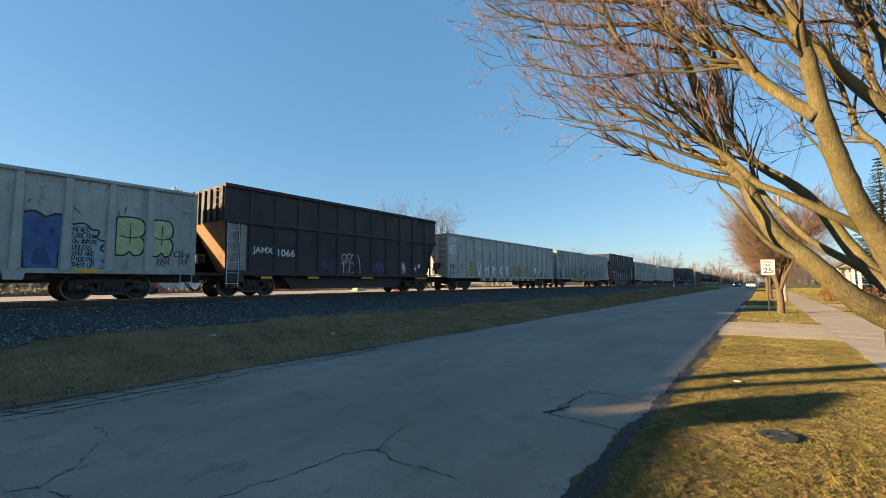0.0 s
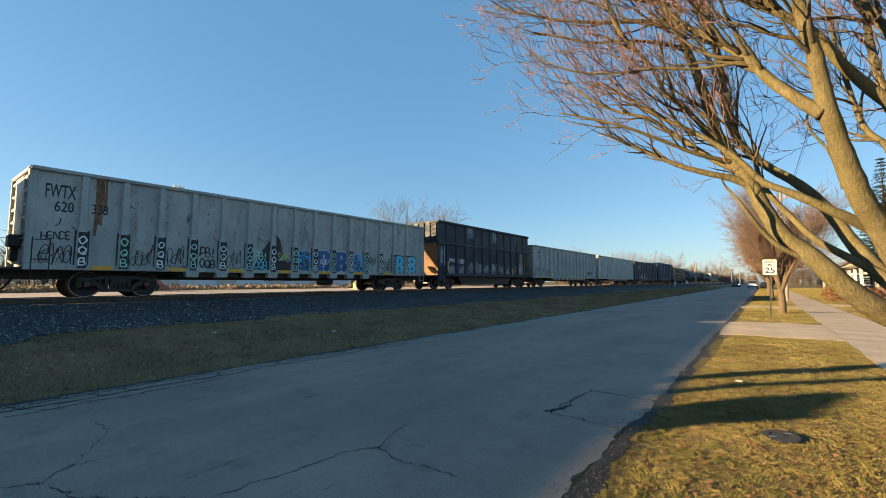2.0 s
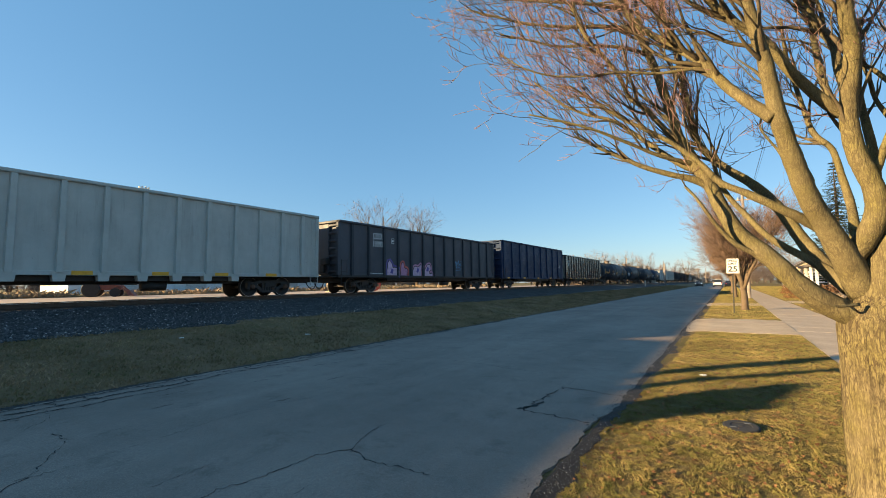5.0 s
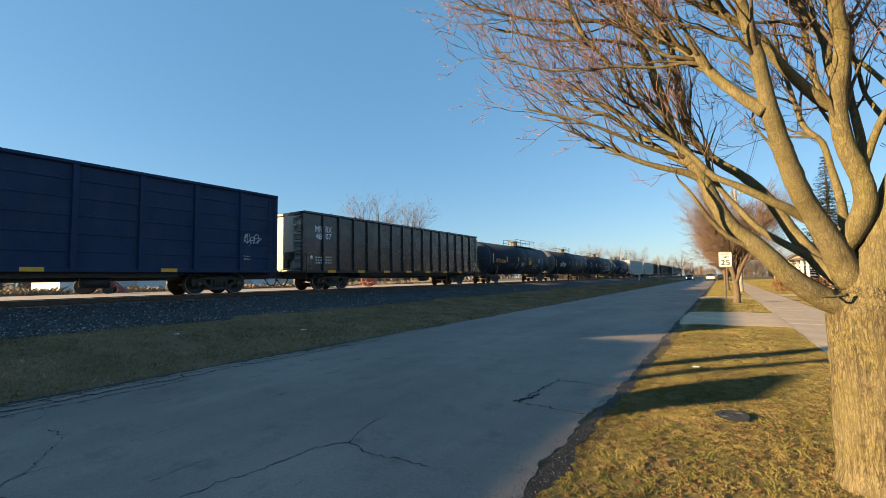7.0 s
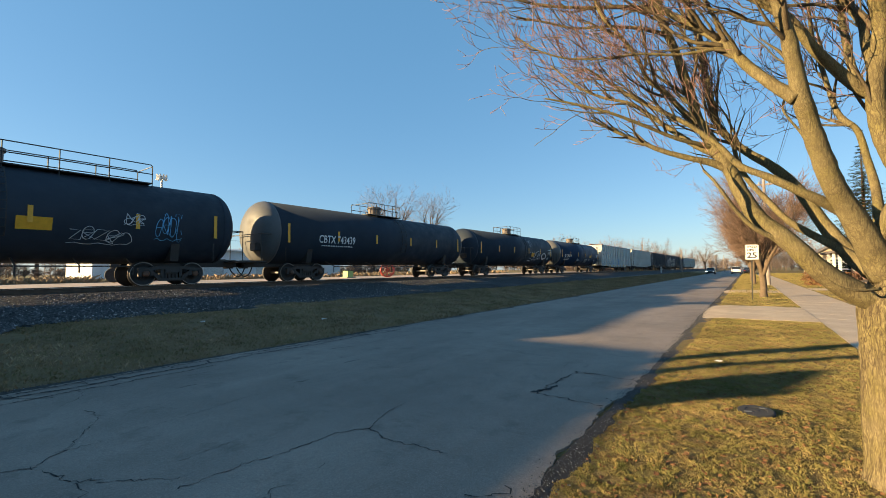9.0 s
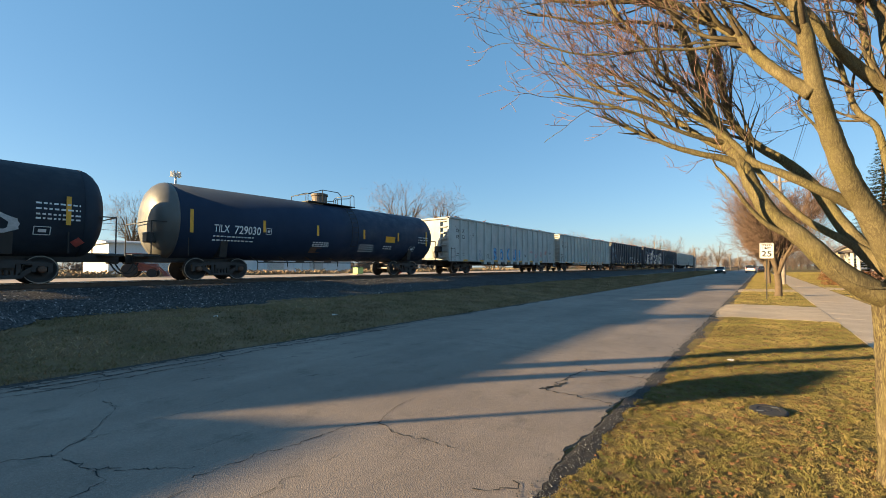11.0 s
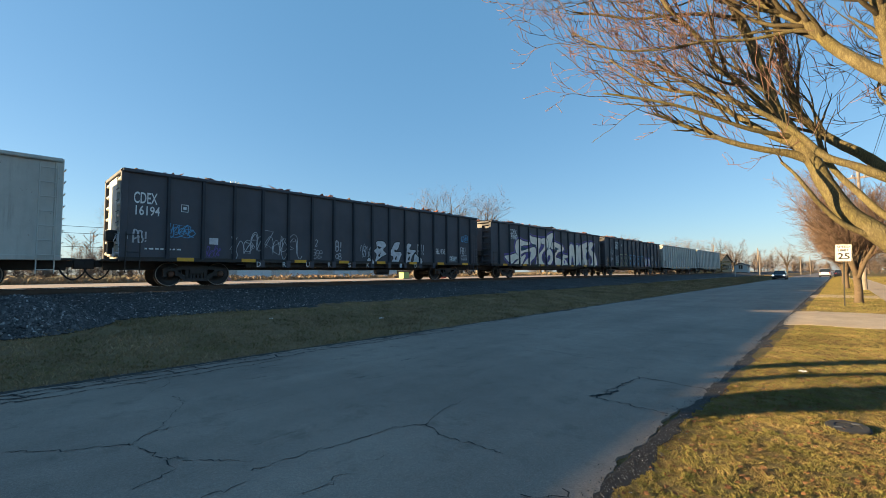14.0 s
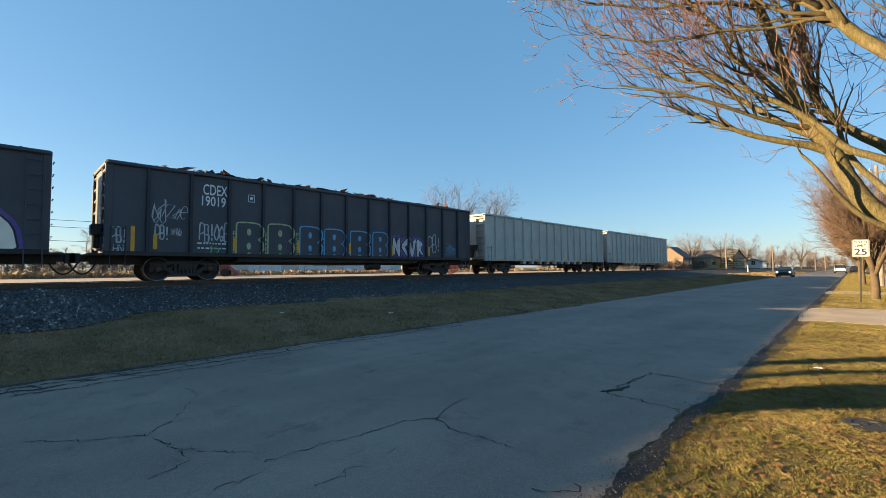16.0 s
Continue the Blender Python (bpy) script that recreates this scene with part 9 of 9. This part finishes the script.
for y, z in ((-4.98, 1.35), (-2.2, 1.45), (-1.0, 1.55)):
    sprayed('h', [(y - 0.16, z - 0.12), (y + 0.10, z - 0.16), (y + 0.2, z + 0.1), (y, z + 0.2)], 'spray_purple', 1.549, "graffiti_counter")
letterform('h', [fitted(ANGULAR['a'], -4.10, -3.28, 0.88, 1.98)], 'spray_pink', 'spray_red', ribs=RIBS_H)
letterform('h', [fitted(ANGULAR['d'], -2.72, -1.70, 0.88, 1.96)], 'spray_lilac', 'spray_pink', ribs=RIBS_H)
letterform('h', [fitted(ANGULAR['c'], -1.36, -0.34, 0.89, 1.98)], 'spray_lilac', 'spray_pink', ribs=RIBS_H)
tag('h',2.78, 3.79, 1.50, 2.39,'spray_sky',4)
bars('h',-6.96, -5.83, 0.95, 1.42,'white')
tag('i',8.04, 9.09, 2.18, 2.74,'spray_white',5)
tag('i',8.15, 8.54, 1.52, 1.74,'spray_white',4)
word('j',-8.66, -8.19, 3.14, 3.50,'MR','white')
word('j',-7.95, -7.48, 3.16, 3.51,'RX','white')
word('j',-8.63, -8.21, 2.75, 3.09,'48','white')
word('j',-7.95, -7.52, 2.78, 3.11,'07','white')
bars('j',-8.64, -8.22, 1.70, 1.84,'white')
bars('j',-7.95, -7.50, 1.74, 1.86,'white')
bars('j',-8.64, -8.21, 1.55, 1.69,'white')
bars('j',-7.95, -7.50, 1.58, 1.70,'white')
bars('j',-8.63, -8.21, 1.40, 1.53,'white')
bars('j',-7.94, -7.50, 1.42, 1.54,'white')
dot('j',-9.00, -8.79, 1.67, 1.86,'white')
dot('j',9.13, 9.31, 1.46, 1.83,'white')
word('k',-6.35, -5.35, 2.01, 2.37,'UTLX','yellow')
word('k',-5.18, -4.13, 1.97, 2.32,'957485','yellow')
bars('k',-6.35, -5.16, 1.77, 1.92,'steel_rust')
bars('k',-6.35, -5.15, 1.62, 1.77,'steel_rust')
bars('k',-6.34, -5.15, 1.47, 1.61,'steel_rust')
tag('k',-3.48, -1.82, 1.56, 2.20,'steel_rust',6)
tag('k',-1.42, -0.51, 1.32, 2.15,'spray_white',3)
tag('k',-0.23, 0.89, 1.72, 2.15,'spray_white',4)
tag('k',3.25, 5.11, 1.49, 2.12,'spray_white',5)
tag('k',5.79, 6.77, 1.69, 2.81,'spray_sky',4)
panel('k',2.00, 2.86, 1.90, 2.31,'yellow')
tag('k',4.78, 5.46, 2.22, 2.70,'spray_white',3)
word('l',-5.64, -3.13, 1.99, 2.41,'CBTX 743439','white')
bars('l',-5.42, -3.24, 1.74, 1.97,'white')
outline('m',2.15, 2.94, 1.34, 2.29,'LI','silver')
outline('m',3.08, 4.02, 1.44, 2.34,'N','silver')
outline('m',4.09, 5.15, 1.55, 2.45,'DA','silver')
blob('m',5.22, 6.67, 1.49, 2.27,'silver')
tag('m',2.11, 3.06, 2.76, 3.70,'spray_white',4)
panel('m',2.65, 3.40, 1.82, 2.20,'yellow')
bars('m',7.00, 8.10, 2.48, 2.68,'white')
bars('m',7.00, 8.10, 2.31, 2.50,'white')
bars('m',7.01, 8.11, 2.14, 2.32,'white')
bars('m',7.01, 8.11, 2.01, 2.18,'white')
stencil('m',6.98, 7.40, 1.57, 1.84,'white')
lozenge('m',7.93, 8.32, 1.21, 1.54,'spray_red')
word('n',-6.54, -5.89, 2.01, 2.32,'TILX','white')
word('n',-5.66, -4.47, 1.97, 2.33,'729030','white')
stencil('n',-4.22, -3.94, 2.03, 2.31,'white')
bars('n',-6.54, -4.76, 1.75, 1.92,'white')
bars('n',-6.54, -4.76, 1.59, 1.75,'white')
panel('n',-1.61, -0.92, 1.26, 1.54,'steel_rust')
panel('n',3.58, 4.39, 2.01, 2.37,'yellow')
bars('n',-1.57, -0.56, 1.73, 1.84,'white')
bars('n',-1.57, -0.56, 1.63, 1.74,'white')
bars('n',-1.57, -0.56, 1.55, 1.66,'white')
bars('n',1.60, 2.70, 1.74, 1.84,'white')
bars('n',1.60, 2.70, 1.63, 1.72,'white')
bars('n',1.60, 2.70, 1.52, 1.61,'white')
bars('n',1.60, 2.70, 1.39, 1.48,'white')
bars('n',3.49, 4.24, 1.72, 1.80,'white')
bars('n',3.49, 4.24, 1.59, 1.67,'white')
bars('n',6.63, 7.59, 2.37, 2.55,'white')
bars('n',6.63, 7.59, 2.20, 2.38,'white')
bars('n',6.63, 7.59, 2.03, 2.20,'white')
stencil('n',5.87, 6.38, 1.51, 1.83,'white')
panel('s', -8.82, -8.70, 1.05, 1.98, 'yellow')
# ------------------------------------------------------------------ what moves


def motions():
    for car, y in MOVING:
        walk(car, [(t, pose(TRACK_X, y - SPEED * t, RAIL_Z)) for t in range(17)])
    step = math.degrees(SPEED / WHEEL_R / FPS)
    for wheel, dy in WHEELS:
        walk(wheel, [(k / FPS, pose(0, dy, WHEEL_R, step * k, 0, 0)) for k in range(16 * FPS + 1)])

    walk(sedan, [(t, pose(x, y, 0, 0, 0, 0)) for t, x, y in SEDAN_WAY])
    for wheel, place in SEDAN_WHEELS:
        rows, turned = [], 0.0
        for k in range(16 * FPS + 1):
            rows.append((k / FPS, Matrix.Translation(place) @ pose(0, 0, 0, sedan_turn(k / FPS))))
        walk(wheel, rows)


motions()
